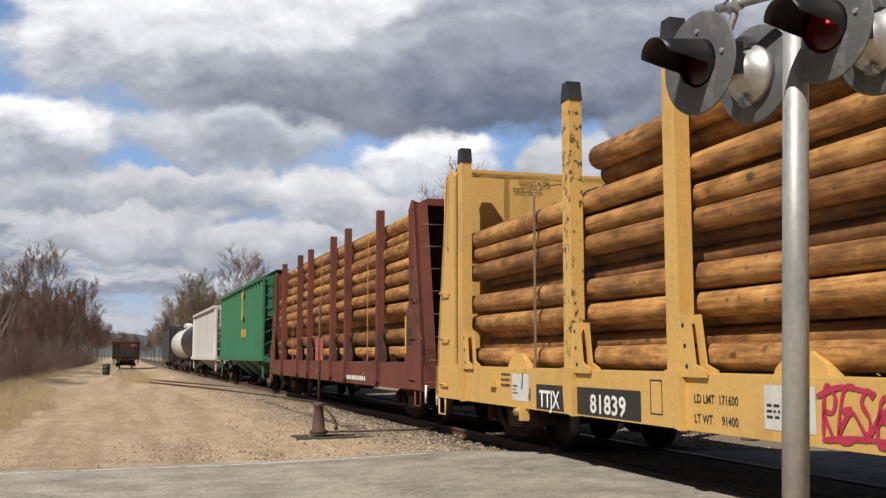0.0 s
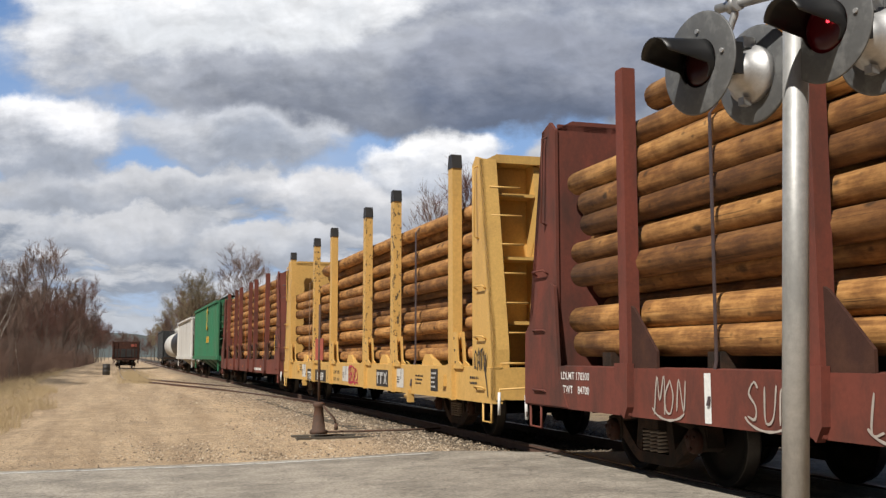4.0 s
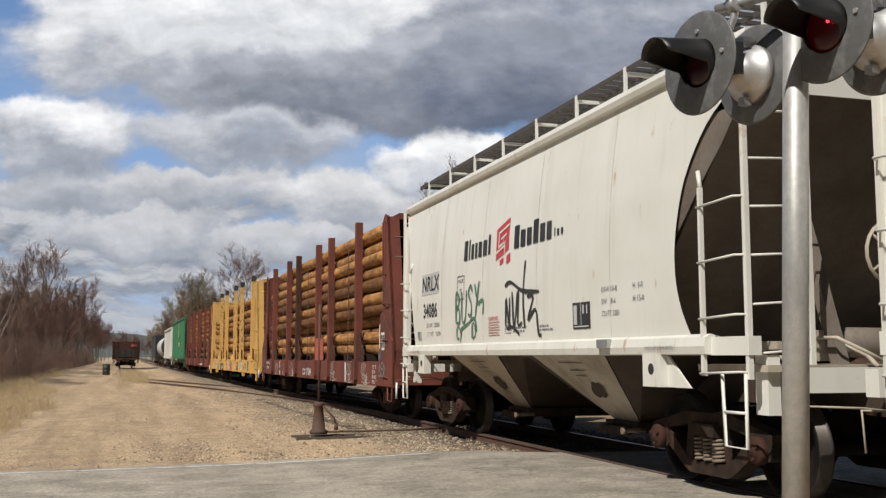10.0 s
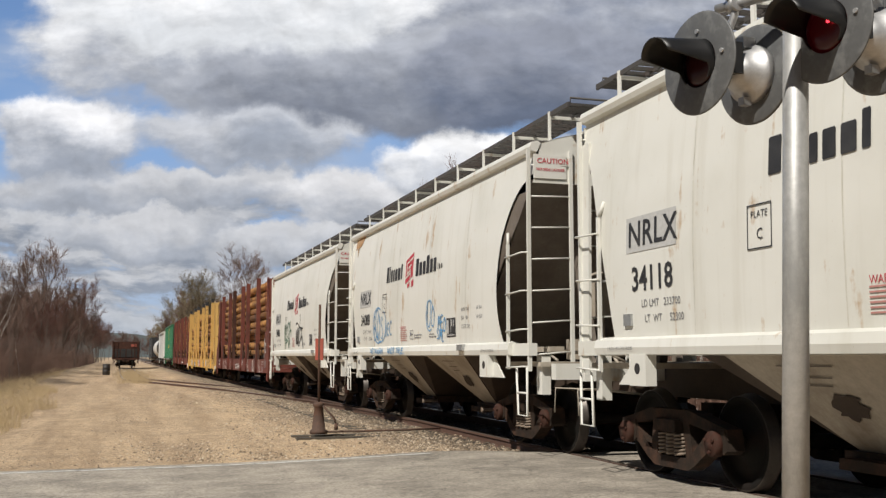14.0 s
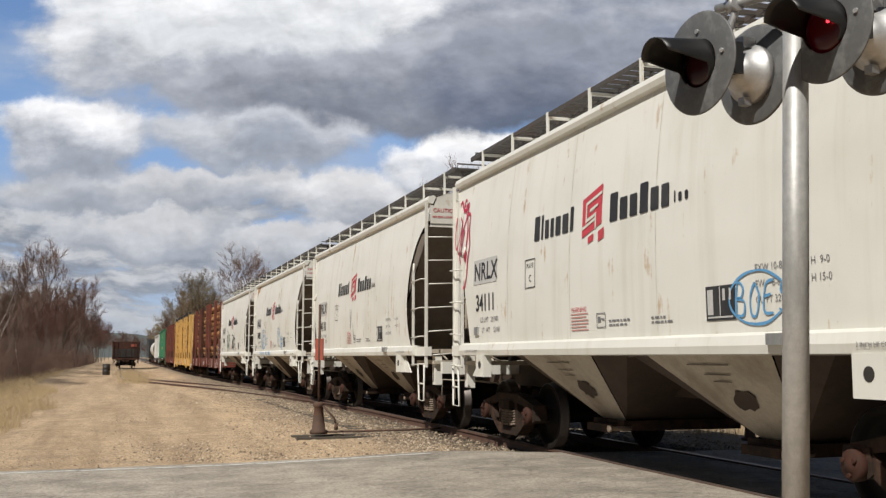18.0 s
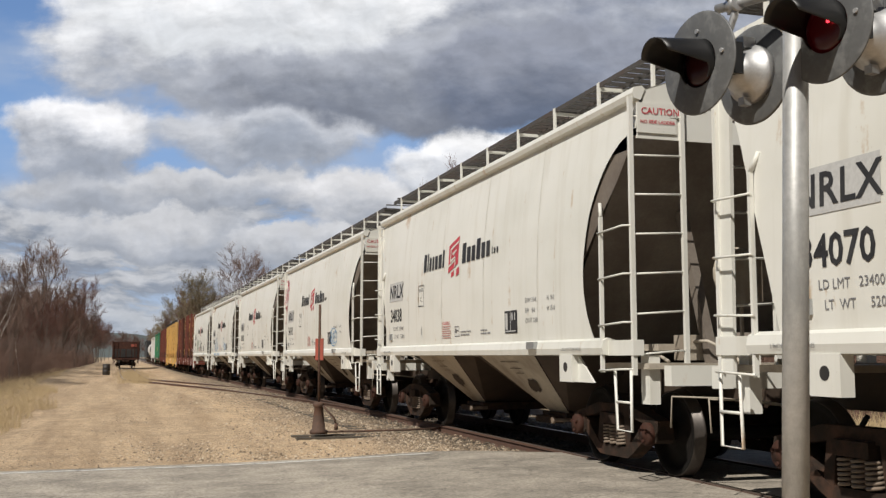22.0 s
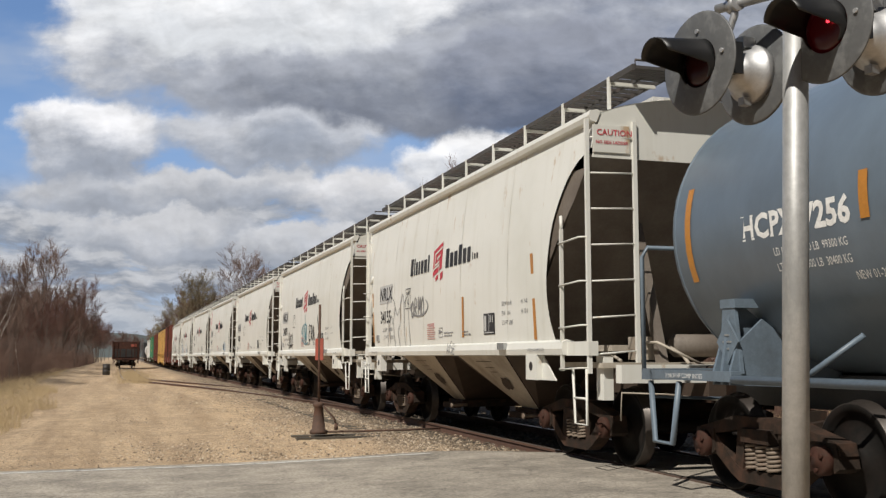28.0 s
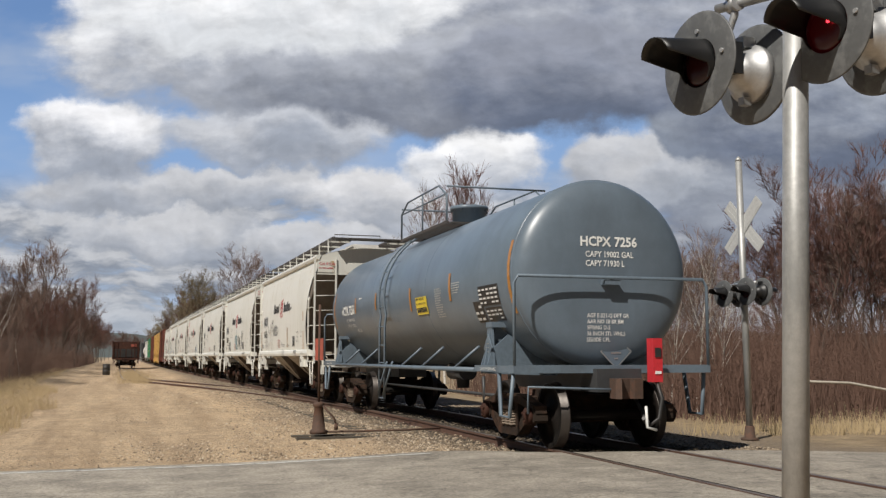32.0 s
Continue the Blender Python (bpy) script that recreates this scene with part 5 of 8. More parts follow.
tag("BUSY", 0.36, 3.20, 1.64, hop_x, PAINT["black"], HOPPERS[5], 0.034, "black sprayed graffiti", 0.62, 0.1, 0.0, 61, ([(-0.05, 0.02), (0.02, -0.10), (0.35, -0.02), (0.8, 0.0)], [(0.3, -0.08), (0.5, -0.05), (0.7, -0.10)]))
tag("SLUWO", 0.36, 0.80, 1.74, hop_x, PAINT["teal"], HOPPERS[5], 0.034, "teal sprayed graffiti", 0.52, 0.12, 0.06, 62, (arc_line(0.50, 0.10, 0.62, 0.36, 165, 60), [(0.15, 0.0), (0.4, -0.08), (0.7, -0.10), (0.95, -0.05)], [(0.5, 0.75), (0.62, 0.4), (0.7, 0.1)]))
tag("ERA", 0.42, -0.38, 1.76, hop_x, PAINT["black"], HOPPERS[5], 0.055, "black sprayed graffiti", 0.78, -0.05, -0.08, 63)
tag("X", 0.85, -1.42, 1.52, hop_x, PAINT["black"], HOPPERS[5], 0.055, "black sprayed graffiti", 1.0, 0.2, 0.0, 64)
tag("ISHOO", 0.10, -2.42, 1.345, lambda z: 1.672, PAINT["black"], HOPPERS[5], 0.014, "small black sprayed tag", 0.9, 0.1, 0, 65)
tag("", 1, 3.55, 1.45, hop_x, PAINT["grey"], HOPPERS[6], 0.022, "grey sprayed outline letters", 1, 0, 0, 71, ([(0.05, -0.05), (0.10, 0.5), (0.0, 0.85), (0.30, 1.0), (0.62, 0.80), (0.50, 0.50), (0.62, 0.1), (0.70, -0.05)], [(0.62, 0.80), (0.80, 0.62), (1.0, 0.75), (1.0, 0.45), (0.86, 0.30), (1.02, -0.05)], [(1.0, 0.75), (1.15, 1.0), (1.28, 0.80), (1.30, 0.3), (1.42, -0.05)], [(1.28, 0.80), (1.5, 0.95), (1.62, 1.05), (1.60, 0.6), (1.70, 0.1), (1.66, -0.05)], [(0.25, 0.1), (0.22, 0.5), (0.36, 0.62), (0.40, 0.45)]))
tag("ORMO", 0.34, 1.75, 1.98, hop_x, PAINT["grey"], HOPPERS[6], 0.036, "dark sprayed graffiti", 0.72, 0.1, 0.06, 72, (arc_line(0.5, 0.18, 0.55, 0.16, 150, 400),))
tag("AISE", 0.17, -0.55, 1.33, lambda z: 1.672, PAINT["grey"], HOPPERS[6], 0.016, "small grey sprayed tag", 0.9, 0.1, 0, 73)
for y, z, hgt, lean in ((HE - 0.86, 1.58, 1.02, 0.16), (-1.15, 1.58, 0.62, 0.0), (-4.05, 1.5, 1.10, 0.12)):
    flat_quads([[(0, 0), (0.09, 0), (0.09 - lean, hgt), (-lean, hgt)]], y, z, hop_x, M_ORANGE, HOPPERS[6], "reflector_strip", 0.009)
flat_quads([[(0.2, 0), (1.1, 0.02), (0.8, -0.16), (0.55, -0.22), (0.5, -0.45), (0.42, -0.2), (0.2, -0.25)]], HE - 0.2, 3.96, hop_x, RUSTY, HOPPERS[1], "rust_stain", 0.008)


# ---------------------------------------------------------------- log wagons with bulkheads and stakes
def log_material():
    m, nd, lk, bsdf = mat_new("peeled_pole_wood")
    tc = nd.new("ShaderNodeTexCoord").outputs["Object"]
    oi = nd.new("ShaderNodeObjectInfo").outputs["Random"]
    off = nd.new("ShaderNodeVectorMath")
    off.operation = "MULTIPLY_ADD"
    comb = nd.new("ShaderNodeCombineXYZ")
    for k in range(3):
        lk.new(oi, comb.inputs[k])
    off.inputs[1].default_value = (37, 53, 91)
    lk.new(comb.outputs[0], off.inputs[0])
    lk.new(tc, off.inputs[2])
    p = off.outputs[0]
    grain = noise_tex(nd, lk, p, 10, 8, 0.65, (2.2, 0.16, 2.2))
    blotch = noise_tex(nd, lk, p, 3.2, 8, 0.68, (1.3, 0.8, 1.3))
    patch = noise_tex(nd, lk, p, 0.9, 5, 0.6, (1, 0.8, 1))
    col = ramp(nd, [(0.30, (0.085, 0.034, 0.011)), (0.45, (0.235, 0.105, 0.030)), (0.57, (0.47, 0.238, 0.074)), (0.72, (0.60, 0.365, 0.150))])
    mixg = nd.new("ShaderNodeMix")
    mixg.inputs[0].default_value = 0.55
    lk.new(grain.outputs[0], mixg.inputs[2])
    lk.new(blotch.outputs[0], mixg.inputs[3])
    lk.new(mixg.outputs[0], col.inputs[0])
    pm = ramp(nd, [(0.50, (0, 0, 0)), (0.70, (0.55,) * 3)])
    lk.new(patch.outputs[0], pm.inputs[0])
    c = mixc(nd, lk, pm.outputs[0], col.outputs[0], (0.105, 0.050, 0.020))
    # knots: dark eyes in rings, at two spacings
    warp = nd.new("ShaderNodeVectorMath")
    warp.operation = "MULTIPLY_ADD"
    lk.new(blotch.outputs[1], warp.inputs[0])
    warp.inputs[1].default_value = (0.10, 0.16, 0.10)
    lk.new(p, warp.inputs[2])
    for sc, lo, hi, dark in ((2.1, 0.07, 0.15, 0.16), (4.6, 0.06, 0.16, 0.34)):
        knot = nd.new("ShaderNodeTexVoronoi")
        knot.inputs["Scale"].default_value = sc
        mp = nd.new("ShaderNodeMapping")
        mp.inputs["Scale"].default_value = (1.25, 0.9, 1.25)
        lk.new(warp.outputs[0], mp.inputs[0])
        lk.new(mp.outputs[0], knot.inputs["Vector"])
        kr = ramp(nd, [(lo, (dark,) * 3), (hi, (1, 1, 1))])
        lk.new(knot.outputs[0], kr.inputs[0])
        c = mixc(nd, lk, 0.85, c, kr.outputs[0], "MULTIPLY")
    # drying cracks along the grain
    crack = noise_tex(nd, lk, p, 16, 3, 0.5, (2.4, 0.045, 2.4))
    ck = ramp(nd, [(0.30, (0.30,) * 3), (0.36, (1, 1, 1))])
    lk.new(crack.outputs[0], ck.inputs[0])
    c = mixc(nd, lk, 0.8, c, ck.outputs[0], "MULTIPLY")
    vr = ramp(nd, [(0.0, (0.36, 0.31, 0.29)), (0.14, (0.66, 0.60, 0.58)), (0.40, (1.0, 1.0, 1.0)), (0.75, (1.08, 1.08, 1.08)), (1.0, (1.22, 1.30, 1.40))])
    lk.new(oi, vr.inputs[0])
    c = mixc(nd, lk, 1.0, c, vr.outputs[0], "MULTIPLY")
    lk.new(c, bsdf.inputs["Base Color"])
    bsdf.inputs["Roughness"].default_value = 0.75
    b = nd.new("ShaderNodeBump")
    b.inputs["Strength"].default_value, b.inputs["Distance"].default_value = 0.45, 0.03
    lk.new(mixg.outputs[0], b.inputs["Height"])
    lk.new(b.outputs[0], bsdf.inputs["Normal"])
    return m


M_LOG = log_material()
M_LOGEND = surface("cut_log_end", (0.36, 0.20, 0.10), (0.17, 0.09, 0.05), 0.7, 0.85, scale=6, bump=0.2)


def log_mesh(rng, length, r0, r1):
    bm = bmesh.new()
    n, m = 14, max(4, int(length / 1.1))
    rings = []
    ph = rng.uniform(0, 6)
    for i in range(m + 1):
        t = i / m
        r = r0 + (r1 - r0) * t + rng.uniform(-0.004, 0.004)
        cx, cz = 0.025 * math.sin(ph + t * 3.0), 0.018 * math.sin(ph * 2 + t * 4.0)
        rings.append([bm.verts.new((cx + r * math.cos(k * 2 * math.pi / n) * (1 + 0.03 * math.sin(3 * k + ph)), -length / 2 + length * t, cz + r * math.sin(k * 2 * math.pi / n))) for k in range(n)])
    for a, b in zip(rings, rings[1:]):
        for k in range(n):
            bm.faces.new((a[k], a[(k + 1) % n], b[(k + 1) % n], b[k])).smooth = True
    f1, f2 = bm.faces.new(rings[0][::-1]), bm.faces.new(rings[-1])
    f1.material_index = f2.material_index = 1
    me = finish("log", bm, M_LOG)
    me.materials.append(M_LOGEND)
    return me


def pile_logs(car, seed, rear, reach, z0, z1, xn, pitch, cols=3, skip=()):
    """Rows of long peeled poles laid along the wagon between the bulkheads."""
    rng = random.Random(seed)
    pool = [log_mesh(rng, rng.uniform(15.4, 17.2), pitch * rng.uniform(0.50, 0.57), pitch * rng.uniform(0.42, 0.52)) for _ in range(10)]
    rows = int((z1 - z0) / pitch)
    for c in range(cols):
        for r in range(rows):
            z = z0 + pitch * (r + 0.5 + 0.5 * (c % 2)) + rng.uniform(-0.03, 0.03)
            x = -(xn - 0.16 - c * pitch * 0.90) + rng.uniform(-0.03, 0.03)
            if (c, r) in skip:
                continue
            # laid from the leading end; the pile is stepped there
            y0 = rear(z)
            top = reach(z) - rng.uniform(0.0, 0.45) - (0.5 * rng.random() if c > 2 else 0)
            me = rng.choice(pool)
            ln = max(v.co.y for v in me.vertices) * 2
            k = (top - y0 - rng.uniform(0.0, 0.3)) / ln
            ob = mesh_part("log", me, car)
            tilt = rng.uniform(-0.22, 0.22)
            ob.matrix_basis = pose(x, top - ln * k / 2, z, tilt, 0, rng.uniform(-0.12, 0.12)) @ Matrix.Diagonal((1, k, 1, 1)) @ pose(0, 0, 0, 0, rng.uniform(0, 360), 0 if rng.random() < 0.5 else 180)


def stake(car, y, x, z0, z1, w, d, mat, cap=None, gusset=None, gmat=None, tri=False):
    bm = bmesh.new()
    add_prism(bm, [(y - w / 2, z0), (y + w / 2, z0), (y + w / 2 * 0.9, z1), (y - w / 2 * 0.9, z1)], "x", x, x + d)
    bmesh.ops.bevel(bm, geom=bm.edges[:], offset=0.012, segments=1)
    ob = part("stake", bm, mat, car)
    if cap:
        bm = bmesh.new()
        add_prism(bm, [(y - w / 2 - 0.004, z1 - 0.02), (y + w / 2 + 0.004, z1 - 0.02), (y + w / 2 * 0.65, z1 + 0.21), (y - w / 2 * 0.65, z1 + 0.21)], "x", x - 0.006, x + d + 0.006)
        part("stake_cap", bm, cap, ob)
    if gusset:
        for sx in ((x + 0.05,) if tri else (x + 0.005, x + d - 0.04)):
            bm = bmesh.new()
            add_prism(bm, [(y - w / 2 + 0.01, gusset[0]), (y - w / 2 + 0.01, gusset[1]), (y - w / 2 - 0.05, gusset[1] - 0.03), (y - w / 2 - gusset[2], gusset[0] + 0.17), (y - w / 2 - gusset[2], gusset[0])] if tri else [(y - w / 2 + 0.01, gusset[0]), (y - w / 2 + 0.01, gusset[1]), (y - w / 2 - gusset[2] * 0.35, gusset[1]), (y - w / 2 - gusset[2] * 0.55, gusset[0] + 0.12), (y - w / 2 - gusset[2], gusset[0] + 0.06), (y - w / 2 - gusset[2], gusset[0])], "x", sx, sx + 0.03)
            g = part("gusset", bm, gmat or mat, ob)
            for k in range(0 if tri else 3):
                bm = bmesh.new()
                zz = gusset[0] + 0.1 + k * (gusset[1] - gusset[0] - 0.2) / 2
                add_cyl(bm, (sx - 0.006, y - w / 2 - 0.05 - 0.03 * (2 - k), zz), (sx + 0.001, y - w / 2 - 0.05 - 0.03 * (2 - k), zz), 0.022, n=8)
                part("bolt_hole", bm, M_BLACK, g)
    return ob


def bulkhead(car, y_in, s, z0, z1, mat, depth_top, depth_bot, half=1.48, ribs=True):
    """End frame: inner sheet, two tapered side posts, ladder bay on the outside. s is +1 at the leading end."""
    bm = bmesh.new()
    add_box(bm, -half + 0.05, half - 0.05, min(y_in, y_in + s * 0.03), max(y_in, y_in + s * 0.03), z0, z1)
    part("bulkhead_sheet", bm, mat, car)
    # on brown wagons a dark iron sheet stands for shade in the bay
    bm = bmesh.new()
    add_box(bm, -half + 0.06, half - 0.06, min(y_in + s * 0.032, y_in + s * 0.05), max(y_in + s * 0.032, y_in + s * 0.05), z0 + 0.02, z1 - 0.12)
    part("bulkhead_back", bm, M_TRUCK if mat is M_BROWN else mat, car, "back of the bulkhead, dark with painted shade on brown wagons")
    if mat is not M_BROWN:
        # shelf plates that stiffen the ladder bay, with raking braces
        for k in range(3):
            z = z0 + 0.62 + k * 0.98
            t = (z - z0) / (z1 - z0)
            dp = (depth_bot + (depth_top - depth_bot) * t) * 0.82
            for xa, xb in ((-half + 0.06, -0.62), (-0.48, 0.48), (0.62, half - 0.06)):
                bm = bmesh.new()
                add_box(bm, xa, xb, min(y_in + s * 0.05, y_in + s * dp), max(y_in + s * 0.05, y_in + s * dp), z, z + 0.05)
                part("shelf_plate", bm, mat, car, "", 0.006)
    for sx in (-1, 1):
        bm = bmesh.new()
        poly = [(y_in - s * 0.02, z0 - 0.45), (y_in - s * 0.02, z1 - 0.08), (y_in + s * depth_top * 0.35, z1 + 0.05), (y_in + s * depth_top, z1 - 0.03), (y_in + s * depth_bot, z0 + 0.25), (y_in + s * depth_bot, z0 - 0.45)]
        add_prism(bm, poly, "x", sx * half, sx * (half - 0.04))
        p = part("bulkhead_post", bm, mat, car, "", 0.01)
        bm = bmesh.new()
        poly = [(y_in + s * (depth_top - 0.10), z1 - 0.03), (y_in + s * depth_top, z1 - 0.03), (y_in + s * depth_bot, z0 + 0.25), (y_in + s * depth_bot, z0 - 0.45), (y_in + s * (depth_bot - 0.10), z0 - 0.45), (y_in + s * (depth_bot - 0.10), z0 + 0.2)]
        add_prism(bm, poly, "x", sx * half, sx * (half - 0.24))
        part("flange", bm, mat, p)
    bm = bmesh.new()
    add_prism(bm, [(-half, z1 - 0.08), (-half + 0.25, z1 + 0.05), (half - 0.25, z1 + 0.05), (half, z1 - 0.08)], "y", y_in, y_in + s * depth_top)
    part("bulkhead_cap", bm, mat, car, "", 0.01)
    for px in (-0.55, 0.55):
        bm = bmesh.new()
        poly = [(y_in, z1), (y_in + s * depth_top * 0.8, z1 - 0.1), (y_in + s * depth_bot * 0.8, z0), (y_in, z0)]
        add_prism(bm, poly, "x", px - 0.05, px + 0.05)
        part("bulkhead_rib", bm, mat, car)
    for k in range(7):
        z = z0 + 0.05 + k * (z1 - z0 - 0.3) / 6.5
        t = (z - z0) / (z1 - z0)
        y = y_in + s * (depth_bot + (depth_top - depth_bot) * min(1, max(0, t)))
        bm = bmesh.new()
        add_tube(bm, [(-half + 0.10, y, z), (-half + 0.60, y, z)], 0.015, 6)
        part("rung", bm, M_STRAP if mat is M_BROWN else mat, car)
    bm = bmesh.new()
    yh = y_in + s * (depth_top * 0.55 + 0.06)
    add_tube(bm, [(-half, yh, z1 - 1.25), (-half - 0.07, yh, z1 - 1.22), (-half - 0.07, yh - s * 0.05, z1 - 0.15), (-half, yh - s * 0.05, z1 - 0.12)], 0.014, 6)
    part("handhold", bm, mat, car)
    for k in range(3):
        z = z0 - 0.3 + k * 0.75
        yy = y_in + s * depth_bot * 0.45
        bm = bmesh.new()
        add_tube(bm, [(-half, yy - 0.18, z - 0.05), (-half - 0.07, yy - 0.18, z), (-half - 0.07, yy + 0.18, z), (-half, yy + 0.18, z - 0.05)], 0.013, 6)
        part("grab_iron", bm, mat, car)


def underframe(car, half, z0, z1, mat, truck, rear, width=1.5):
    for s in (-1, 1):
        bm = bmesh.new()
        add_prism(bm, [(s * width, z0), (s * width, z1), (s * (width - 0.14), z1 + 0.012), (s * (width - 0.14), z1 - 0.03), (s * (width - 0.03), z1 - 0.03), (s * (width - 0.03), z0 + 0.03), (s * (width - 0.14), z0 + 0.03), (s * (width - 0.14), z0)], "y", -half, half)
        part("side_sill", bm, mat, car, "", 0.006)
    bm = bmesh.new()
    add_box(bm, -width + 0.04, width - 0.04, -half + 0.02, half - 0.02, z1 - 0.08, z1 - 0.025)
    part("deck", bm, M_TIE, car)
    bm = bmesh.new()
    add_box(bm, -0.34, 0.34, -half - 0.1, half + 0.1, 0.72, z1 - 0.09)
    for k in range(-3, 4):
        add_box(bm, -width + 0.06, width - 0.06, k * half / 3.6 - 0.1, k * half / 3.6 + 0.1, z0 + 0.06, z1 - 0.09)
    part("centre_sill", bm, M_TRUCK, car)
    for s in (-1, 1):
        bm = bmesh.new()
        add_box(bm, -width, width, min(s * half, s * (half - 0.12)), max(s * half, s * (half - 0.12)), z0 + 0.05, z1)
        part("end_sill", bm, mat, car)
        coupler(car, s * (half + 0.05), s, 0.50)
        bm = bmesh.new()
        yb = s * (half - 0.32)
        add_tube(bm, [(-width + 0.02, yb - 0.18, z0 + 0.1), (-width + 0.02, yb - 0.18, z0 - 0.27), (-width + 0.02, yb + 0.18, z0 - 0.27), (-width + 0.02, yb + 0.18, z0 + 0.1)], 0.018, 6)
        part("stirrup_step", bm, mat, car)
        bm = bmesh.new()
        add_tube(bm, [(-width + 0.05, s * (half + 0.08), 0.50), (-width + 0.05, s * (half + 0.10), 0.82), (-0.8, s * (half + 0.16), 0.85), (-0.2, s * (half + 0.2), 0.80)], 0.016, 6)
        lever = part("cut_lever", bm, mat, car)
        bm = bmesh.new()
        add_tube(bm, [(-width + 0.05, s * (half + 0.085), 0.46), (-width + 0.05, s * (half + 0.10), 0.78)], 0.022, 6)
        part("grip", bm, M_LETTER_W, lever, "white lever grip")
        bogie(car, truck if s > 0 else -rear)
    # brake rigging and a reservoir under the floor
    bm = bmesh.new()
    add_cyl(bm, (-0.95, -1.2, 0.72), (-0.95, 0.4, 0.72), 0.17, n=12)
    add_box(bm, -1.0, -0.6, -2.4, -1.9, 0.5, 0.85)
    part("brake_reservoir", bm, M_TRUCK, car)


def strap(car, y, z0, z1, mat, w=0.05, x=-1.415, top_x=-0.95):
    bm = bmesh.new()
    add_prism(bm, [(x - 0.10, z0), (x, 1.25), (x, z1 - 0.02), (x + 0.12, z1 + 0.12), (top_x, z1 + 0.17), (top_x, z1 + 0.18), (x + 0.11, z1 + 0.13), (x - 0.01, z1 - 0.02), (x - 0.01, 1.25), (x - 0.11, z0)], "y", y - w / 2, y + w / 2)
    part("tie_down", bm, mat, car)


def build_yellow():
    car = thing("log_car", "yellow bulkhead flat wagon loaded with peeled poles", "log car", "log wagons")
    half, flat = 9.98, lambda z: 1.5
    underframe(car, half, 0.61, 1.13, M_YELLOW, 7.3, 7.0)
    for s in (-1, 1):
        bulkhead(car, s * 9.02, s, 1.14, 4.32, M_YELLOW, 0.42, 0.93)
    for i, y in enumerate((8.50, 4.36, 1.92, -1.88, -4.32, -8.1)):
        m = M_CHIP if i in (1, 4, 3) else M_YELLOW
        stake(car, y, -1.545, 1.05, 4.38, 0.25, 0.16, m, M_BLACK, (1.10, 1.68, 0.42), M_YELLOW)
        bm = bmesh.new()
        add_prism(bm, [(y - 0.14, 1.16), (y + 0.14, 1.16), (y + 0.08, 0.64), (y - 0.14, 0.60)], "x", -1.575, -1.50)
        part("stake_pocket", bm, M_YELLOW, car, "", 0.01)
        stake(car, y, 1.385, 1.05, 4.38, 0.25, 0.16, M_YELLOW, M_BLACK)
    for y in (6.4, 0.2, -3.1, -6.3):
        bm = bmesh.new()
        add_prism(bm, [(y - 0.36, 1.14), (y - 0.30, 1.24), (y - 0.12, 1.33), (y + 0.14, 1.33), (y + 0.32, 1.20), (y + 0.36, 1.14)], "x", -1.40, 1.40)
        part("bolster_beam", bm, M_YELLOW, car, "", 0.015)
    pile_logs(car, 5, lambda z: -8.95, lambda z: 8.85 if z < 3.42 else 4.45, 1.20, 3.90, 1.38, 0.256, 10, {(0, 1), (0, 4), (0, 8), (1, 9), (3, 9)})
    strap(car, 5.69, 0.75, 3.42, M_WEBBING, 0.06)
    strap(car, -5.6, 0.75, 3.62, M_STRAP, 0.09)
    # plates and print on the sill
    flat_quads([rect(0, 0, 2.80, 0.31)], 5.47, 0.63, flat, M_BLACK, car, "number_board", 0.004)
    lettering("TTJX", 0.29, 5.36, 0.665, flat, M_LETTER_W, car, "reporting_mark", 0.006, 1.0, 1.0, 0.009)
    lettering("81839", 0.29, 3.87, 0.665, flat, M_LETTER_W, car, "car_number", 0.006, 1.22, 1.0, 0.009)
    lettering("LD LMT  171600", 0.115, 1.64, 0.87, flat, M_LETTER_K, car, "lettering", 0.001, 0.9)
    lettering("LT WT     91400", 0.115, 1.64, 0.69, flat, M_LETTER_K, car, "lettering", 0.001, 0.9)
    rng = random.Random(3)
    for y, w in ((6.33, 0.60), (0.55, 0.66), (-4.57, 0.50)):
        flat_quads([rect(0, 0, w, 0.36)], y, 0.70, flat, M_FADED, car, "notice_panel", 0.004)
        flat_quads(bars(rng, 0.18, 0.14, 3) + [[(w * 0.5, 0.08), (w * 0.56, 0.08), (w * 0.62, 0.30), (w * 0.58, 0.30)]], y - 0.04, 0.78, flat, M_LETTER_K, car, "small_print", 0.008)
    flat_quads(bars(rng, 0.34, 0.22, 3), 6.75, 0.86, flat, M_LETTER_K, car, "small_print", 0.006)
    flat_quads([rect(0, 0, 0.98, 0.34)], -2.90, 0.68, flat, M_BLACK, car, "owner_board", 0.004)
    flat_quads([rect(0.08, 0.05, 0.16, 0.24), rect(0.04, 0.22, 0.28, 0.29), rect(0.36, 0.05, 0.44, 0.24), rect(0.32, 0.22, 0.56, 0.29), [(0.62, 0.05), (0.70, 0.05), (0.92, 0.29), (0.84, 0.29)], [(0.84, 0.05), (0.92, 0.05), (0.70, 0.29), (0.62, 0.29)]], -2.90, 0.68, flat, M_PATCH, car, "owner_emblem", 0.009)
    flat_quads([rect(0, 0, 0.42, 0.38)], -6.85, 0.70, flat, M_BLACK, car, "data_panel", 0.004)
    flat_quads(bars(rng, 0.36, 0.30, 4), -6.88, 0.74, flat, M_PATCH, car, "panel_print", 0.008)
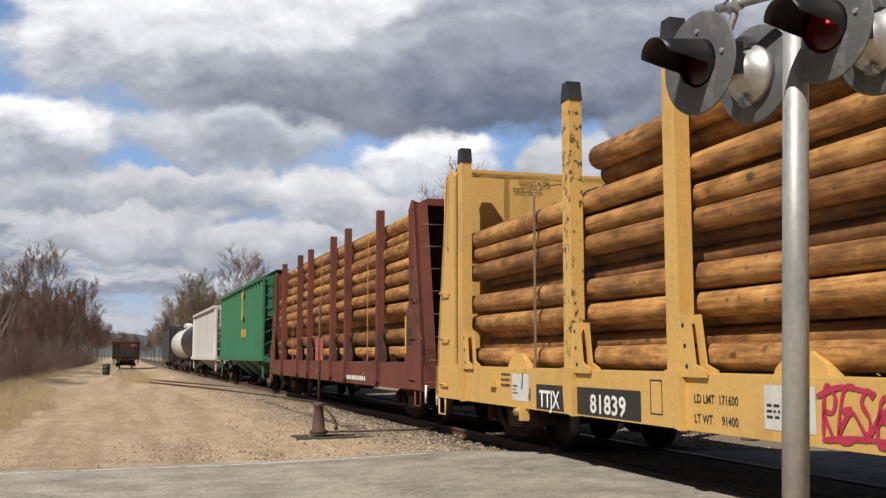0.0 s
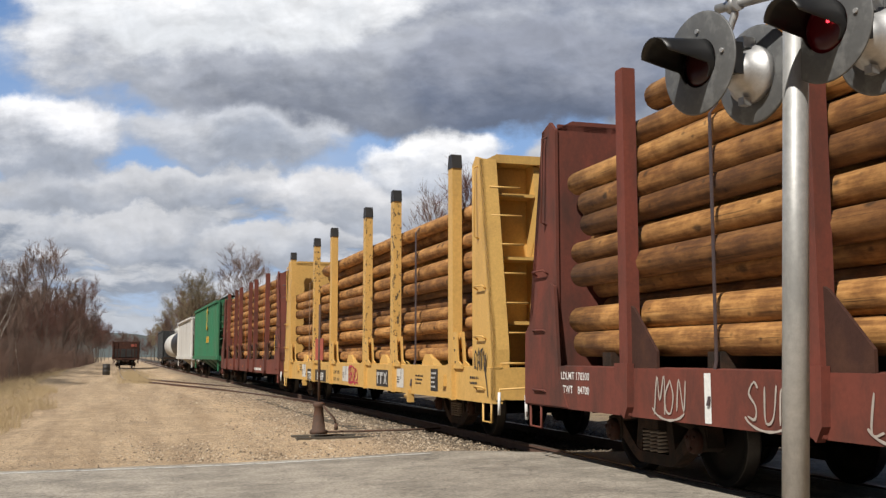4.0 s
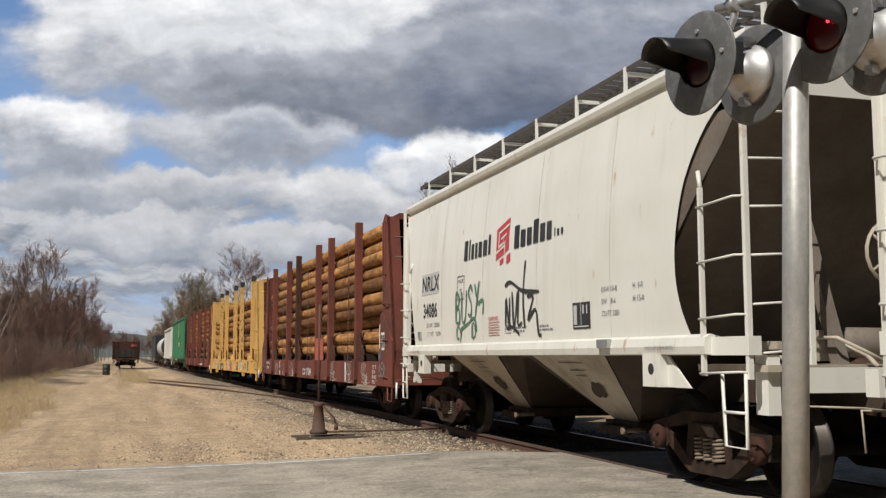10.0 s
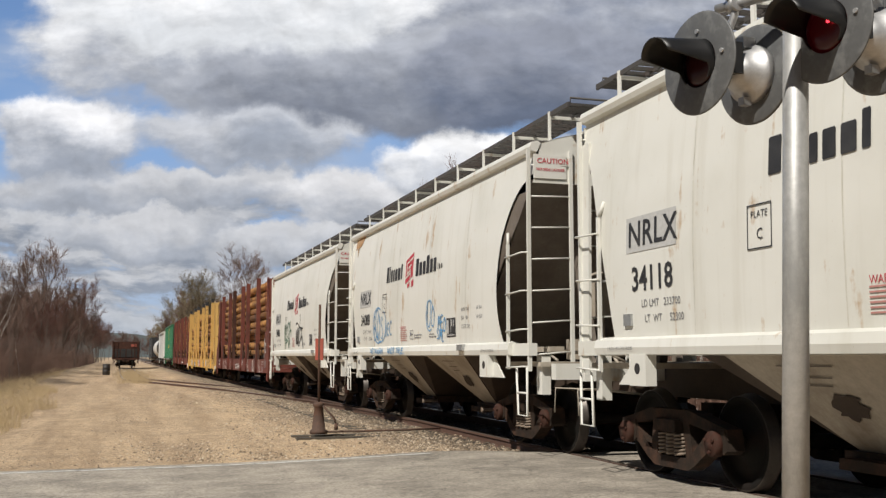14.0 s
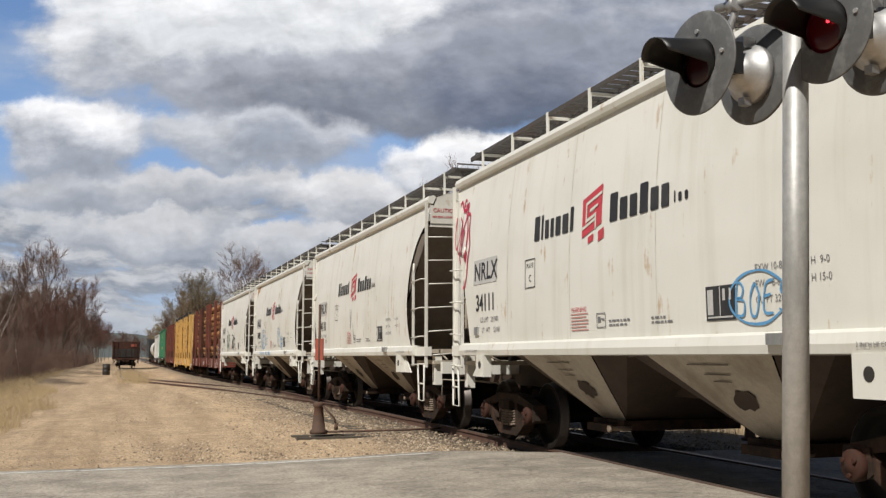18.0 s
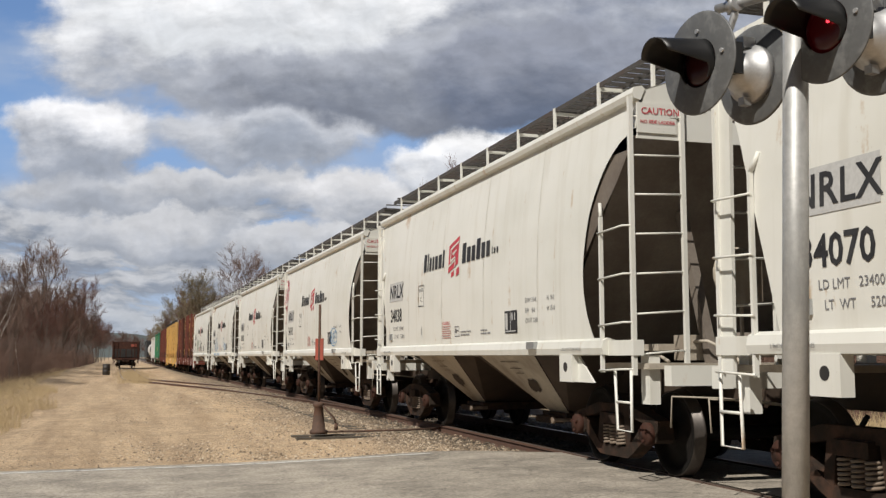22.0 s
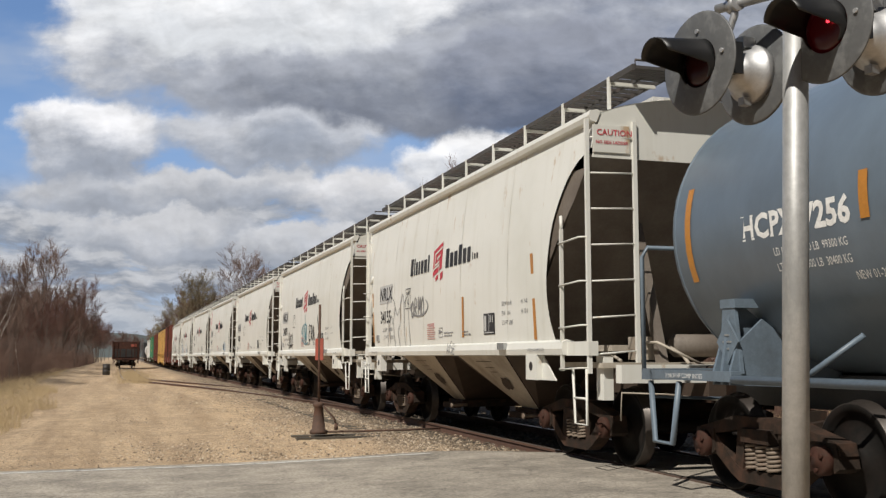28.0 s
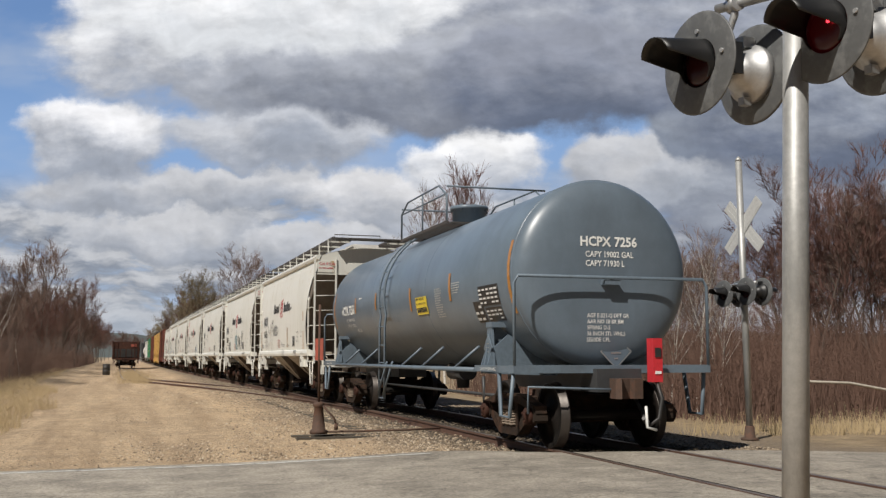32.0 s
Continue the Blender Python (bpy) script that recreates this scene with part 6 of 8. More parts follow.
    flat_quads([rect(0.0, 0.0, 0.24, 0.012), rect(0, 0.33, 0.24, 0.342), rect(0, 0, 0.012, 0.34), rect(0.228, 0, 0.24, 0.34)], 2.47, 0.72, flat, M_LETTER_K, car, "plate_frame", 0.005)
    flat_quads(bars(rng, 0.40, 0.16, 2), -8.95, 0.85, flat, M_LETTER_K, car, "small_print", 0.006)
    flat_quads(bars(rng, 0.5, 0.2, 3), -5.9, 0.78, flat, M_LETTER_K, car, "small_print", 0.006)
    tag("RESE", 0.38, -0.18, 0.69, flat, PAINT["red"], car, 0.038, "red sprayed graffiti", 0.62, 0.22, 0.0, 101, ([(0.0, -0.02), (0.5, 0.02), (1.0, 0.0)], [(0.6, 0.12), (0.8, 0.30), (0.95, 0.12), (0.75, 0.05)], [(-0.05, 0.30), (0.25, 0.38), (0.6, 0.34)], [(0.18, 0.02), (0.34, 0.2), (0.50, 0.05), (0.66, 0.24)]))
    tag("CATX", 0.30, -9.16, 1.10, lambda z: 1.5, PAINT["black"], car, 0.035, "black sprayed graffiti", 0.52, 0.1, -0.05, 102, ([(0.45, 0.10), (0.56, -0.25), (0.60, -0.40)],))
    # print on the inside of the leading bulkhead
    for i, (s, sz) in enumerate((("DO NOT ALTER", 0.095), ("/DECK OR CUT", 0.095))):
        me = text_mesh(s, sz, 0.002, 0.8)
        on_end(me, -0.34 - 0.12 * i, 4.15 - i * 0.125, lambda a, b: 9.0, 0.012)
        me.materials.append(M_LETTER_K)
        mesh_part("lettering", me, car)
    for ya, yb, za, zb in ((6.95, 7.15, 0.86, 1.02), (-7.75, -7.6, 0.80, 0.98)):
        bm = bmesh.new()
        add_box(bm, -1.56, -1.50, ya, yb, za, zb)
        part("winch_bracket", bm, M_YELLOW, car, "", 0.01)
    for y in (5.9, -5.55):
        bm = bmesh.new()
        add_cyl(bm, (-1.50, y, 0.60), (-1.50, y + 0.30, 0.55), 0.05, n=10)
        add_box(bm, -1.56, -1.44, y - 0.03, y + 0.04, 0.45, 0.68)
        part("winch", bm, M_YELLOW, car)
    return car


def build_brown(label, seed, dark=(2,), graffiti=True, number=True, strap_mat=None):
    car = thing("log_car", label, "log car", "log wagons")
    half, flat = 9.68, lambda z: 1.5
    underframe(car, half, 0.67, 1.17, M_BROWN, 7.0, 7.6)
    for s in (-1, 1):
        bulkhead(car, s * 8.70, s, 1.17, 4.20, M_BROWN, 0.40, 0.95, 1.47)
        # lower corner plate outside the bulkhead
        bm = bmesh.new()
        add_prism(bm, [(s * 8.55, 1.05), (s * 8.66, 2.15), (s * 8.80, 2.2), (s * 9.62, 1.6), (s * 9.66, 0.69), (s * 8.3, 0.69)], "x", -1.515, -1.475)
        part("corner_plate", bm, M_BROWN, car)
    for i, y in enumerate((6.78, 3.68, 1.88, -1.43, -3.20, -6.40)):
        m = M_DARKST if i in dark else M_BROWN
        stake(car, y, -1.54, 0.68, 4.37, 0.19, 0.15, m, None, (1.17, 1.82, 0.52), M_DARKST, tri=True)
        stake(car, y, 1.39, 0.68, 4.37, 0.19, 0.15, M_BROWN)
        bm = bmesh.new()
        add_prism(bm, [(y - 0.15, 1.22), (y + 0.15, 1.22), (y + 0.12, 0.77), (y - 0.06, 0.65), (y - 0.13, 0.77)], "x", -1.58, -1.50)
        part("stake_pocket", bm, M_BROWN, car, "", 0.01)
    pile_logs(car, seed, lambda z: -8.6, lambda z: 8.62 if z < 3.55 else (7.4 if z < 3.85 else 6.6), 1.28, 4.13, 1.38, 0.285, 9, {(0, 2), (2, 9), (3, 9), (5, 9)})
    # timber bunks under the load, and an added block that closes the bright gap
    bm = bmesh.new()
    add_box(bm, -0.45, 0.45, -8.4, 8.4, 1.17, 1.33)
    part("spine", bm, M_TIE, car)
    for y in (-6.9, -4.6, -2.2, 0.2, 2.7, 5.3, 7.5):
        bm = bmesh.new()
        add_box(bm, -1.38, 1.38, y - 0.11, y + 0.11, 1.165, 1.335)
        part("bunk", bm, M_TRUCK, car, "", 0.012)
    for y, zt in ((5.2, 3.55), (0.45, 3.86), (-5.1, 3.86)):
        strap(car, y, 0.85, zt, strap_mat or M_STRAP, 0.045)
    if number:
        lettering("SOO", 0.27, 0.74, 0.76, flat, M_LETTER_W, car, "reporting_mark", 0.003, 0.85)
        lettering("115644", 0.30, 0.13, 0.76, flat, M_LETTER_W, car, "car_number", 0.003, 0.85)
        lettering("LDLMT 178300", 0.125, 8.5, 1.02, flat, M_LETTER_W, car, "lettering", 0.001)
        lettering("LTWT    84700", 0.125, 8.5, 0.86, flat, M_LETTER_W, car, "lettering", 0.001)
        lettering("60", 0.24, -7.25, 0.70, flat, M_LETTER_W, car, "lettering", 0.003)
        for y, lo, tall in ((5.28, 0.69, 0.45), (2.65, 0.69, 0.2), (-1.76, 0.90, 0.25), (-5.15, 0.69, 0.46)):
            flat_quads([rect(0, 0, 0.11, tall)], y, lo, flat, M_LETTER_W, car, "reflector_strip", 0.004)
        flat_quads([rect(0.0, 0.0, 0.28, 0.02), rect(0, 0.40, 0.28, 0.42), rect(0, 0, 0.02, 0.42), rect(0.26, 0, 0.28, 0.42)], -2.72, 0.71, flat, M_LETTER_W, car, "plate_frame", 0.005)
        lettering("PLATE", 0.08, -2.75, 0.98, flat, M_LETTER_W, car)
        lettering("C", 0.17, -2.80, 0.78, flat, M_LETTER_W, car)
        for i, w in enumerate(("CPI  TR", "02-99", "BU  GU", "PULL  101")):
            lettering(w, 0.11, -7.95, 1.03 - i * 0.105, flat, M_LETTER_W, car)
        flat_quads([rect(0, 0, 0.26, 0.36)], -8.78, 1.42, lambda z: 1.515, M_LETTER_W, car, "data_panel", 0.004)
        flat_quads([rect(0.03, 0.05, 0.11, 0.31), rect(0.14, 0.05, 0.23, 0.31)], -8.78, 1.42, lambda z: 1.515, M_BLACK, car, "panel_print", 0.008)
        flat_quads([rect(0, 0, 0.06, 0.5)], -8.62, 1.45, lambda z: 1.515, M_LETTER_W, car, "reflector_strip", 0.004)
    if graffiti:
        for k, (y, w1, w2) in enumerate(((6.2, "MON", ""), (4.6, "SUN", ""), (3.1, "LOVE", ""), (-3.42, "LIVE", "LONC"), (-5.32, "LOVE", "LON"), (-6.95, "NTY", "SEA"))):
            hgt = 0.22 if w2 else 0.34
            tag(w1, hgt, y, 0.92 if w2 else 0.74, flat, PAINT["white"], car, 0.021, "white sprayed graffiti", 0.74, 0.1, 0.02, seed * 10 + k, (arc_line(0.28, 0.1, 0.34, 0.16, 200, 330),))
            if w2:
                tag(w2, 0.20, y - 0.04, 0.71, flat, PAINT["white"], car, 0.021, "white sprayed graffiti", 0.85, 0.1, 0.0, seed * 10 + k + 20, ([(0.2, -0.03), (0.45, -0.02), (0.75, 0.03)],))
        tag("HI", 0.22, -8.60, 1.22, lambda z: 1.515, PAINT["grey"], car, 0.035, "grey sprayed graffiti", 0.8, 0.1, 0, 90)
        tag("SER", 0.26, -8.62, 0.88, lambda z: 1.515, PAINT["grey"], car, 0.035, "grey sprayed graffiti", 0.8, 0.1, 0, 91)
    return car


yellow_car = build_yellow()
soo_car = build_brown("oxide red bulkhead flat wagon loaded with peeled poles", 7)
lead_car = build_brown("oxide red bulkhead flat wagon of poles with orange straps", 8, (), False, False, M_WEB)
flat_quads([rect(0, 0, 0.30, 0.30)], -8.75, 1.5, lambda z: 1.515, M_BLACK, lead_car, "data_panel", 0.004)
flat_quads([rect(0, 0, 0.09, 0.7)], -8.6, 1.35, lambda z: 1.515, M_LETTER_Y, lead_car, "reflector_strip", 0.004)
flat_quads(bars(random.Random(6), 2.5, 0.22, 1), -3.0, 0.70, lambda z: 1.5, M_LETTER_W, lead_car, "faded_print", 0.005)


# ---------------------------------------------------------------- tank wagon at the tail
TR, TZ, TH, DISH = 1.37, 2.49, 6.45, 0.31


def head_y(x, z):
    """Where the trailing dished head lies."""
    r2 = min(1.0, (x * x + (z - TZ) ** 2) / TR ** 2)
    return -(TH + DISH * math.sqrt(max(0.0, 1 - r2 ** 2.5)))


def shell_x(z):
    return math.sqrt(max(0.02, TR ** 2 - (z - TZ) ** 2))


def build_tank():
    car = thing("tank_car", "blue-grey tank wagon with ladder, dome platform and end platforms", "tank car")
    bm = bmesh.new()
    n = 48
    prof = []
    for k in range(19):
        r = math.sin(k / 18 * math.pi / 2)
        prof.append((-(TH + DISH * math.sqrt(max(0.0, 1 - r ** 5.0))), max(0.002, TR * r)))
    prof += [(-TH + 0.02, TR + 0.008), (-2.2, TR), (2.2, TR), (TH - 0.02, TR + 0.008)]
    for k in range(19):
        r = math.sin((18 - k) / 18 * math.pi / 2)
        prof.append((TH + DISH * math.sqrt(max(0.0, 1 - r ** 5.0)), max(0.002, TR * r)))
    add_lathe(bm, prof, (0, 0, TZ), (0, 1, 0), n)
    part("shell", bm, M_TANK, car)
    for y in (-TH, TH, -2.1, 2.1):
        bm = bmesh.new()
        add_lathe(bm, [(-0.02, TR - 0.01), (-0.012, TR + (0.010 if abs(y) > 3 else 0.003)), (0.012, TR + (0.010 if abs(y) > 3 else 0.003)), (0.02, TR - 0.01)], (0, y, TZ), (0, 1, 0), n, False)
        part("weld_band", bm, M_TANK, car)
    # stub sills and end platforms
    for e in (-1, 1):
        bm = bmesh.new()
        add_box(bm, -0.34, 0.34, min(e * 3.6, e * 7.05), max(e * 3.6, e * 7.05), 0.80, 1.12)
        part("stub_sill", bm, M_TANKD, car, "", 0.01)
        bm = bmesh.new()
        ya, yb = e * 6.70, e * 6.92
        add_box(bm, -1.52, 1.52, min(ya, yb), max(ya, yb), 1.06, 1.17)
        part("end_sill", bm, M_TANKF, car, "", 0.012)
        bm = bmesh.new()
        for k in range(5):
            y = e * (6.18 + k * 0.12)
            add_box(bm, -1.5, 1.5, y - 0.045, y + 0.045, 1.12, 1.15)
        part("end_platform", bm, M_GRATE, car)
        for sx in (-1, 1):
            bm = bmesh.new()
            add_box(bm, min(sx * 1.42, sx * 1.52), max(sx * 1.42, sx * 1.52), min(e * 5.3, e * 6.75), max(e * 5.3, e * 6.75), 1.07, 1.16)
            part("side_sill", bm, M_TANKF, car, "", 0.01)
            # body bolster saddle
            bm = bmesh.new()
            yb = e * 5.55
            pts = [(sx * 0.3, 1.0), (sx * 1.46, 1.04), (sx * 1.46, 1.16), (sx * 1.36, 1.72), (sx * 1.26, 1.76), (sx * 1.12, 1.66), (sx * 0.75, 1.36), (sx * 0.3, 1.18)]
            add_prism(bm, pts, "y", yb - 0.02, yb + 0.02)
            for dy in (-0.13, 0.13):
                add_prism(bm, pts[:3] + [(sx * 1.38, 1.4), (sx * 1.12, 1.62), (sx * 0.75, 1.36), (sx * 0.3, 1.18)], "y", yb + dy - 0.015, yb + dy + 0.015)
            add_prism(bm, [(yb - 0.18, 1.14), (yb + 0.18, 1.14), (yb + 0.09, 1.76), (yb - 0.09, 1.76)], "x", sx * 1.34, sx * 1.37)
            add_box(bm, min(sx * 1.10, sx * 1.38), max(sx * 1.10, sx * 1.38), yb - 0.12, yb + 0.12, 1.72, 1.80)
            part("saddle", bm, M_TANKF, car, "", 0.0)
            # stirrup at the corner
            bm = bmesh.new()
            add_tube(bm, [(sx * 1.48, e * 6.25, 1.05), (sx * 1.50, e * 6.36, 0.46), (sx * 1.50, e * 6.70, 0.46), (sx * 1.48, e * 6.80, 1.05)], 0.03, 6)
            part("stirrup_step", bm, M_TANKF, car)
        # handrail round the end
        bm = bmesh.new()
        y = e * 6.90
        add_tube(bm, [(-1.50, y, 1.16), (-1.50, y, 2.30), (-1.44, y, 2.40), (1.44, y, 2.40), (1.50, y, 2.30), (1.50, y, 1.16)], 0.024, 8)
        hr = part("end_handrail", bm, M_TANKF, car)
        bm = bmesh.new()
        add_tube(bm, [(0.0, y, 2.40), (0.0, e * 6.74, 2.36)], 0.03, 6)
        add_box(bm, -0.12, 0.12, min(y, e * 6.72), max(y, e * 6.72), 2.30, 2.37)
        part("rail_bracket", bm, M_TANKF, hr)
        bm = bmesh.new()
        add_tube(bm, [(-1.35, e * 7.0, 0.52), (-1.35, e * 7.02, 0.88), (-0.8, e * 7.06, 0.86), (-0.2, e * 7.2, 0.84)], 0.016, 6)
        part("cut_lever", bm, M_TANKF, car)
        coupler(car, e * 7.0, e, 0.42, M_STAND)
        bogie(car, e * 5.55)
    for e in (-1, 1):
        lettering("2 INCH HF COMP SHOES", 0.06, e * 6.0 + 0.42, 1.09, lambda z: 1.525, M_LETTER_W, car)
        # diamond placard on the saddle
        bm = bmesh.new()
        c = e * 5.55 - 0.02
        add_prism(bm, [(c, 1.22), (c + 0.17, 1.42), (c, 1.62), (c - 0.17, 1.42)], "x", -1.405, -1.385)
        pl = part("placard_holder", bm, M_TANKF, car, "blue-grey diamond placard holder", 0.004)
        for z, w in ((1.47, 0.07), (1.41, 0.13), (1.35, 0.06)):
            bm = bmesh.new()
            add_box(bm, -1.412, -1.405, c - w / 2, c + w / 2, z, z + 0.018)
            part("placard_bar", bm, M_GALV, pl)
    # side handrail pipes with slanting struts
    for sx in (-1, 1):
        bm = bmesh.new()
        add_tube(bm, [(sx * 1.50, -5.3, 1.09), (sx * 1.50, 5.3, 1.09)], 0.038, 8)
        part("side_handrail", bm, M_TANKF, car)
        for y in (-4.2, -2.3, -0.9, 2.6, 4.4):
            bm = bmesh.new()
            add_tube(bm, [(sx * 1.50, y, 1.09), (sx * 1.20, y - 0.40, 1.45)], 0.024, 6)
            part("rail_strut", bm, M_TANKF, car)
    # ladder over the near side up to the dome
    y0, y1 = 0.48, 0.92
    arc = [(-(TR + 0.12) * math.sin(a), TZ + (TR + 0.12) * math.cos(a)) for a in [radians(25 + k * 7.2) for k in range(12)]]
    bm = bmesh.new()
    for y in (y0, y1):
        add_tube(bm, [(-1.47, y, 0.42), (-1.47, y, 1.95)] + [(x, y, z) for x, z in reversed(arc)], 0.024, 6)
    lad = part("ladder", bm, M_TANKF, car)
    steps = [(-1.47, 0.44), (-1.47, 0.80), (-1.47, 1.16), (-1.47, 1.52), (-1.47, 1.9)] + [arc[k] for k in (10, 8, 6, 4, 2, 0)]
    for x, z in steps:
        bm = bmesh.new()
        add_tube(bm, [(x, y0, z), (x, y1, z)], 0.014, 6)
        part("rung", bm, M_TANKF, lad)
    for y in (y0, y1):
        bm = bmesh.new()
        add_tube(bm, [(-1.50, y, 0.5), (-1.50, y - 0.75, 1.18)], 0.022, 6)
        part("ladder_strut", bm, M_TANKF, lad)
    # dome, platform and rails
    bm = bmesh.new()
    add_lathe(bm, [(-0.15, 0.34), (0.40, 0.34), (0.41, 0.39), (0.47, 0.39), (0.49, 0.34), (0.51, 0.02)], (0, -0.6, TZ + TR - 0.05), (0, 0, 1), 24)
    dome = part("dome", bm, M_TANK, car)
    for k in range(8):
        a = k * math.pi / 4
        bm = bmesh.new()
        add_cyl(bm, (0.365 * math.cos(a), -0.6 + 0.365 * math.sin(a), 4.18), (0.365 * math.cos(a), -0.6 + 0.365 * math.sin(a), 4.31), 0.02, n=6)
        part("bolt", bm, M_TANKF, dome)
    for sx in (-1, 1):
        bm = bmesh.new()
        for k in range(18):
            y = -2.2 + k * 0.185
            add_box(bm, min(sx * 0.5, sx * 0.92), max(sx * 0.5, sx * 0.92), y - 0.03, y + 0.03, 3.735, 3.76)
        add_box(bm, min(sx * 0.97, sx * 1.0), max(sx * 0.97, sx * 1.0), -2.25, 1.02, 3.72, 3.77)
        part("dome_platform", bm, M_GRATE, car)
        bm = bmesh.new()
        top = 4.50
        add_tube(bm, [(sx * 0.98, 1.0, 3.72), (sx * 0.98, 1.0, top - 0.2), (sx * 0.98, 0.5, top), (sx * 0.98, -1.7, top), (sx * 0.98, -2.2, top - 0.25), (sx * 0.98, -2.2, 3.72)], 0.02, 6)
        add_tube(bm, [(sx * 0.98, 1.0, 4.30), (sx * 0.98, -2.2, 4.28)], 0.016, 6)
        add_tube(bm, [(sx * 0.98, -0.6, 3.72), (sx * 0.98, -0.6, top)], 0.018, 6)
        part("dome_railing", bm, M_TANKF, car)
    for y in (1.0, -2.2):
        bm = bmesh.new()
        add_tube(bm, [(-0.98, y, 4.42), (0.98, y, 4.42)], 0.018, 6)
        part("dome_railing", bm, M_TANKF, car)
    # bottom outlet and brake gear
    bm = bmesh.new()
    add_lathe(bm, [(0, 0.30), (0.2, 0.26), (0.22, 0.14), (0.5, 0.12)], (0, -0.2, 1.16), (0, 0, -1), 16)
    add_cyl(bm, (-0.45, -1.7, 0.98), (-0.45, -0.9, 0.98), 0.13, n=14)
    add_cyl(bm, (0.55, 1.0, 0.95), (0.55, 2.2, 0.95), 0.16, n=14)
    add_tube(bm, [(-0.4, -4.5, 0.62), (-0.4, 4.5, 0.62)], 0.03, 6)
    add_tube(bm, [(-0.7, -3.4, 0.95), (-0.7, -3.4, 0.5), (0.4, -3.3, 0.5)], 0.03, 6)
    part("brake_gear", bm, M_TANKD, car)
    # end-of-train device on the rear coupler
    bm = bmesh.new()
    add_box(bm, 0.37, 0.51, -7.34, -7.16, 0.94, 1.54)
    eot = part("end_marker", bm, M_RED, car, "red end-of-train marker box", 0.02)
    bm = bmesh.new()
    add_box(bm, 0.395, 0.485, -7.355, -7.34, 1.28, 1.41)
    part("marker_lens", bm, M_BLACK, eot)
    bm = bmesh.new()
    add_box(bm, 0.395, 0.485, -7.352, -7.34, 1.05, 1.09)
    part("marker_print", bm, M_LETTER_W, eot)
    bm = bmesh.new()
    add_tube(bm, [(0.42, -7.26, 1.05), (0.48, -7.36, 0.72), (0.42, -7.38, 0.45), (0.30, -7.34, 0.36), (0.22, -7.30, 0.50)], 0.03, 8)
    part("air_hose", bm, M_BLACK, eot)
    bm = bmesh.new()
    add_tube(bm, [(0.20, -7.42, 0.62), (0.20, -7.44, 0.34), (0.34, -7.44, 0.30)], 0.02, 6)
    part("hose_hook", bm, M_LETTER_W, eot)
    # lettering
    lettering("HCPX", 0.29, 5.32, 2.30, shell_x, M_LETTER_W, car, "reporting_mark", 0.010, 0.98)
    lettering("7256", 0.29, 4.46, 2.30, shell_x, M_LETTER_W, car, "car_number", 0.010, 0.98)
    for i, s in enumerate(("LD LMT  218900 LB  99300 KG", "LT  WT    67000 LB  30400 KG", "NEW 01-2001")):
        lettering(s, 0.095, 4.9 - 0.9 * (i == 2), 2.13 - i * 0.13, shell_x, M_LETTER_W, car, "lettering", 0.0, 0.75)
    for y, z, h in ((6.25, 2.0, 0.9), (3.78, 2.30, 0.36), (1.75, 2.30, 0.36), (-1.05, 2.15, 0.44), (-3.55, 2.22, 0.46), (-6.32, 1.9, 1.05)):
        quads = [rect(0, k * h / 6, 0.10, (k + 1) * h / 6) for k in range(6)]
        flat_quads(quads, y, z, shell_x, M_ORANGE, car, "reflector_strip", 0.012)
    flat_quads([rect(0, k * 0.08, 0.72, (k + 1) * 0.08) for k in range(4)], -1.48, 2.06, shell_x, M_SIGNY, car, "emergency_placard", 0.012)
    rng = random.Random(12)
    lettering("CHEMICAL EMERGENCY", 0.062, -1.50, 2.325, shell_x, M_LETTER_K, car, "placard_print", 0.001, 0.88, 1.0, 0.018)
    lettering("CALL CHEMTREC-DAY OR NIGHT", 0.042, -1.52, 2.245, shell_x, M_LETTER_K, car, "placard_print", 0.0005, 0.98, 1.0, 0.018)
    for k in range(8):
        flat_quads([rect(0.05 + 0.079 * k, 0.04, 0.11 + 0.079 * k, 0.125)], -1.49, 2.06, shell_x, M_LETTER_K, car, "placard_bar", 0.018)
    flat_quads(bars(rng, 0.42, 0.52, 13, 0.8), -2.72, 1.96, shell_x, M_PATCH, car, "small_print", 0.010)
    flat_quads(bars(rng, 0.40, 0.20, 5), -3.72, 2.32, shell_x, M_PATCH, car, "small_print", 0.010)
    for k, (y, w, z, h, nr, nc) in enumerate(((-4.68, 0.44, 1.82, 0.32, 3, 2), (-5.02, 0.88, 2.06, 0.30, 4, 5), (-5.18, 0.70, 1.82, 0.21, 3, 4))):
        flat_quads([rect(0, j * h / 3, w, (j + 1) * h / 3) for j in range(3)], y, z, shell_x, M_BLACK, car, "data_panel", 0.010 + 0.002 * k)
        for a in range(nr):
            for b in range(nc):
                if rng.random() < 0.86:
                    x0, z0 = 0.025 + b * (w - 0.03) / nc, 0.03 + a * (h - 0.04) / nr
                    flat_quads([rect(x0, z0, x0 + (w - 0.03) / nc * rng.uniform(0.55, 0.85), z0 + (h - 0.04) / nr * 0.42)], y, z, shell_x, M_LETTER_W, car, "panel_print", 0.018)
    flat_quads(bars(rng, 0.35, 0.05, 1), 3.4, 2.6, shell_x, M_LETTER_W, car, "small_print", 0.010)

    def end_text(s, size, x, z, bold=0.002, stretch=0.85):
        me = text_mesh(s, size, bold, stretch)
        on_end(me, x, z, head_y, 0.007)
        me.materials.append(M_LETTER_W)
        mesh_part("lettering", me, car)

    end_text("HCPX", 0.19, -0.44, 2.86, 0.006, 0.95)
    end_text("7256", 0.19, 0.10, 2.86, 0.006, 0.95)
    end_text("CAPY 19002 GAL", 0.12, -0.36, 2.70)
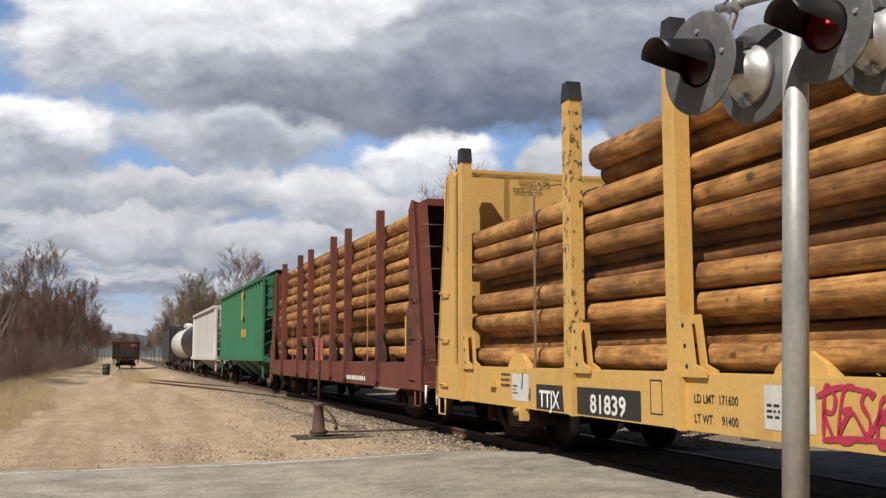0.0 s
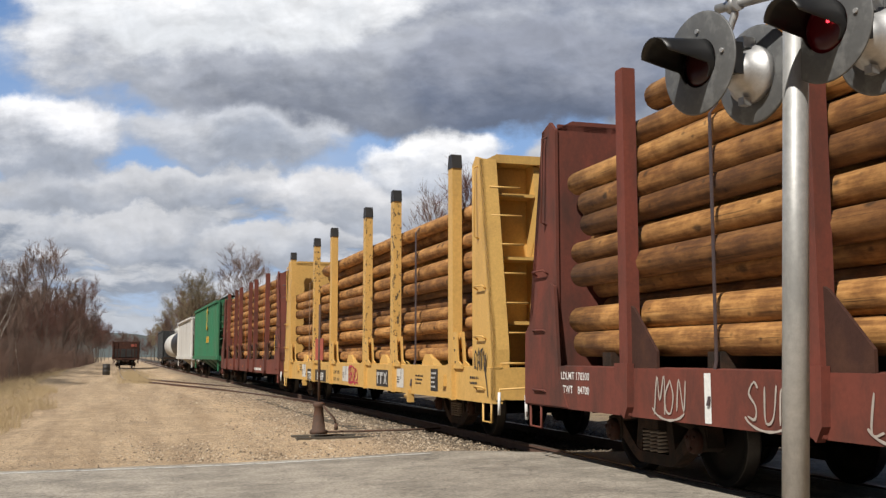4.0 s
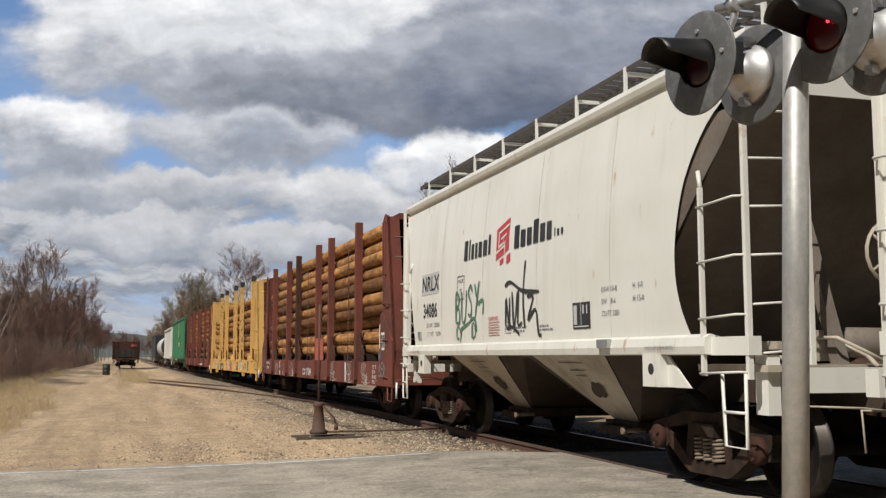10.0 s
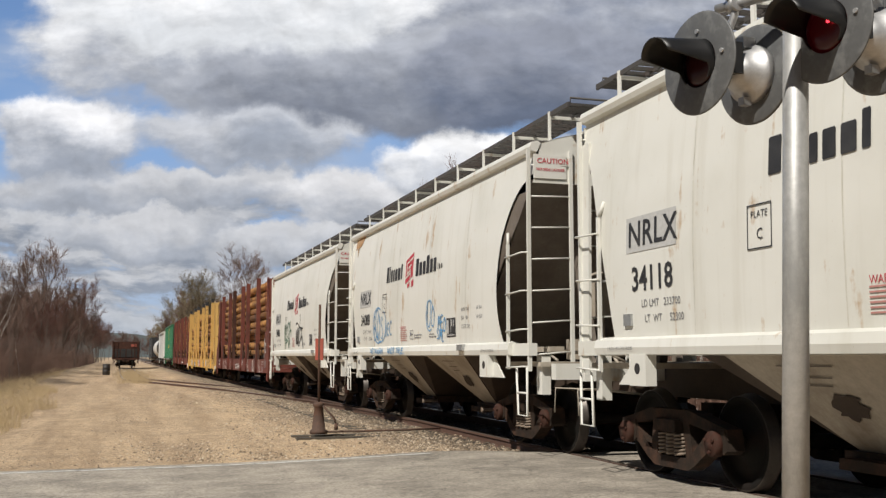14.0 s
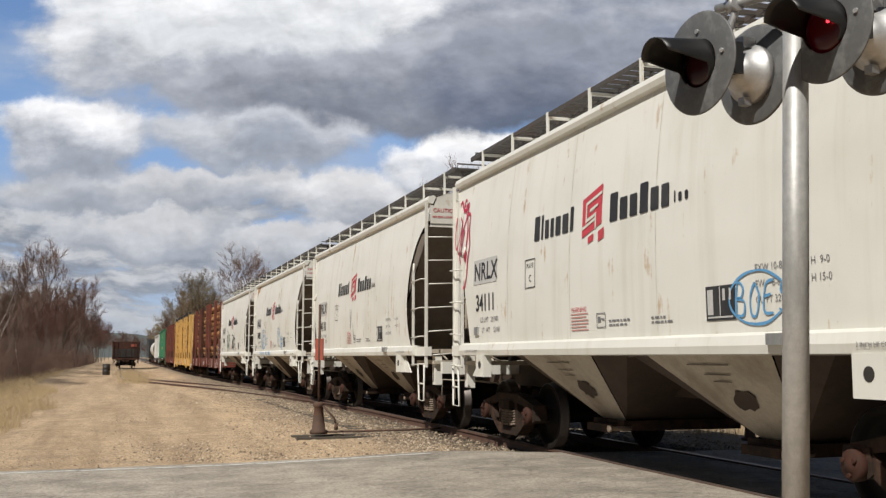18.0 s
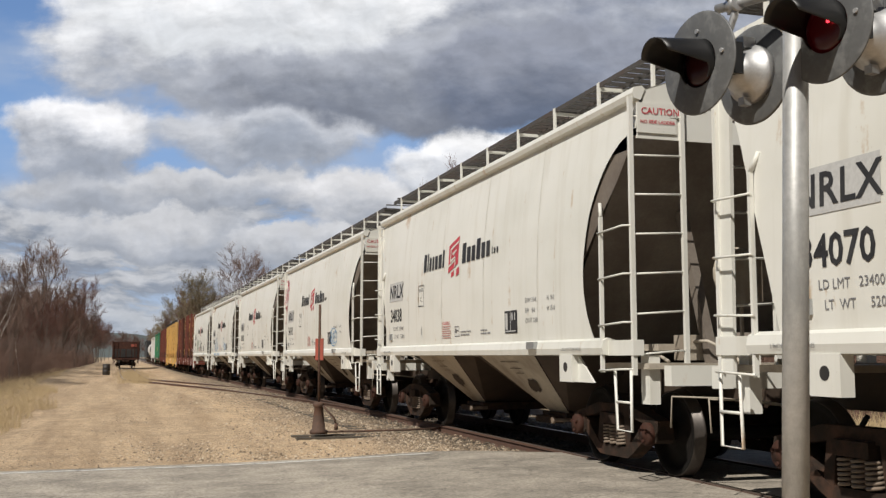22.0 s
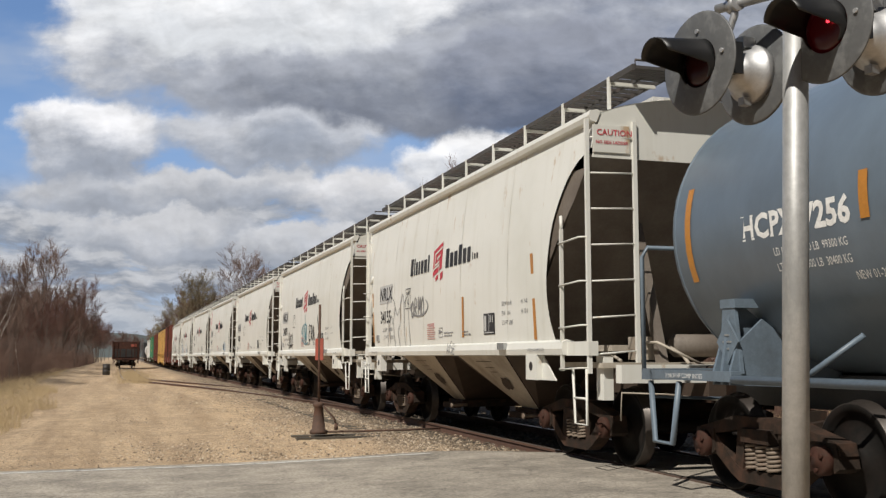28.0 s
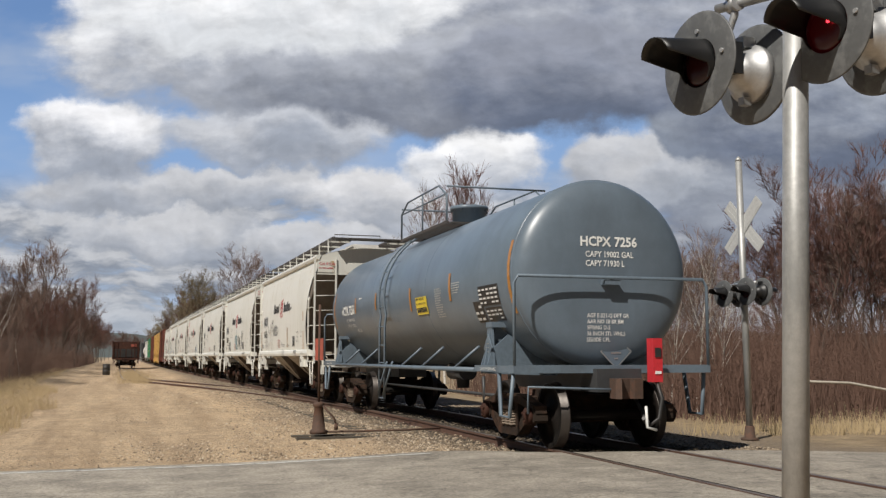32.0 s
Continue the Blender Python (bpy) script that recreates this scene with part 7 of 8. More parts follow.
    end_text("CAPY 71930 L", 0.12, -0.36, 2.57)
    for i, s in enumerate(("AGF E-321-Q DFT GR", "AAR NO 18 BR BM", "SPRING D-5", "36 INCH STL WHLS", "SE60DE CPL")):
        end_text(s, 0.082, -0.34, 1.84 - i * 0.085, 0.001)
    # diamond placard holder: a thin raised frame with a dull plate in it
    def diamond(r0, r1, y, mat, name, label=""):
        bm = bmesh.new()
        ring = [[bm.verts.new((0.13 + r * dx, y, 1.36 + r * dz)) for dx, dz in ((0, -1), (1, 0), (0, 1), (-1, 0))] for r in (r0, r1) if r > 0]
        if r0 > 0:
            for k in range(4):
                bm.faces.new((ring[0][k], ring[0][(k + 1) % 4], ring[1][(k + 1) % 4], ring[1][k]))
        else:
            bm.faces.new(ring[-1])
        return part(name, bm, mat, car, label)

    yd = -(TH + DISH * 0.62) - 0.05
    diamond(0, 0.24, yd, M_TANK, "placard_holder", "worn blue-grey diamond placard holder")
    diamond(0.225, 0.25, yd - 0.006, M_GALV, "placard_rim")
    for dz, w in ((0.07, 0.10), (-0.02, 0.16), (-0.10, 0.06)):
        bm = bmesh.new()
        bm.faces.new([bm.verts.new((0.13 + sx * w / 2, yd - 0.006, 1.36 + dz + sz * 0.012)) for sx, sz in ((-1, -1), (1, -1), (1, 1), (-1, 1))])
        part("placard_print", bm, M_GALV, car)
    return car


tank_car = build_tank()


# ---------------------------------------------------------------- wagons far ahead in the train
def ribbed_wagon(name, label, category, half, z0, z1, mat, ribs, width=1.52, bays=3, top=None, bay_mat=None):
    car = thing(name, label, category)
    for s in (-1, 1):
        bm = bmesh.new()
        add_box(bm, min(s * width, s * (width - 0.05)), max(s * width, s * (width - 0.05)), -half, half, z0, z1)
        part("side_sheet", bm, mat, car)
        for k in range(ribs):
            y = -half + 0.12 + (2 * half - 0.24) * k / max(1, ribs - 1)
            bm = bmesh.new()
            add_prism(bm, [(s * width, y - 0.09), (s * (width + 0.09), y - 0.055), (s * (width + 0.09), y + 0.055), (s * width, y + 0.09)], "z", z0, z1 - 0.08)
            part("rib", bm, mat, car)
        bm = bmesh.new()
        add_box(bm, min(s * (width - 0.06), s * (width + 0.13)), max(s * (width - 0.06), s * (width + 0.13)), -half, half, z1 - 0.10, z1 + 0.03)
        part("top_chord", bm, mat, car)
        bm = bmesh.new()
        add_box(bm, min(s * (width - 0.06), s * (width + 0.11)), max(s * (width - 0.06), s * (width + 0.11)), -half - 0.9, half + 0.9, z0 - 0.2, z0)
        part("side_sill", bm, mat, car)
    bm = bmesh.new()
    if top:
        add_prism(bm, [(-width, z1), (-width * 0.6, z1 + 0.16), (width * 0.6, z1 + 0.16), (width, z1)], "y", -half, half)
        part("roof", bm, mat, car)
        bm = bmesh.new()
        for sx in (-0.75, 0.75):
            add_box(bm, sx - 0.25, sx + 0.25, -half, half, z1 + 0.28, z1 + 0.32)
            for k in range(12):
                y = -half + 0.4 + k * (2 * half - 0.8) / 11
                add_box(bm, sx - 0.02, sx + 0.02, y - 0.03, y + 0.03, z1 + 0.1, z1 + 0.3)
        part("running_board", bm, M_GRATE, car)
    else:
        add_box(bm, -width, width, -half + 0.1, half - 0.1, z0 + 0.1, z0 + 0.2)
        part("floor", bm, M_BLACK, car)
    for e in (-1, 1):
        bm = bmesh.new()
        add_box(bm, -width, width, min(e * half, e * (half - 0.05)), max(e * half, e * (half - 0.05)), z0 + 1.5 if top else z0, z1)
        part("end_sheet", bm, mat, car)
        bm = bmesh.new()
        add_prism(bm, [(e * half, z0 + 1.55), (e * (half - 1.9), z0 - 0.05), (e * (half - 2.0), z0 + 0.02), (e * (half - 0.06), z0 + 1.6)], "x", -width + 0.02, width - 0.02)
        part("end_slope", bm, bay_mat or mat, car)
        for sx in (-1, 1):
            yy = e * (half + 0.06)
            ladder(car, ((sx * (width - 0.04), yy, 0.5), (sx * (width - 0.04), yy, z1)), ((sx * (width - 0.50), yy, 0.9), (sx * (width - 0.50), yy, z1)), 8, 0.035, 0.016, mat, "end_ladder")
        bm = bmesh.new()
        add_box(bm, -width, width, min(e * (half + 0.75), e * (half + 0.9)), max(e * (half + 0.75), e * (half + 0.9)), z0 - 0.25, z0 - 0.05)
        add_box(bm, -0.4, 0.4, min(e * (half - 2), e * (half + 0.9)), max(e * (half - 2), e * (half + 0.9)), 0.8, 1.05)
        part("end_sill", bm, mat, car)
        coupler(car, e * (half + 0.85), e, 0.45)
        bogie(car, e * (half - 0.85))
    for b in range(bays):
        yc = (b - (bays - 1) / 2) * (2 * half - 5.0) / max(1, bays)
        w = (2 * half - 5.0) / bays / 2 * 0.92
        bm = bmesh.new()
        v = [bm.verts.new(p) for p in ((-width * 0.96, yc - w, z0 - 0.1), (width * 0.96, yc - w, z0 - 0.1), (width * 0.96, yc + w, z0 - 0.1), (-width * 0.96, yc + w, z0 - 0.1), (-0.5, yc - 0.3, 0.4), (0.5, yc - 0.3, 0.4), (0.5, yc + 0.3, 0.4), (-0.5, yc + 0.3, 0.4))]
        for q in ((0, 1, 5, 4), (1, 2, 6, 5), (2, 3, 7, 6), (3, 0, 4, 7), (4, 5, 6, 7)):
            bm.faces.new([v[i] for i in q])
        part("chute", bm, bay_mat or mat, car)
    return car


M_GREEND = surface("dark_green_paint", (0.02, 0.10, 0.06), (0.03, 0.03, 0.025), 0.7, 0.7, scale=1.5)
green_car = ribbed_wagon("hopper_car", "green ribbed covered hopper wagon with yellow marks", "hopper car", 7.45, 1.32, 4.30, M_GREEN, 17, 1.50, 3, True, M_GREEND)
flat_quads([rect(0.0, 0.0, 0.55, 0.22), rect(0.0, 0.0, 0.16, 1.2), rect(0.40, 0.0, 0.55, 1.35), rect(0.16, 1.0, 0.4, 1.2)], -1.6, 2.85, lambda z: 1.60, M_LETTER_Y, green_car, "yellow_emblem", 0.004)
flat_quads([rect(k * 0.42, 0.0, k * 0.42 + 0.28, 0.35) for k in range(4)], -1.7, 2.1, lambda z: 1.60, M_LETTER_Y, green_car, "yellow_mark", 0.004)
white_car = ribbed_wagon("hopper_car", "faded white covered hopper wagon with a roof walk", "hopper car", 7.6, 1.30, 4.05, M_FADED, 2, 1.54, 3, True, M_WHITE2)


def far_tank(label, mat, half=7.4):
    car = thing("tank_car", label, "tank car")
    bm = bmesh.new()
    prof = [(-half, 0.01), (-half + 0.04, 0.6), (-half + 0.2, 1.1), (-half + 0.5, 1.38), (half - 0.5, 1.38), (half - 0.2, 1.1), (half - 0.04, 0.6), (half, 0.01)]
    add_lathe(bm, prof, (0, 0, 2.5), (0, 1, 0), 32)
    part("shell", bm, mat, car)
    bm = bmesh.new()
    add_lathe(bm, [(0, 0.6), (0.45, 0.6), (0.55, 0.4), (0.56, 0.02)], (0, 0, 3.8), (0, 0, 1), 16)
    part("dome", bm, mat, car)
    for sx in (-1, 1):
        bm = bmesh.new()
        add_tube(bm, [(sx * 0.9, -1.3, 3.8), (sx * 0.9, -1.3, 4.7), (sx * 0.9, 1.3, 4.7), (sx * 0.9, 1.3, 3.8)], 0.03, 6)
        add_box(bm, sx * 0.7 - 0.25, sx * 0.7 + 0.25, -1.4, 1.4, 3.84, 3.88)
        part("dome_railing", bm, M_GRATE, car)
    for e in (-1, 1):
        bm = bmesh.new()
        add_box(bm, -1.5, 1.5, min(e * half, e * (half + 0.25)), max(e * half, e * (half + 0.25)), 1.0, 1.18)
        add_box(bm, -0.35, 0.35, min(e * 3.5, e * (half + 0.2)), max(e * 3.5, e * (half + 0.2)), 0.8, 1.15)
        part("end_sill", bm, M_TRUCK, car)
        coupler(car, e * (half + 0.2), e, 0.45)
        bogie(car, e * (half - 1.6))
    return car


black_tank = far_tank("black tank wagon with a railed dome", M_BLACK)
white_tank = far_tank("white tank wagon with rust at its sill", M_FADED)
dark_car = ribbed_wagon("hopper_car", "dark brown high-sided hopper wagon", "hopper car", 7.4, 1.25, 4.3, M_TANKD, 11, 1.5, 3, None)

# the wagon standing on the siding
siding_wagon = ribbed_wagon("hopper_car", "rusty brown open hopper standing on the siding", "hopper car", 5.6, 1.25, 3.15, M_DARKST, 8, 1.48, 2, None, M_BLACK)
sy = 128.0
siding_wagon.matrix_basis = pose(siding_x(sy + 5.6), sy + 5.6, siding_dz(sy))
bm = bmesh.new()
add_box(bm, 0.55, 1.20, -5.66, -5.605, 2.55, 2.85)
part("end_panel", bm, M_TARGET, siding_wagon)
# raised black panels stand in for the shade of the end's recesses
for px in (-1.0, -0.33, 0.34, 1.0):
    bm = bmesh.new()
    add_box(bm, px - 0.28, px + 0.28, -5.64, -5.603, 1.3, 2.3)
    part("end_recess", bm, M_BLACK, siding_wagon)
ROLLING[:] = [(o, y) for o, y in ROLLING if o.parent is not siding_wagon]


# ---------------------------------------------------------------- crossing signals
def glass_red(name, strength):
    m, nd, lk, bsdf = mat_new(name)
    tc = nd.new("ShaderNodeTexCoord").outputs["Object"]
    v = nd.new("ShaderNodeTexVoronoi")
    v.inputs["Scale"].default_value = 55
    lk.new(tc, v.inputs["Vector"])
    bsdf.inputs["Base Color"].default_value = (0.028, 0.002, 0.003, 1)
    bsdf.inputs["Roughness"].default_value = 0.28
    bsdf.inputs["Coat Weight"].default_value = 0.15
    b = nd.new("ShaderNodeBump")
    b.inputs["Strength"].default_value = 0.35
    lk.new(v.outputs[0], b.inputs["Height"])
    lk.new(b.outputs[0], bsdf.inputs["Normal"])
    if strength:
        bsdf.inputs["Emission Color"].default_value = (1.0, 0.03, 0.05, 1)
        bsdf.inputs["Emission Strength"].default_value = strength
    m.cycles.emission_sampling = "NONE"
    return m


M_LENS_ON = glass_red("lit_red_lens", 0.008)
M_LENS = glass_red("red_lens", 0.0)
M_BULB = glass_red("glowing_bulb", 4.0)


def signal_head(parent, centre, az, lens, r_disc=0.254, r_lens=0.107, shell=None):
    """A lamp facing the compass bearing az: round background, hood, red lens, cast housing behind."""
    m = Matrix.Translation(centre) @ pose(0, 0, 0, 0, 0, -az)        # local +Y looks out
    bm = bmesh.new()
    add_lathe(bm, [(-0.012, r_lens + 0.012), (-0.012, r_disc - 0.012), (-0.004, r_disc), (0.0, r_disc - 0.008), (0.0, r_lens + 0.012)], (0, 0, 0), (0, 1, 0), 48, False)
    ob = part("background", bm, M_DISC, parent)
    ob.matrix_basis = m
    bm = bmesh.new()
    add_lathe(bm, [(0.006, 0.002), (0.006, r_lens * 0.5), (0.0, r_lens * 0.85), (-0.012, r_lens + 0.014)], (0, 0, 0), (0, 1, 0), 40)
    ln = part("lens", bm, lens, parent)
    ln.matrix_basis = m
    # hood: a half tube that tapers to a long upper lip
    bm = bmesh.new()
    n = 28
    rr = r_lens + 0.010
    rings = []
    for j in range(7):
        t = j / 6
        ring = []
        for k in range(n + 1):
            a = radians(-42 + 264 * k / n)
            ln_k = 0.03 + 0.235 * smooth(-0.12, 0.28, math.sin(a)) + 0.02 * math.sin(a)
            y = 0.0 + ln_k * t
            rad = rr * (1 - 0.10 * t)
            ring.append(bm.verts.new((rad * math.cos(a), y, rad * math.sin(a) - 0.02 * t)))
        rings.append(ring)
    for a, b in zip(rings, rings[1:]):
        for k in range(n):
            bm.faces.new((a[k], a[k + 1], b[k + 1], b[k])).smooth = True
    bmesh.ops.recalc_face_normals(bm, faces=bm.faces)
    bmesh.ops.solidify(bm, geom=bm.faces[:], thickness=0.005)
    hd = part("hood", bm, M_HOOD, parent, "black lamp hood")
    hd.matrix_basis = m
    bm = bmesh.new()
    add_lathe(bm, [(-0.012, r_lens + 0.040), (-0.05, r_lens + 0.040), (-0.055, r_lens + 0.018), (-0.12, r_lens - 0.012), (-0.17, 0.06), (-0.185, 0.02)], (0, 0, 0), (0, 1, 0), 32)
    add_box(bm, -0.03, 0.03, -0.10, -0.02, r_lens + 0.02, r_lens + 0.075)
    add_box(bm, -0.02, 0.02, -0.10, -0.05, -r_lens - 0.06, -r_lens - 0.02)
    hs = part("housing", bm, shell or M_ALU, parent, "" if shell else "cast aluminium lamp housing")
    hs.matrix_basis = m
    for k, (px, pz) in enumerate(((0.0, r_disc * 0.62), (r_disc * 0.66, 0.02), (-r_disc * 0.66, 0.02))):
        bm = bmesh.new()
        add_cyl(bm, (px, -0.002, pz), (px, 0.010, pz), 0.012, n=8)
        bo = part("bolt", bm, M_ALU, parent)
        bo.matrix_basis = m


MAST = ((2.817, 3.934, -0.17), (2.924, 3.856, 3.7))
HEAD_A, HEAD_B = (2.608, 4.237, 2.706), (2.908, 3.677, 2.742)
ARM = ((2.77, 4.32, 3.02), (3.171, 3.617, 3.029))


def build_near_signal():
    s = thing("crossing_signal", "galvanised crossing signal mast with paired red flashing lamps", "crossing signal", "crossing signals")
    foot, crown = MAST
    bm = bmesh.new()
    add_cyl(bm, foot, crown, 0.060, 0.056, n=28)
    part("mast", bm, M_MAST, s)
    bm = bmesh.new()
    add_lathe(bm, [(0, 0.20), (0.03, 0.20), (0.04, 0.10), (0.25, 0.078), (0.26, 0.062)], (foot[0], foot[1], foot[2] - 0.02), (0, 0, 1), 20)
    part("base", bm, M_GALV, s)
    arm = [Vector(p) for p in ARM]
    bm = bmesh.new()
    add_tube(bm, [arm[0], arm[0].lerp(arm[1], 0.5), arm[1]], 0.024, 12)
    mid = arm[0].lerp(arm[1], 0.55)
    add_box(bm, mid.x - 0.09, mid.x + 0.13, mid.y - 0.09, mid.y + 0.07, mid.z - 0.055, mid.z + 0.055)
    part("crossarm", bm, M_ALU, s, "", 0.004)
    for end, (c, lens) in enumerate(((HEAD_A, M_LENS), (HEAD_B, M_LENS_ON))):
        c = Vector(c)
        signal_head(s, c, 260, lens)
        back = c + Vector((0.385, 0.10, 0.0))
        signal_head(s, back, 80, M_LENS)
        top = arm[end] + (arm[1 - end] - arm[end]) * 0.12
        bm = bmesh.new()
        add_tube(bm, [top, top + Vector((0.0, 0, -0.05)), (c + back) / 2 + Vector((0, 0, 0.16)), (c + back) / 2 + Vector((0, 0, 0.10))], 0.020, 8)
        add_cyl(bm, top + Vector((0, -0.035, 0)), top + Vector((0, 0.035, 0)), 0.040, n=12)
        part("lamp_clamp", bm, M_ALU, s)
        bm = bmesh.new()
        add_cyl(bm, top + Vector((-0.03, 0.0, 0.02)), top + Vector((-0.07, 0.0, 0.06)), 0.012, n=8)
        part("clamp_bolt", bm, M_ALU, s)
        bm = bmesh.new()
        add_box(bm, (c.x + back.x) / 2 - 0.05, (c.x + back.x) / 2 + 0.06, (c.y + back.y) / 2 - 0.05, (c.y + back.y) / 2 + 0.05, c.z - 0.03, c.z + 0.13)
        part("junction_box", bm, M_HOOD, s, "", 0.008)
    # the bulb that shows in the lit lens
    bm = bmesh.new()
    d = Vector((math.sin(radians(260)), math.cos(radians(260)), 0))
    c = Vector(HEAD_B) + d * 0.010 + Vector((0, -0.035, 0.012))
    add_lathe(bm, [(0.0, 0.001), (0.004, 0.008), (0.008, 0.010), (0.012, 0.006), (0.014, 0.001)], c, d, 12)
    part("bulb_glow", bm, M_BULB, s)
    return s


build_near_signal()


def build_far_signal():
    s = thing("crossing_signal", "galvanised crossing signal mast with a white crossbuck", "crossing signal", "crossing signals")
    ax, ay = 10.69, 16.0
    bm = bmesh.new()
    add_cyl(bm, (ax, ay, -0.2), (ax - 0.05, ay + 0.02, 4.86), 0.062, n=16)
    add_lathe(bm, [(0, 0.066), (0.05, 0.05), (0.09, 0.01)], (ax - 0.05, ay + 0.02, 4.86), (0, 0, 1), 12)
    part("mast", bm, M_MAST, s)
    bm = bmesh.new()
    add_lathe(bm, [(0, 0.16), (0.04, 0.16), (0.05, 0.10), (0.24, 0.085), (0.26, 0.066)], (ax, ay, -0.2), (0, 0, 1), 16)
    part("base", bm, M_STAND, s)
    m = Matrix.Translation((ax - 0.11, ay - 0.02, 3.66)) @ pose(0, 0, 0, 0, 0, -82)
    for a in (45, -45):
        bm = bmesh.new()
        add_box(bm, -0.61, 0.61, -0.006, 0.006, -0.115, 0.115)
        b = part("crossbuck_blade", bm, M_PATCH, s, "white crossbuck blade")
        b.matrix_basis = m @ Matrix.Translation((0, 0.10 + (0.02 if a > 0 else 0), 0)) @ pose(0, 0, 0, 0, a, 0)
        bm = bmesh.new()
        add_box(bm, -0.59, 0.59, -0.010, -0.006, 0.035, 0.075)
        add_box(bm, -0.59, 0.59, -0.010, -0.006, -0.075, -0.035)
        st = part("stiffener", bm, M_PATCH, b)
    bm = bmesh.new()
    add_tube(bm, [(ax - 0.06, ay - 0.45, 2.60), (ax - 0.06, ay + 0.45, 2.60)], 0.022, 8)
    part("crossarm", bm, M_ALU, s)
    for dy in (0.36, -0.36):
        for az, dx in ((260, -0.18), (80, 0.16)):
            signal_head(s, (ax + dx - 0.05, ay + dy, 2.44), az, M_LENS, 0.25, shell=M_HOOD)
    return s


build_far_signal()


# ---------------------------------------------------------------- switch stand
def build_switch_stand():
    s = thing("switch_stand", "rusty cast iron switch stand with a faded red target", "switch stand")
    x, y = 3.40, 18.75
    g = -0.17
    for k, dy in enumerate((-0.28, 0.28)):
        bm = bmesh.new()
        add_box(bm, x - 0.45, x + 1.55, y + dy - 0.10, y + dy + 0.10, g - 0.08, g + 0.01)
        part("head_block", bm, M_TIE, s, "", 0.012)
    bm = bmesh.new()
    prof = [(0.0, 0.17), (0.06, 0.17), (0.08, 0.13), (0.32, 0.10), (0.48, 0.085), (0.50, 0.11), (0.56, 0.11), (0.58, 0.06)]
    add_lathe(bm, prof, (x, y, g + 0.05), (0, 0, 1), 10)
    part("pedestal", bm, M_STAND, s)
    bm = bmesh.new()
    add_cyl(bm, (x, y, g + 0.6), (x, y, 2.25), 0.024, n=8)
    part("spindle", bm, M_STAND, s)
    bm = bmesh.new()
    add_box(bm, x - 0.008, x + 0.008, y - 0.10, y + 0.10, 1.22, 1.62)
    t = part("target", bm, M_TARGET, s, "faded red rectangular target", 0.004)
    t.matrix_basis = Matrix.Translation((x, y, 0)) @ pose(0, 0, 0, 0, 0, 35) @ Matrix.Translation((-x, -y, 0))
    bm = bmesh.new()
    add_tube(bm, [(x + 0.06, y - 0.1, g + 0.56), (x + 0.26, y - 0.14, g + 0.34), (x + 0.30, y - 0.14, g + 0.22)], 0.02, 6)
    add_cyl(bm, (x + 0.30, y - 0.14, g + 0.24), (x + 0.30, y - 0.14, g + 0.12), 0.035, n=8)
    part("hand_lever", bm, M_STAND, s)
    bm = bmesh.new()
    add_tube(bm, [(x, y, g + 0.08), (x + 1.6, y + 0.05, g + 0.08), (x + 2.4, y + 0.05, g + 0.10)], 0.02, 6)
    part("throw_rod", bm, M_STAND, s)
    return s


build_switch_stand()

# a steel drum beside the dirt track
drum = thing("steel_drum", "black steel drum standing by the dirt track", "drum")
bm = bmesh.new()
add_lathe(bm, [(0, 0.29), (0.02, 0.30), (0.28, 0.29), (0.30, 0.305), (0.32, 0.29), (0.58, 0.29), (0.60, 0.305), (0.62, 0.29), (0.86, 0.30), (0.88, 0.29), (0.87, 0.27)], (-1.55, 86.5, ground_z(-1.55, 86.5)), (0, 0, 1), 18)
part("body", bm, M_BLACK, drum)

# a fallen pale sapling bent over the bank
bend = thing("fallen_branch", "pale bent dead sapling leaning over the brush", "branch")
bm = bmesh.new()
add_tube(bm, [(12.9, 17.9, -0.1), (13.0, 18.1, 0.55), (13.3, 18.1, 0.78), (14.4, 17.9, 0.74), (16.0, 17.6, 0.45), (17.4, 17.2, 0.1)], 0.028, 6)
part("stem", bm, surface("pale_bark", (0.42, 0.38, 0.32), (0.2, 0.17, 0.14), 0.6, 0.85, scale=8), bend)


# ---------------------------------------------------------------- bare spring trees
def bark(name, base, dark):
    return surface(name, base, dark, 0.7, 0.9, scale=2.5, fine=30, streak=(1, 1, 0.3), bump=0.5)


M_BARK = bark("grey_brown_bark", (0.115, 0.09, 0.075), (0.065, 0.05, 0.042))
M_TWIG = surface("twigs", (0.175, 0.115, 0.092), (0.11, 0.072, 0.058), 0.6, 0.9, scale=0.8, bump=0)
M_TWIG_R = surface("reddish_budding_twigs", (0.15, 0.075, 0.060), (0.10, 0.056, 0.046), 0.6, 0.9, scale=0.8, bump=0)
M_TWIG_G = surface("pale_budding_twigs", (0.24, 0.195, 0.12), (0.15, 0.115, 0.08), 0.6, 0.9, scale=0.8, bump=0)
M_BIRCH = surface("birch_bark", (0.58, 0.55, 0.50), (0.10, 0.09, 0.08), 0.7, 0.8, scale=6, streak=(1, 1, 3), spread=(0.55, 0.65))


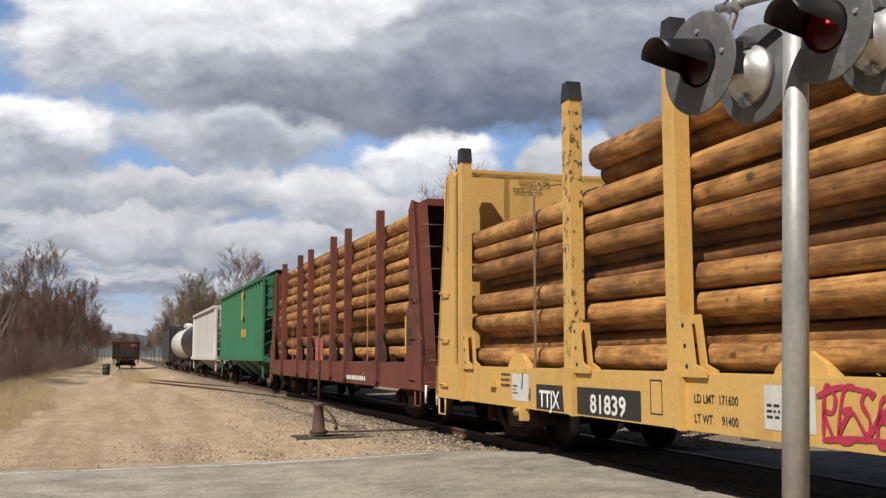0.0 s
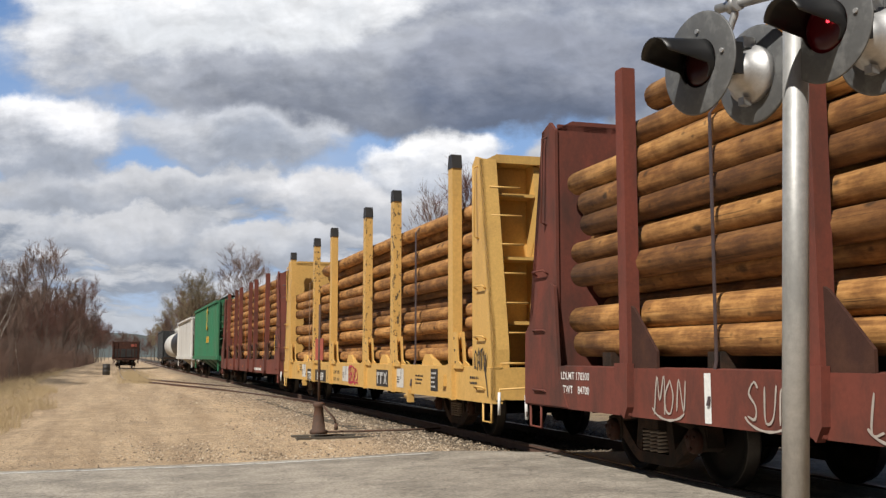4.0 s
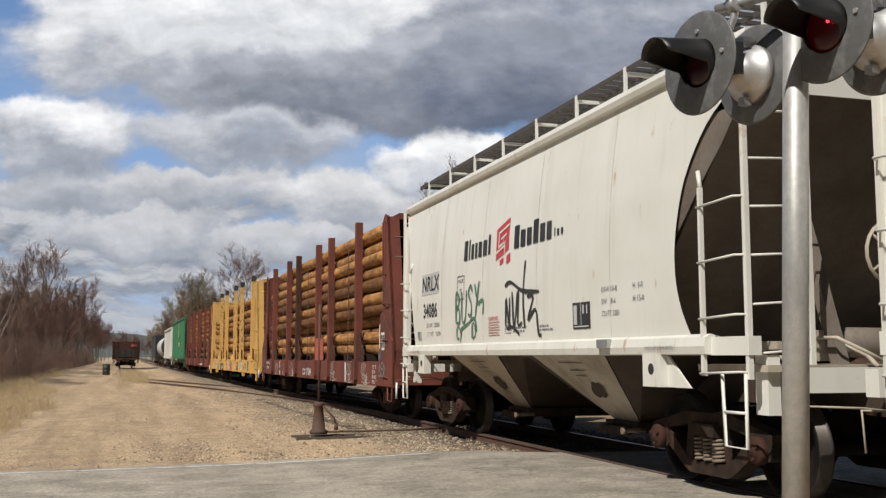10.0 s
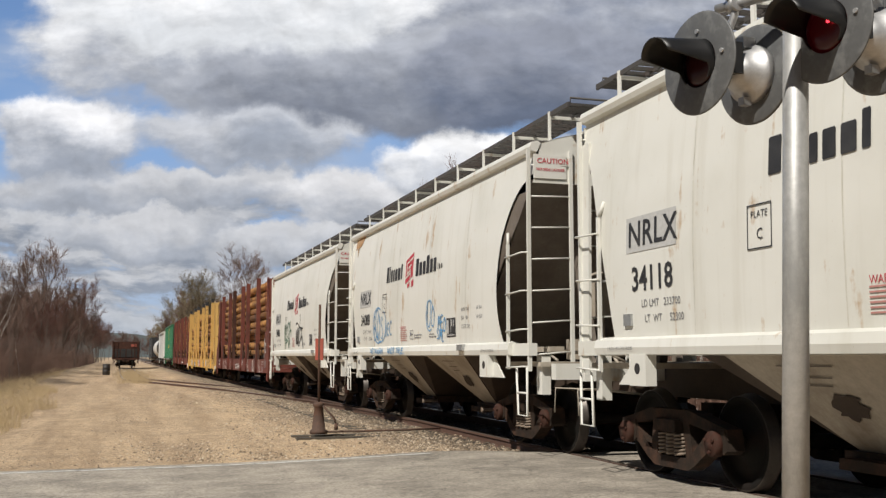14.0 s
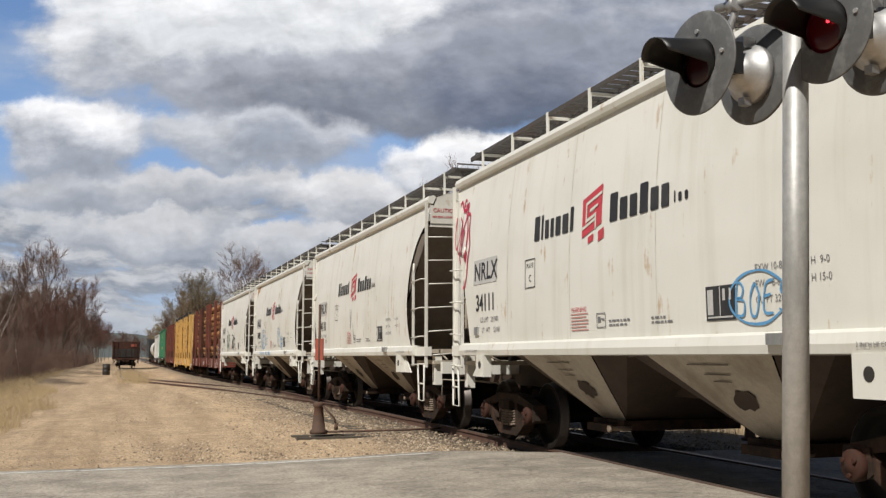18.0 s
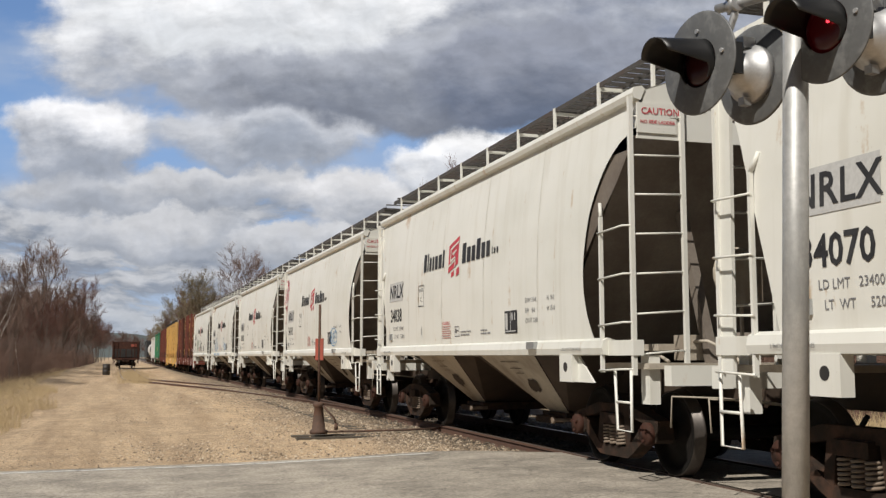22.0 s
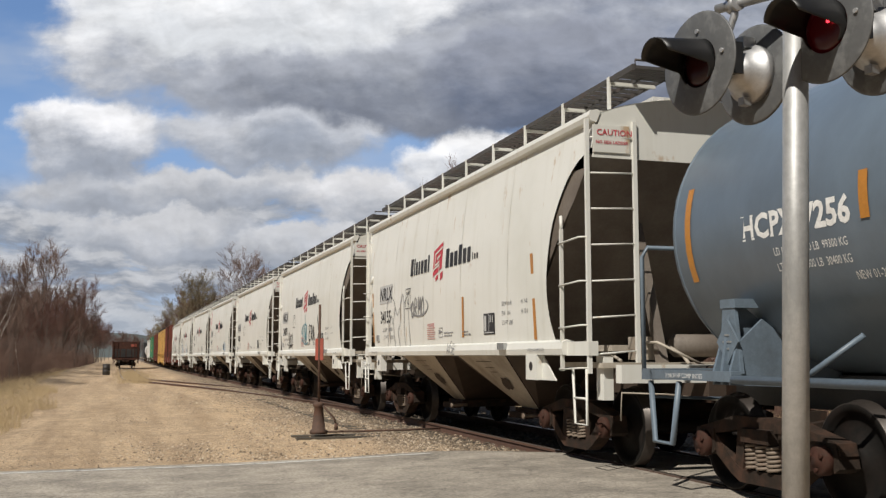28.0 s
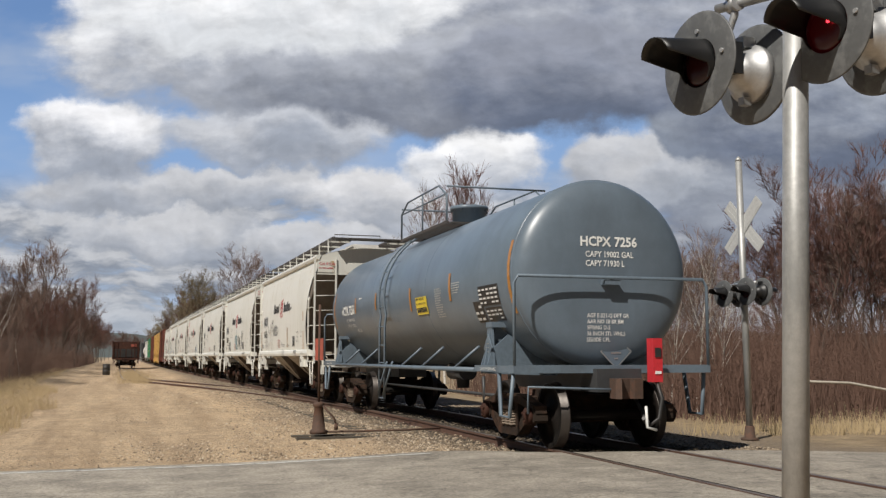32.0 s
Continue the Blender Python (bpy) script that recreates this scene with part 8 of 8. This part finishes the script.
def grow(seed, height, spread, leader=0.86, twigs=6):
    """Two meshes: tapered trunk with limbs, and a crown of fine twigs that carry on the limbs."""
    rng = random.Random(seed)
    limbs, vs, fs = [], [], []
    counts = (9, 5, 4, 0)

    def spike(p, q, r):
        d = q - p
        u = d.orthogonal().normalized() * r
        w = d.cross(u).normalized() * r
        b = len(vs)
        vs.extend(((p + u)[:], (p - u * 0.5 + w)[:], (p - u * 0.5 - w)[:], q[:]))
        fs.extend(((b, b + 1, b + 3), (b + 1, b + 2, b + 3), (b + 2, b, b + 3)))

    def aside(d, tilt, a):
        u = d.orthogonal().normalized()
        w = d.cross(u)
        return (d * math.cos(tilt) + (u * math.cos(a) + w * math.sin(a)) * math.sin(tilt)).normalized()

    def shoot(p, d, ln, r, lvl):
        n = 6 if lvl == 0 else 4
        wob = (0.06, 0.13, 0.16, 0.18)[lvl]
        pts, ds = [p], [d]
        for i in range(n):
            d = (d + Vector((rng.gauss(0, wob), rng.gauss(0, wob), rng.gauss(0.10 if lvl else 0.02, 0.04)))).normalized()
            p = p + d * (ln / n)
            pts.append(p)
            ds.append(d)
        limbs.append((pts, r, r * 0.22, lvl))

        def at(t):
            k = min(int(t * n), n - 1)
            return pts[k].lerp(pts[k + 1], t * n - k), ds[k + 1]

        if lvl < 3:
            a = rng.uniform(0, 6.28)
            for i in range(counts[lvl]):
                t = (0.30 if lvl == 0 else 0.22) + (0.76 if lvl else 0.68) * (i + rng.random() * 0.8) / counts[lvl]
                q, dq = at(min(t, 0.99))
                a += 2.4 + rng.gauss(0, 0.4)
                part_ln = ln * ((0.62 - 0.34 * t) if lvl == 0 else (0.60 - 0.22 * t)) * rng.uniform(0.8, 1.2)
                shoot(q, aside(dq, rng.uniform(0.42, 0.85) * spread * (1.1 - 0.35 * t), a), part_ln, r * (1 - 0.75 * t) * 0.55, lvl + 1)
        if lvl >= 1:
            for i in range(twigs):
                q, dq = at(rng.uniform(0.25, 1.0))
                dd = aside(dq, rng.uniform(0.15, 0.75), rng.uniform(0, 6.28))
                l2 = rng.uniform(0.35, 0.85)
                e = q + (dd + Vector((0, 0, 0.15))) * l2
                spike(q, e, rng.uniform(0.009, 0.014))
                for j in range(2):
                    m = q.lerp(e, rng.uniform(0.2, 0.8))
                    spike(m, m + aside(dd, rng.uniform(0.3, 0.7), rng.uniform(0, 6.28)) * l2 * rng.uniform(0.3, 0.6), 0.008)

    shoot(Vector((0, 0, -0.2)), Vector((rng.gauss(0, 0.04), rng.gauss(0, 0.04), 1)).normalized(), height * leader, height * 0.0095, 0)
    bm = bmesh.new()
    for pts, r0, r1, lvl in limbs:
        n = (7, 5, 3, 3)[lvl]
        m = len(pts)
        prev = None
        for i, p in enumerate(pts):
            d = (pts[min(i + 1, m - 1)] - pts[max(0, i - 1)]).normalized()
            u = d.orthogonal().normalized()
            w = d.cross(u)
            r = max(0.005, r0 + (r1 - r0) * i / (m - 1))
            cur = [bm.verts.new(p + (u * math.cos(k * 6.2832 / n) + w * math.sin(k * 6.2832 / n)) * r) for k in range(n)]
            if prev:
                for k in range(n):
                    bm.faces.new((prev[k], prev[(k + 1) % n], cur[(k + 1) % n], cur[k])).smooth = True
            prev = cur
    me = bpy.data.meshes.new("crown")
    me.from_pydata(vs, [], fs)
    return finish("trunk", bm, None), me


def tree_kind(seed, h, spread, twig_mat, bark_mat, label, twigs=6):
    t, c = grow(seed, h, spread, 0.86, twigs)
    t.materials.append(bark_mat)
    c.materials.append(twig_mat)
    ob = thing("tree", label, "tree", "bare trees")
    mesh_part("trunk", t, ob)
    mesh_part("crown", c, ob)
    return ob


TREES = [tree_kind(1, 10, 1.0, M_TWIG, M_BARK, "bare grey-brown tree in early spring", 7),
         tree_kind(2, 10, 0.85, M_TWIG, M_BARK, "bare grey-brown tree in early spring", 6),
         tree_kind(3, 10, 1.05, M_TWIG_R, M_BARK, "bare tree with reddish buds", 8),
         tree_kind(4, 10, 0.9, M_TWIG_G, M_BARK, "bare tree with pale yellow-green buds", 8),
         tree_kind(5, 10, 0.7, M_TWIG_R, M_BARK, "slender bare tree in early spring", 5),
         tree_kind(6, 10, 0.5, M_TWIG, M_BIRCH, "slender pale birch, still bare", 3)]
USED = [False] * len(TREES)


def plant(kind, x, y, h, turn=None, lean=0.0):
    rng = random.Random(int(x * 131 + y * 17))
    m = pose(x, y, ground_z(x, y) - 0.05, lean, 0, rng.uniform(0, 360) if turn is None else turn)
    k = h / 10.0
    src = TREES[kind]
    if not USED[kind]:
        USED[kind] = True
        ob = src
    else:
        ob = copy_thing(src, Matrix())
    ob.matrix_basis = m @ Matrix.Diagonal((k, k, k * rng.uniform(0.95, 1.08), 1))
    return ob


rng = random.Random(77)
# wood along the west side of the dirt track
for i in range(158):
    y = 53 + 170 * (i / 158) ** 1.3 + rng.uniform(-3, 3)
    x = -5.9 - rng.random() ** 1.3 * 15 + 0.004 * (y - 60) + rng.uniform(-0.5, 0.5)
    h = (4.3 + 3.4 * smooth(58, 125, y)) * rng.uniform(0.72, 1.10)
    plant(rng.choice((0, 0, 1, 1, 2, 2, 4, 4)), x, y, h)
plant(1, -7.0, 74, 6.9)
plant(0, -6.9, 88, 9.0)
plant(5, -6.3, 56, 5.6, None, 9)
plant(5, -6.1, 66, 4.6, None, 4)


def plant_at(kind, bearing, dist, h):
    a = radians(bearing)
    plant(kind, dist * math.sin(a), dist * math.cos(a), h)


# wood beyond the train: lower and farther to the west, rising to the east
WOOD = [(0.9, 260, 7.5), (1.7, 225, 12.0), (2.6, 200, 13.5), (3.5, 180, 15.5), (4.4, 160, 14.0), (5.3, 142, 11.0), (6.3, 125, 8.6), (7.4, 112, 8.0), (9.5, 100, 8.0)]
for i in range(56):
    k = rng.uniform(0, len(WOOD) - 1.01)
    (b0, d0, h0), (b1, d1, h1) = WOOD[int(k)], WOOD[int(k) + 1]
    f = k - int(k)
    plant_at(rng.choice((0, 1, 2, 3, 3, 4)), b0 + (b1 - b0) * f, (d0 + (d1 - d0) * f) * rng.uniform(1.0, 1.18), (h0 + (h1 - h0) * f) * rng.uniform(0.52, 0.88))
plant_at(0, 5.95, 118, 13.4)
plant_at(3, 3.6, 172, 13.4)
plant_at(3, 4.1, 165, 12.8)
# trees that close the view down the line
for i in range(14):
    plant_at(rng.choice((0, 1, 2)), -2.0 + 3.0 * i / 14, rng.uniform(300, 350), rng.uniform(5.5, 8.5))
plant(4, 17.2, 51.5, 10.0)
plant(5, 16.2, 52.0, 8.8)
for x, y, h, k in ((24, 60, 7, 4), (30, 66, 8, 0), (38, 70, 8, 1), (47, 76, 9, 2), (28, 80, 8, 1), (20, 84, 7, 4)):
    plant(k, x, y, h)
# thicket and trees across the road crossing
for x, y, h, k in ((20.4, 27.0, 7.6, 2), (21.8, 25.8, 7.0, 2), (23.6, 25.2, 7.2, 2), (22.6, 29.0, 7.8, 2), (25.5, 28.0, 7.2, 0), (27.5, 26.0, 7.4, 2), (30.0, 25.0, 7.6, 0), (18.0, 30.5, 4.6, 1), (16.8, 33.0, 5.0, 4), (19.6, 33.0, 5.8, 0), (26, 33, 8, 2), (32, 30, 8, 1), (35, 27, 8, 2), (24.0, 31.0, 7.0, 4), (28.5, 30.0, 7.6, 2)):
    plant(k, x, y, h * 0.84)
for i in range(24):
    plant(rng.choice((2, 2, 4, 0)), rng.uniform(19.5, 36), rng.uniform(26, 36), rng.uniform(4.2, 6.3))
for x, y, h in ((14.2, 23.6, 4.2), (14.6, 23.2, 3.6), (13.9, 24.4, 3.4), (15.3, 24.2, 3.8)):
    plant(5, x, y, h)


# ---------------------------------------------------------------- brush, grass, stones (too many to count)
def stems_mesh(name, spots, mat, hmin, hmax, rad, twigs=3, seed=1):
    rg = random.Random(seed)
    vs, fs = [], []

    def spike(p, q, r):
        d = q - p
        u = d.orthogonal().normalized() * r
        w = d.cross(u).normalized() * r
        b = len(vs)
        vs.extend(((p + u)[:], (p - u * 0.5 + w)[:], (p - u * 0.5 - w)[:], q[:]))
        fs.extend(((b, b + 1, b + 3), (b + 1, b + 2, b + 3), (b + 2, b, b + 3)))

    for x, y in spots:
        h = rg.uniform(hmin, hmax)
        p = Vector((x, y, ground_z(x, y) - 0.03))
        q = p + Vector((rg.gauss(0, 0.20) * h, rg.gauss(0, 0.20) * h, h))
        spike(p, q, rad * rg.uniform(0.6, 1.3))
        for k in range(twigs):
            a = p.lerp(q, rg.uniform(0.25, 0.9))
            b = a + Vector((rg.gauss(0, 0.22), rg.gauss(0, 0.22), abs(rg.gauss(0.22, 0.15)))) * h * 0.5
            spike(a, b, rad * 0.55)
    me = bpy.data.meshes.new(name)
    me.from_pydata(vs, [], fs)
    me.materials.append(mat)
    return new(name, me)


M_BRUSH = surface("brown_brush", (0.115, 0.064, 0.046), (0.075, 0.046, 0.034), 0.7, 0.9, scale=0.5, bump=0, coords="Object")
M_STRAW = surface("dry_straw", (0.40, 0.305, 0.175), (0.25, 0.18, 0.10), 0.6, 0.9, scale=1.2, bump=0)
rg = random.Random(31)
spots = []
while len(spots) < 22000:
    x, y = rg.uniform(12.5, 40), rg.uniform(18.5, 40)
    if y > 18.5 + 0.10 * abs(x - 16) + rg.random() * 2.5:
        spots.append((x, y))
tagged(stems_mesh("brush", spots, M_BRUSH, 0.7, 3.0, 0.009, 5, 2), "dense reddish brown leafless brush", "brush", kind="stuff")
spots = []
while len(spots) < 11000:
    y = 42 + 150 * rg.random() ** 1.5
    x = -5.3 - rg.random() ** 1.4 * 11
    spots.append((x, y))
M_BRUSHW = surface("grey_brown_brush", (0.125, 0.074, 0.055), (0.08, 0.05, 0.038), 0.7, 0.9, scale=0.5, bump=0)
tagged(stems_mesh("brush", spots, M_BRUSHW, 0.8, 2.9, 0.010, 5, 3), "leafless brown brush under the trees", "brush", kind="stuff")
spots = []
while len(spots) < 2600:
    y = 95 + 230 * rg.random()
    x = 9.2 + rg.random() * 9 + 0.01 * y
    spots.append((x, y))
tagged(stems_mesh("brush", spots, M_BRUSH, 1.0, 3.2, 0.025, 4, 4), "leafless brown brush beyond the line", "brush", kind="stuff")
spots = []
while len(spots) < 5500:
    y = 28 + 75 * rg.random() ** 1.7
    x = -3.4 - 0.018 * y - abs(rg.gauss(0, 1.6)) + 0.7 * noise.noise((y * 0.25, 1, 0))
    spots.append((x, y))
while len(spots) < 9500:
    y = rg.uniform(21, 50)
    x = -2.0 - 0.035 * (y - 21) - abs(rg.gauss(0, 1.8)) + 0.8 * noise.noise((y * 0.3, 5, 0))
    if noise.noise((x * 0.6, y * 0.4, 9)) + rg.uniform(-0.4, 0.4) > -0.05:
        spots.append((x, y))
tagged(stems_mesh("dry_grass", spots, M_STRAW, 0.10, 0.45, 0.007, 2, 5), "tufts of dry straw-coloured grass", "grass", kind="stuff")
spots = []
while len(spots) < 3600:
    x = rg.uniform(10.2, 30)
    y = 16.2 + 0.05 * (x - 11) + abs(rg.gauss(0, 1.0)) + 0.5 * noise.noise((x * 0.7, 3, 1))
    if y > 16.9 or x > 11.6:
        spots.append((x, y))
tagged(stems_mesh("dry_grass", spots, M_STRAW, 0.10, 0.48, 0.006, 2, 6), "dry straw-coloured grass along the bank", "grass", kind="stuff")
spots = []
while len(spots) < 1500:
    y = rg.uniform(58, 96)
    x = 0.6 - (y - 60) * 0.012 + rg.gauss(0, 0.5)
    spots.append((x, y))
tagged(stems_mesh("dry_grass", spots, M_STRAW, 0.15, 0.5, 0.012, 2, 7), "dry grass between the dirt track and the siding", "grass", kind="stuff")


def stones_mesh(name, spots, mat, r0, r1, seed):
    rg2 = random.Random(seed)
    vs, fs = [], []
    for x, y, dz in spots:
        r = r0 + (r1 - r0) * rg2.random() ** 2
        z = ground_z(x, y) + dz
        b = len(vs)
        sx, sy, sz = (r * rg2.uniform(0.7, 1.3) for _ in range(3))
        a = rg2.uniform(0, 3.14)
        ca, sa = math.cos(a), math.sin(a)
        for px, py, pz in ((1, 0.2, 0), (0.1, 1, 0.1), (-1, -0.1, 0.05), (-0.2, -1, 0), (0.15, 0.1, 0.75), (-0.3, 0.2, 0.65)):
            vs.append((x + sx * (px * ca - py * sa), y + sy * (px * sa + py * ca), z + sz * pz))
        fs += [(b, b + 1, b + 4), (b + 1, b + 5, b + 4), (b + 1, b + 2, b + 5), (b + 2, b + 3, b + 5), (b + 3, b + 4, b + 5), (b + 3, b, b + 4)]
    me = bpy.data.meshes.new(name)
    me.from_pydata(vs, [], fs)
    me.materials.append(mat)
    return new(name, me)


def stone_material(name, k):
    m, nd, lk, bsdf = mat_new(name)
    g = nd.new("ShaderNodeNewGeometry").outputs["Random Per Island"]
    r = ramp(nd, [(p, tuple(v * k for v in c)) for p, c in ((0.0, (0.09, 0.064, 0.043)), (0.35, (0.23, 0.172, 0.115)), (0.75, (0.36, 0.28, 0.195)), (1.0, (0.46, 0.39, 0.30)))])
    lk.new(g, r.inputs[0])
    lk.new(r.outputs[0], bsdf.inputs["Base Color"])
    bsdf.inputs["Roughness"].default_value = 0.9
    return m


M_STONE = stone_material("crushed_stone", 0.85)
# dark brown bed stone, with the train's shade added to its colour
M_STONE_DARK = stone_material("dark_crushed_stone", 0.32)
near, bed = [], []
while len(near) + len(bed) < 38000:
    y = 13.7 + 55 * rg.random() ** 1.9
    d = rg.uniform(-4.2, 3.6)
    x = track_x(y) + d
    edge = -1.6 - 1.3 * smooth(15, 26, y) + 0.6 * noise.noise((y * 0.6, 2.0, 0))
    if d < edge - abs(rg.gauss(0, 0.4)):
        continue
    if y < 14.0 and d > -1.2:
        continue
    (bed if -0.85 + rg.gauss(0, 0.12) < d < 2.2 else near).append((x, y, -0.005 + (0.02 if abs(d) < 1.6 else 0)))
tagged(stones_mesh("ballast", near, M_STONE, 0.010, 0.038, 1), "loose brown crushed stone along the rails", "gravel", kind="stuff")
tagged(stones_mesh("ballast", bed, M_STONE_DARK, 0.012, 0.042, 3), "dark brown crushed stone between the rails, deepened for the train's shade", "gravel", kind="stuff")
spots = []
while len(spots) < 17000:
    y = 13.7 + 45 * rg.random() ** 1.6
    x = rg.uniform(-6, 4.8)
    if noise.noise((x * 0.5, y * 0.35, 5)) + rg.uniform(-0.45, 0.45) > 0.0 or y < 14.5:
        spots.append((x, y, -0.006))
tagged(stones_mesh("pebbles", spots, M_STONE, 0.005, 0.026, 2), "scattered pebbles on the dirt lot", "gravel", kind="stuff")

spots = []
while len(spots) < 15000:
    y = 15.2 + 34 * rg.random() ** 1.5
    x = track_x(y) - 1.5 - 5.2 * rg.random() ** 1.25
    if noise.noise((x * 0.4, y * 0.25, 8)) + rg.uniform(-0.5, 0.5) + 0.25 - 0.16 * (track_x(y) - 1.5 - x) > -0.2:
        spots.append((x, y, -0.008))
M_PALE = stone_material("pale_crushed_stone", 1.12)
tagged(stones_mesh("gravel", spots, M_PALE, 0.010, 0.042, 6), "pale crushed stone spread beside the switch", "gravel", kind="stuff")

# low wooded ridge on the skyline
bm = bmesh.new()
prev = None
for k in range(130):
    a = radians(-30 + k * 0.8)
    R = 1500
    h = 34 + 9 * noise.noise((k * 0.11, 4, 0)) + 3.5 * noise.noise((k * 0.6, 7, 0))
    p = Vector((R * math.sin(a), R * math.cos(a), 0))
    cur = [bm.verts.new((p.x * 0.9, p.y * 0.9, -2)), bm.verts.new((p.x, p.y, h)), bm.verts.new((p.x * 1.1, p.y * 1.1, -2))]
    if prev:
        bm.faces.new((prev[0], cur[0], cur[1], prev[1]))
        bm.faces.new((prev[1], cur[1], cur[2], prev[2]))
    prev = cur
tagged(new("far_hills", finish("far_hills", bm, surface("far_wood", (0.085, 0.10, 0.095), (0.065, 0.075, 0.07), 0.6, 0.95, scale=0.01, fine=0.06, bump=0))), "low wooded ridge on the skyline", "hills", kind="structure")

CARS = [(h, HOP_U0 - i * HOP_L) for i, h in enumerate(HOPPERS)]
CARS += [(yellow_car, 7.42), (soo_car, -13.55), (lead_car, 28.0), (tank_car, -120.1)]
CARS += [(green_car, 47.3), (white_car, 65.4), (black_tank, 82.6), (white_tank, 98.8), (dark_car, 115.6)]


# ---------------------------------------------------------------- movement
TRAIN = [(0, -0.71), (3, 12.1), (6, 25.2), (9, 38.47), (13, 56.15), (19, 82.5), (23, 100.4), (28, 122.5), (32, 140.0)]


def train_s(t):
    ts, ss = [a for a, b in TRAIN], [b for a, b in TRAIN]
    k = max(i for i in range(len(ts) - 1) if ts[i] <= t) if t < ts[-1] else len(ts) - 2

    def slope(i):
        if i == 0:
            return (ss[1] - ss[0]) / (ts[1] - ts[0])
        if i == len(ts) - 1:
            return (ss[-1] - ss[-2]) / (ts[-1] - ts[-2])
        return (ss[i + 1] - ss[i - 1]) / (ts[i + 1] - ts[i - 1])

    h = ts[k + 1] - ts[k]
    u = (t - ts[k]) / h
    return (ss[k] * (2 * u ** 3 - 3 * u * u + 1) + slope(k) * h * (u ** 3 - 2 * u * u + u) + ss[k + 1] * (3 * u * u - 2 * u ** 3) + slope(k + 1) * h * (u ** 3 - u * u))


def motions():
    for car, u in CARS:
        rows = []
        for k in range(33):
            y = train_s(k) + u
            rows.append((k, pose(track_x(y), y, 0, 0, 0, -math.degrees(math.atan(track_slope(y))))))
        walk(car, rows)
    # wheels roll: forward is +Y, so they turn about -X
    done = None
    for ax, y in ROLLING:
        if done is None:
            rows = []
            n = 240
            for k in range(n + 1):
                t = 32 * k / n
                rows.append((t, -math.degrees((train_s(t) - train_s(0)) / 0.457)))
            done = rows
        walk(ax, [(t, pose(0, y, 0.457, a, 0, 0)) for t, a in done])
    walk(sky_cap, [(0, pose(0, 0, 0, 0, 0, 0)), (16, pose(0, 0, 0, 0, 0, -1.35)), (32, pose(0, 0, 0, 0, 0, -2.6))])


motions()
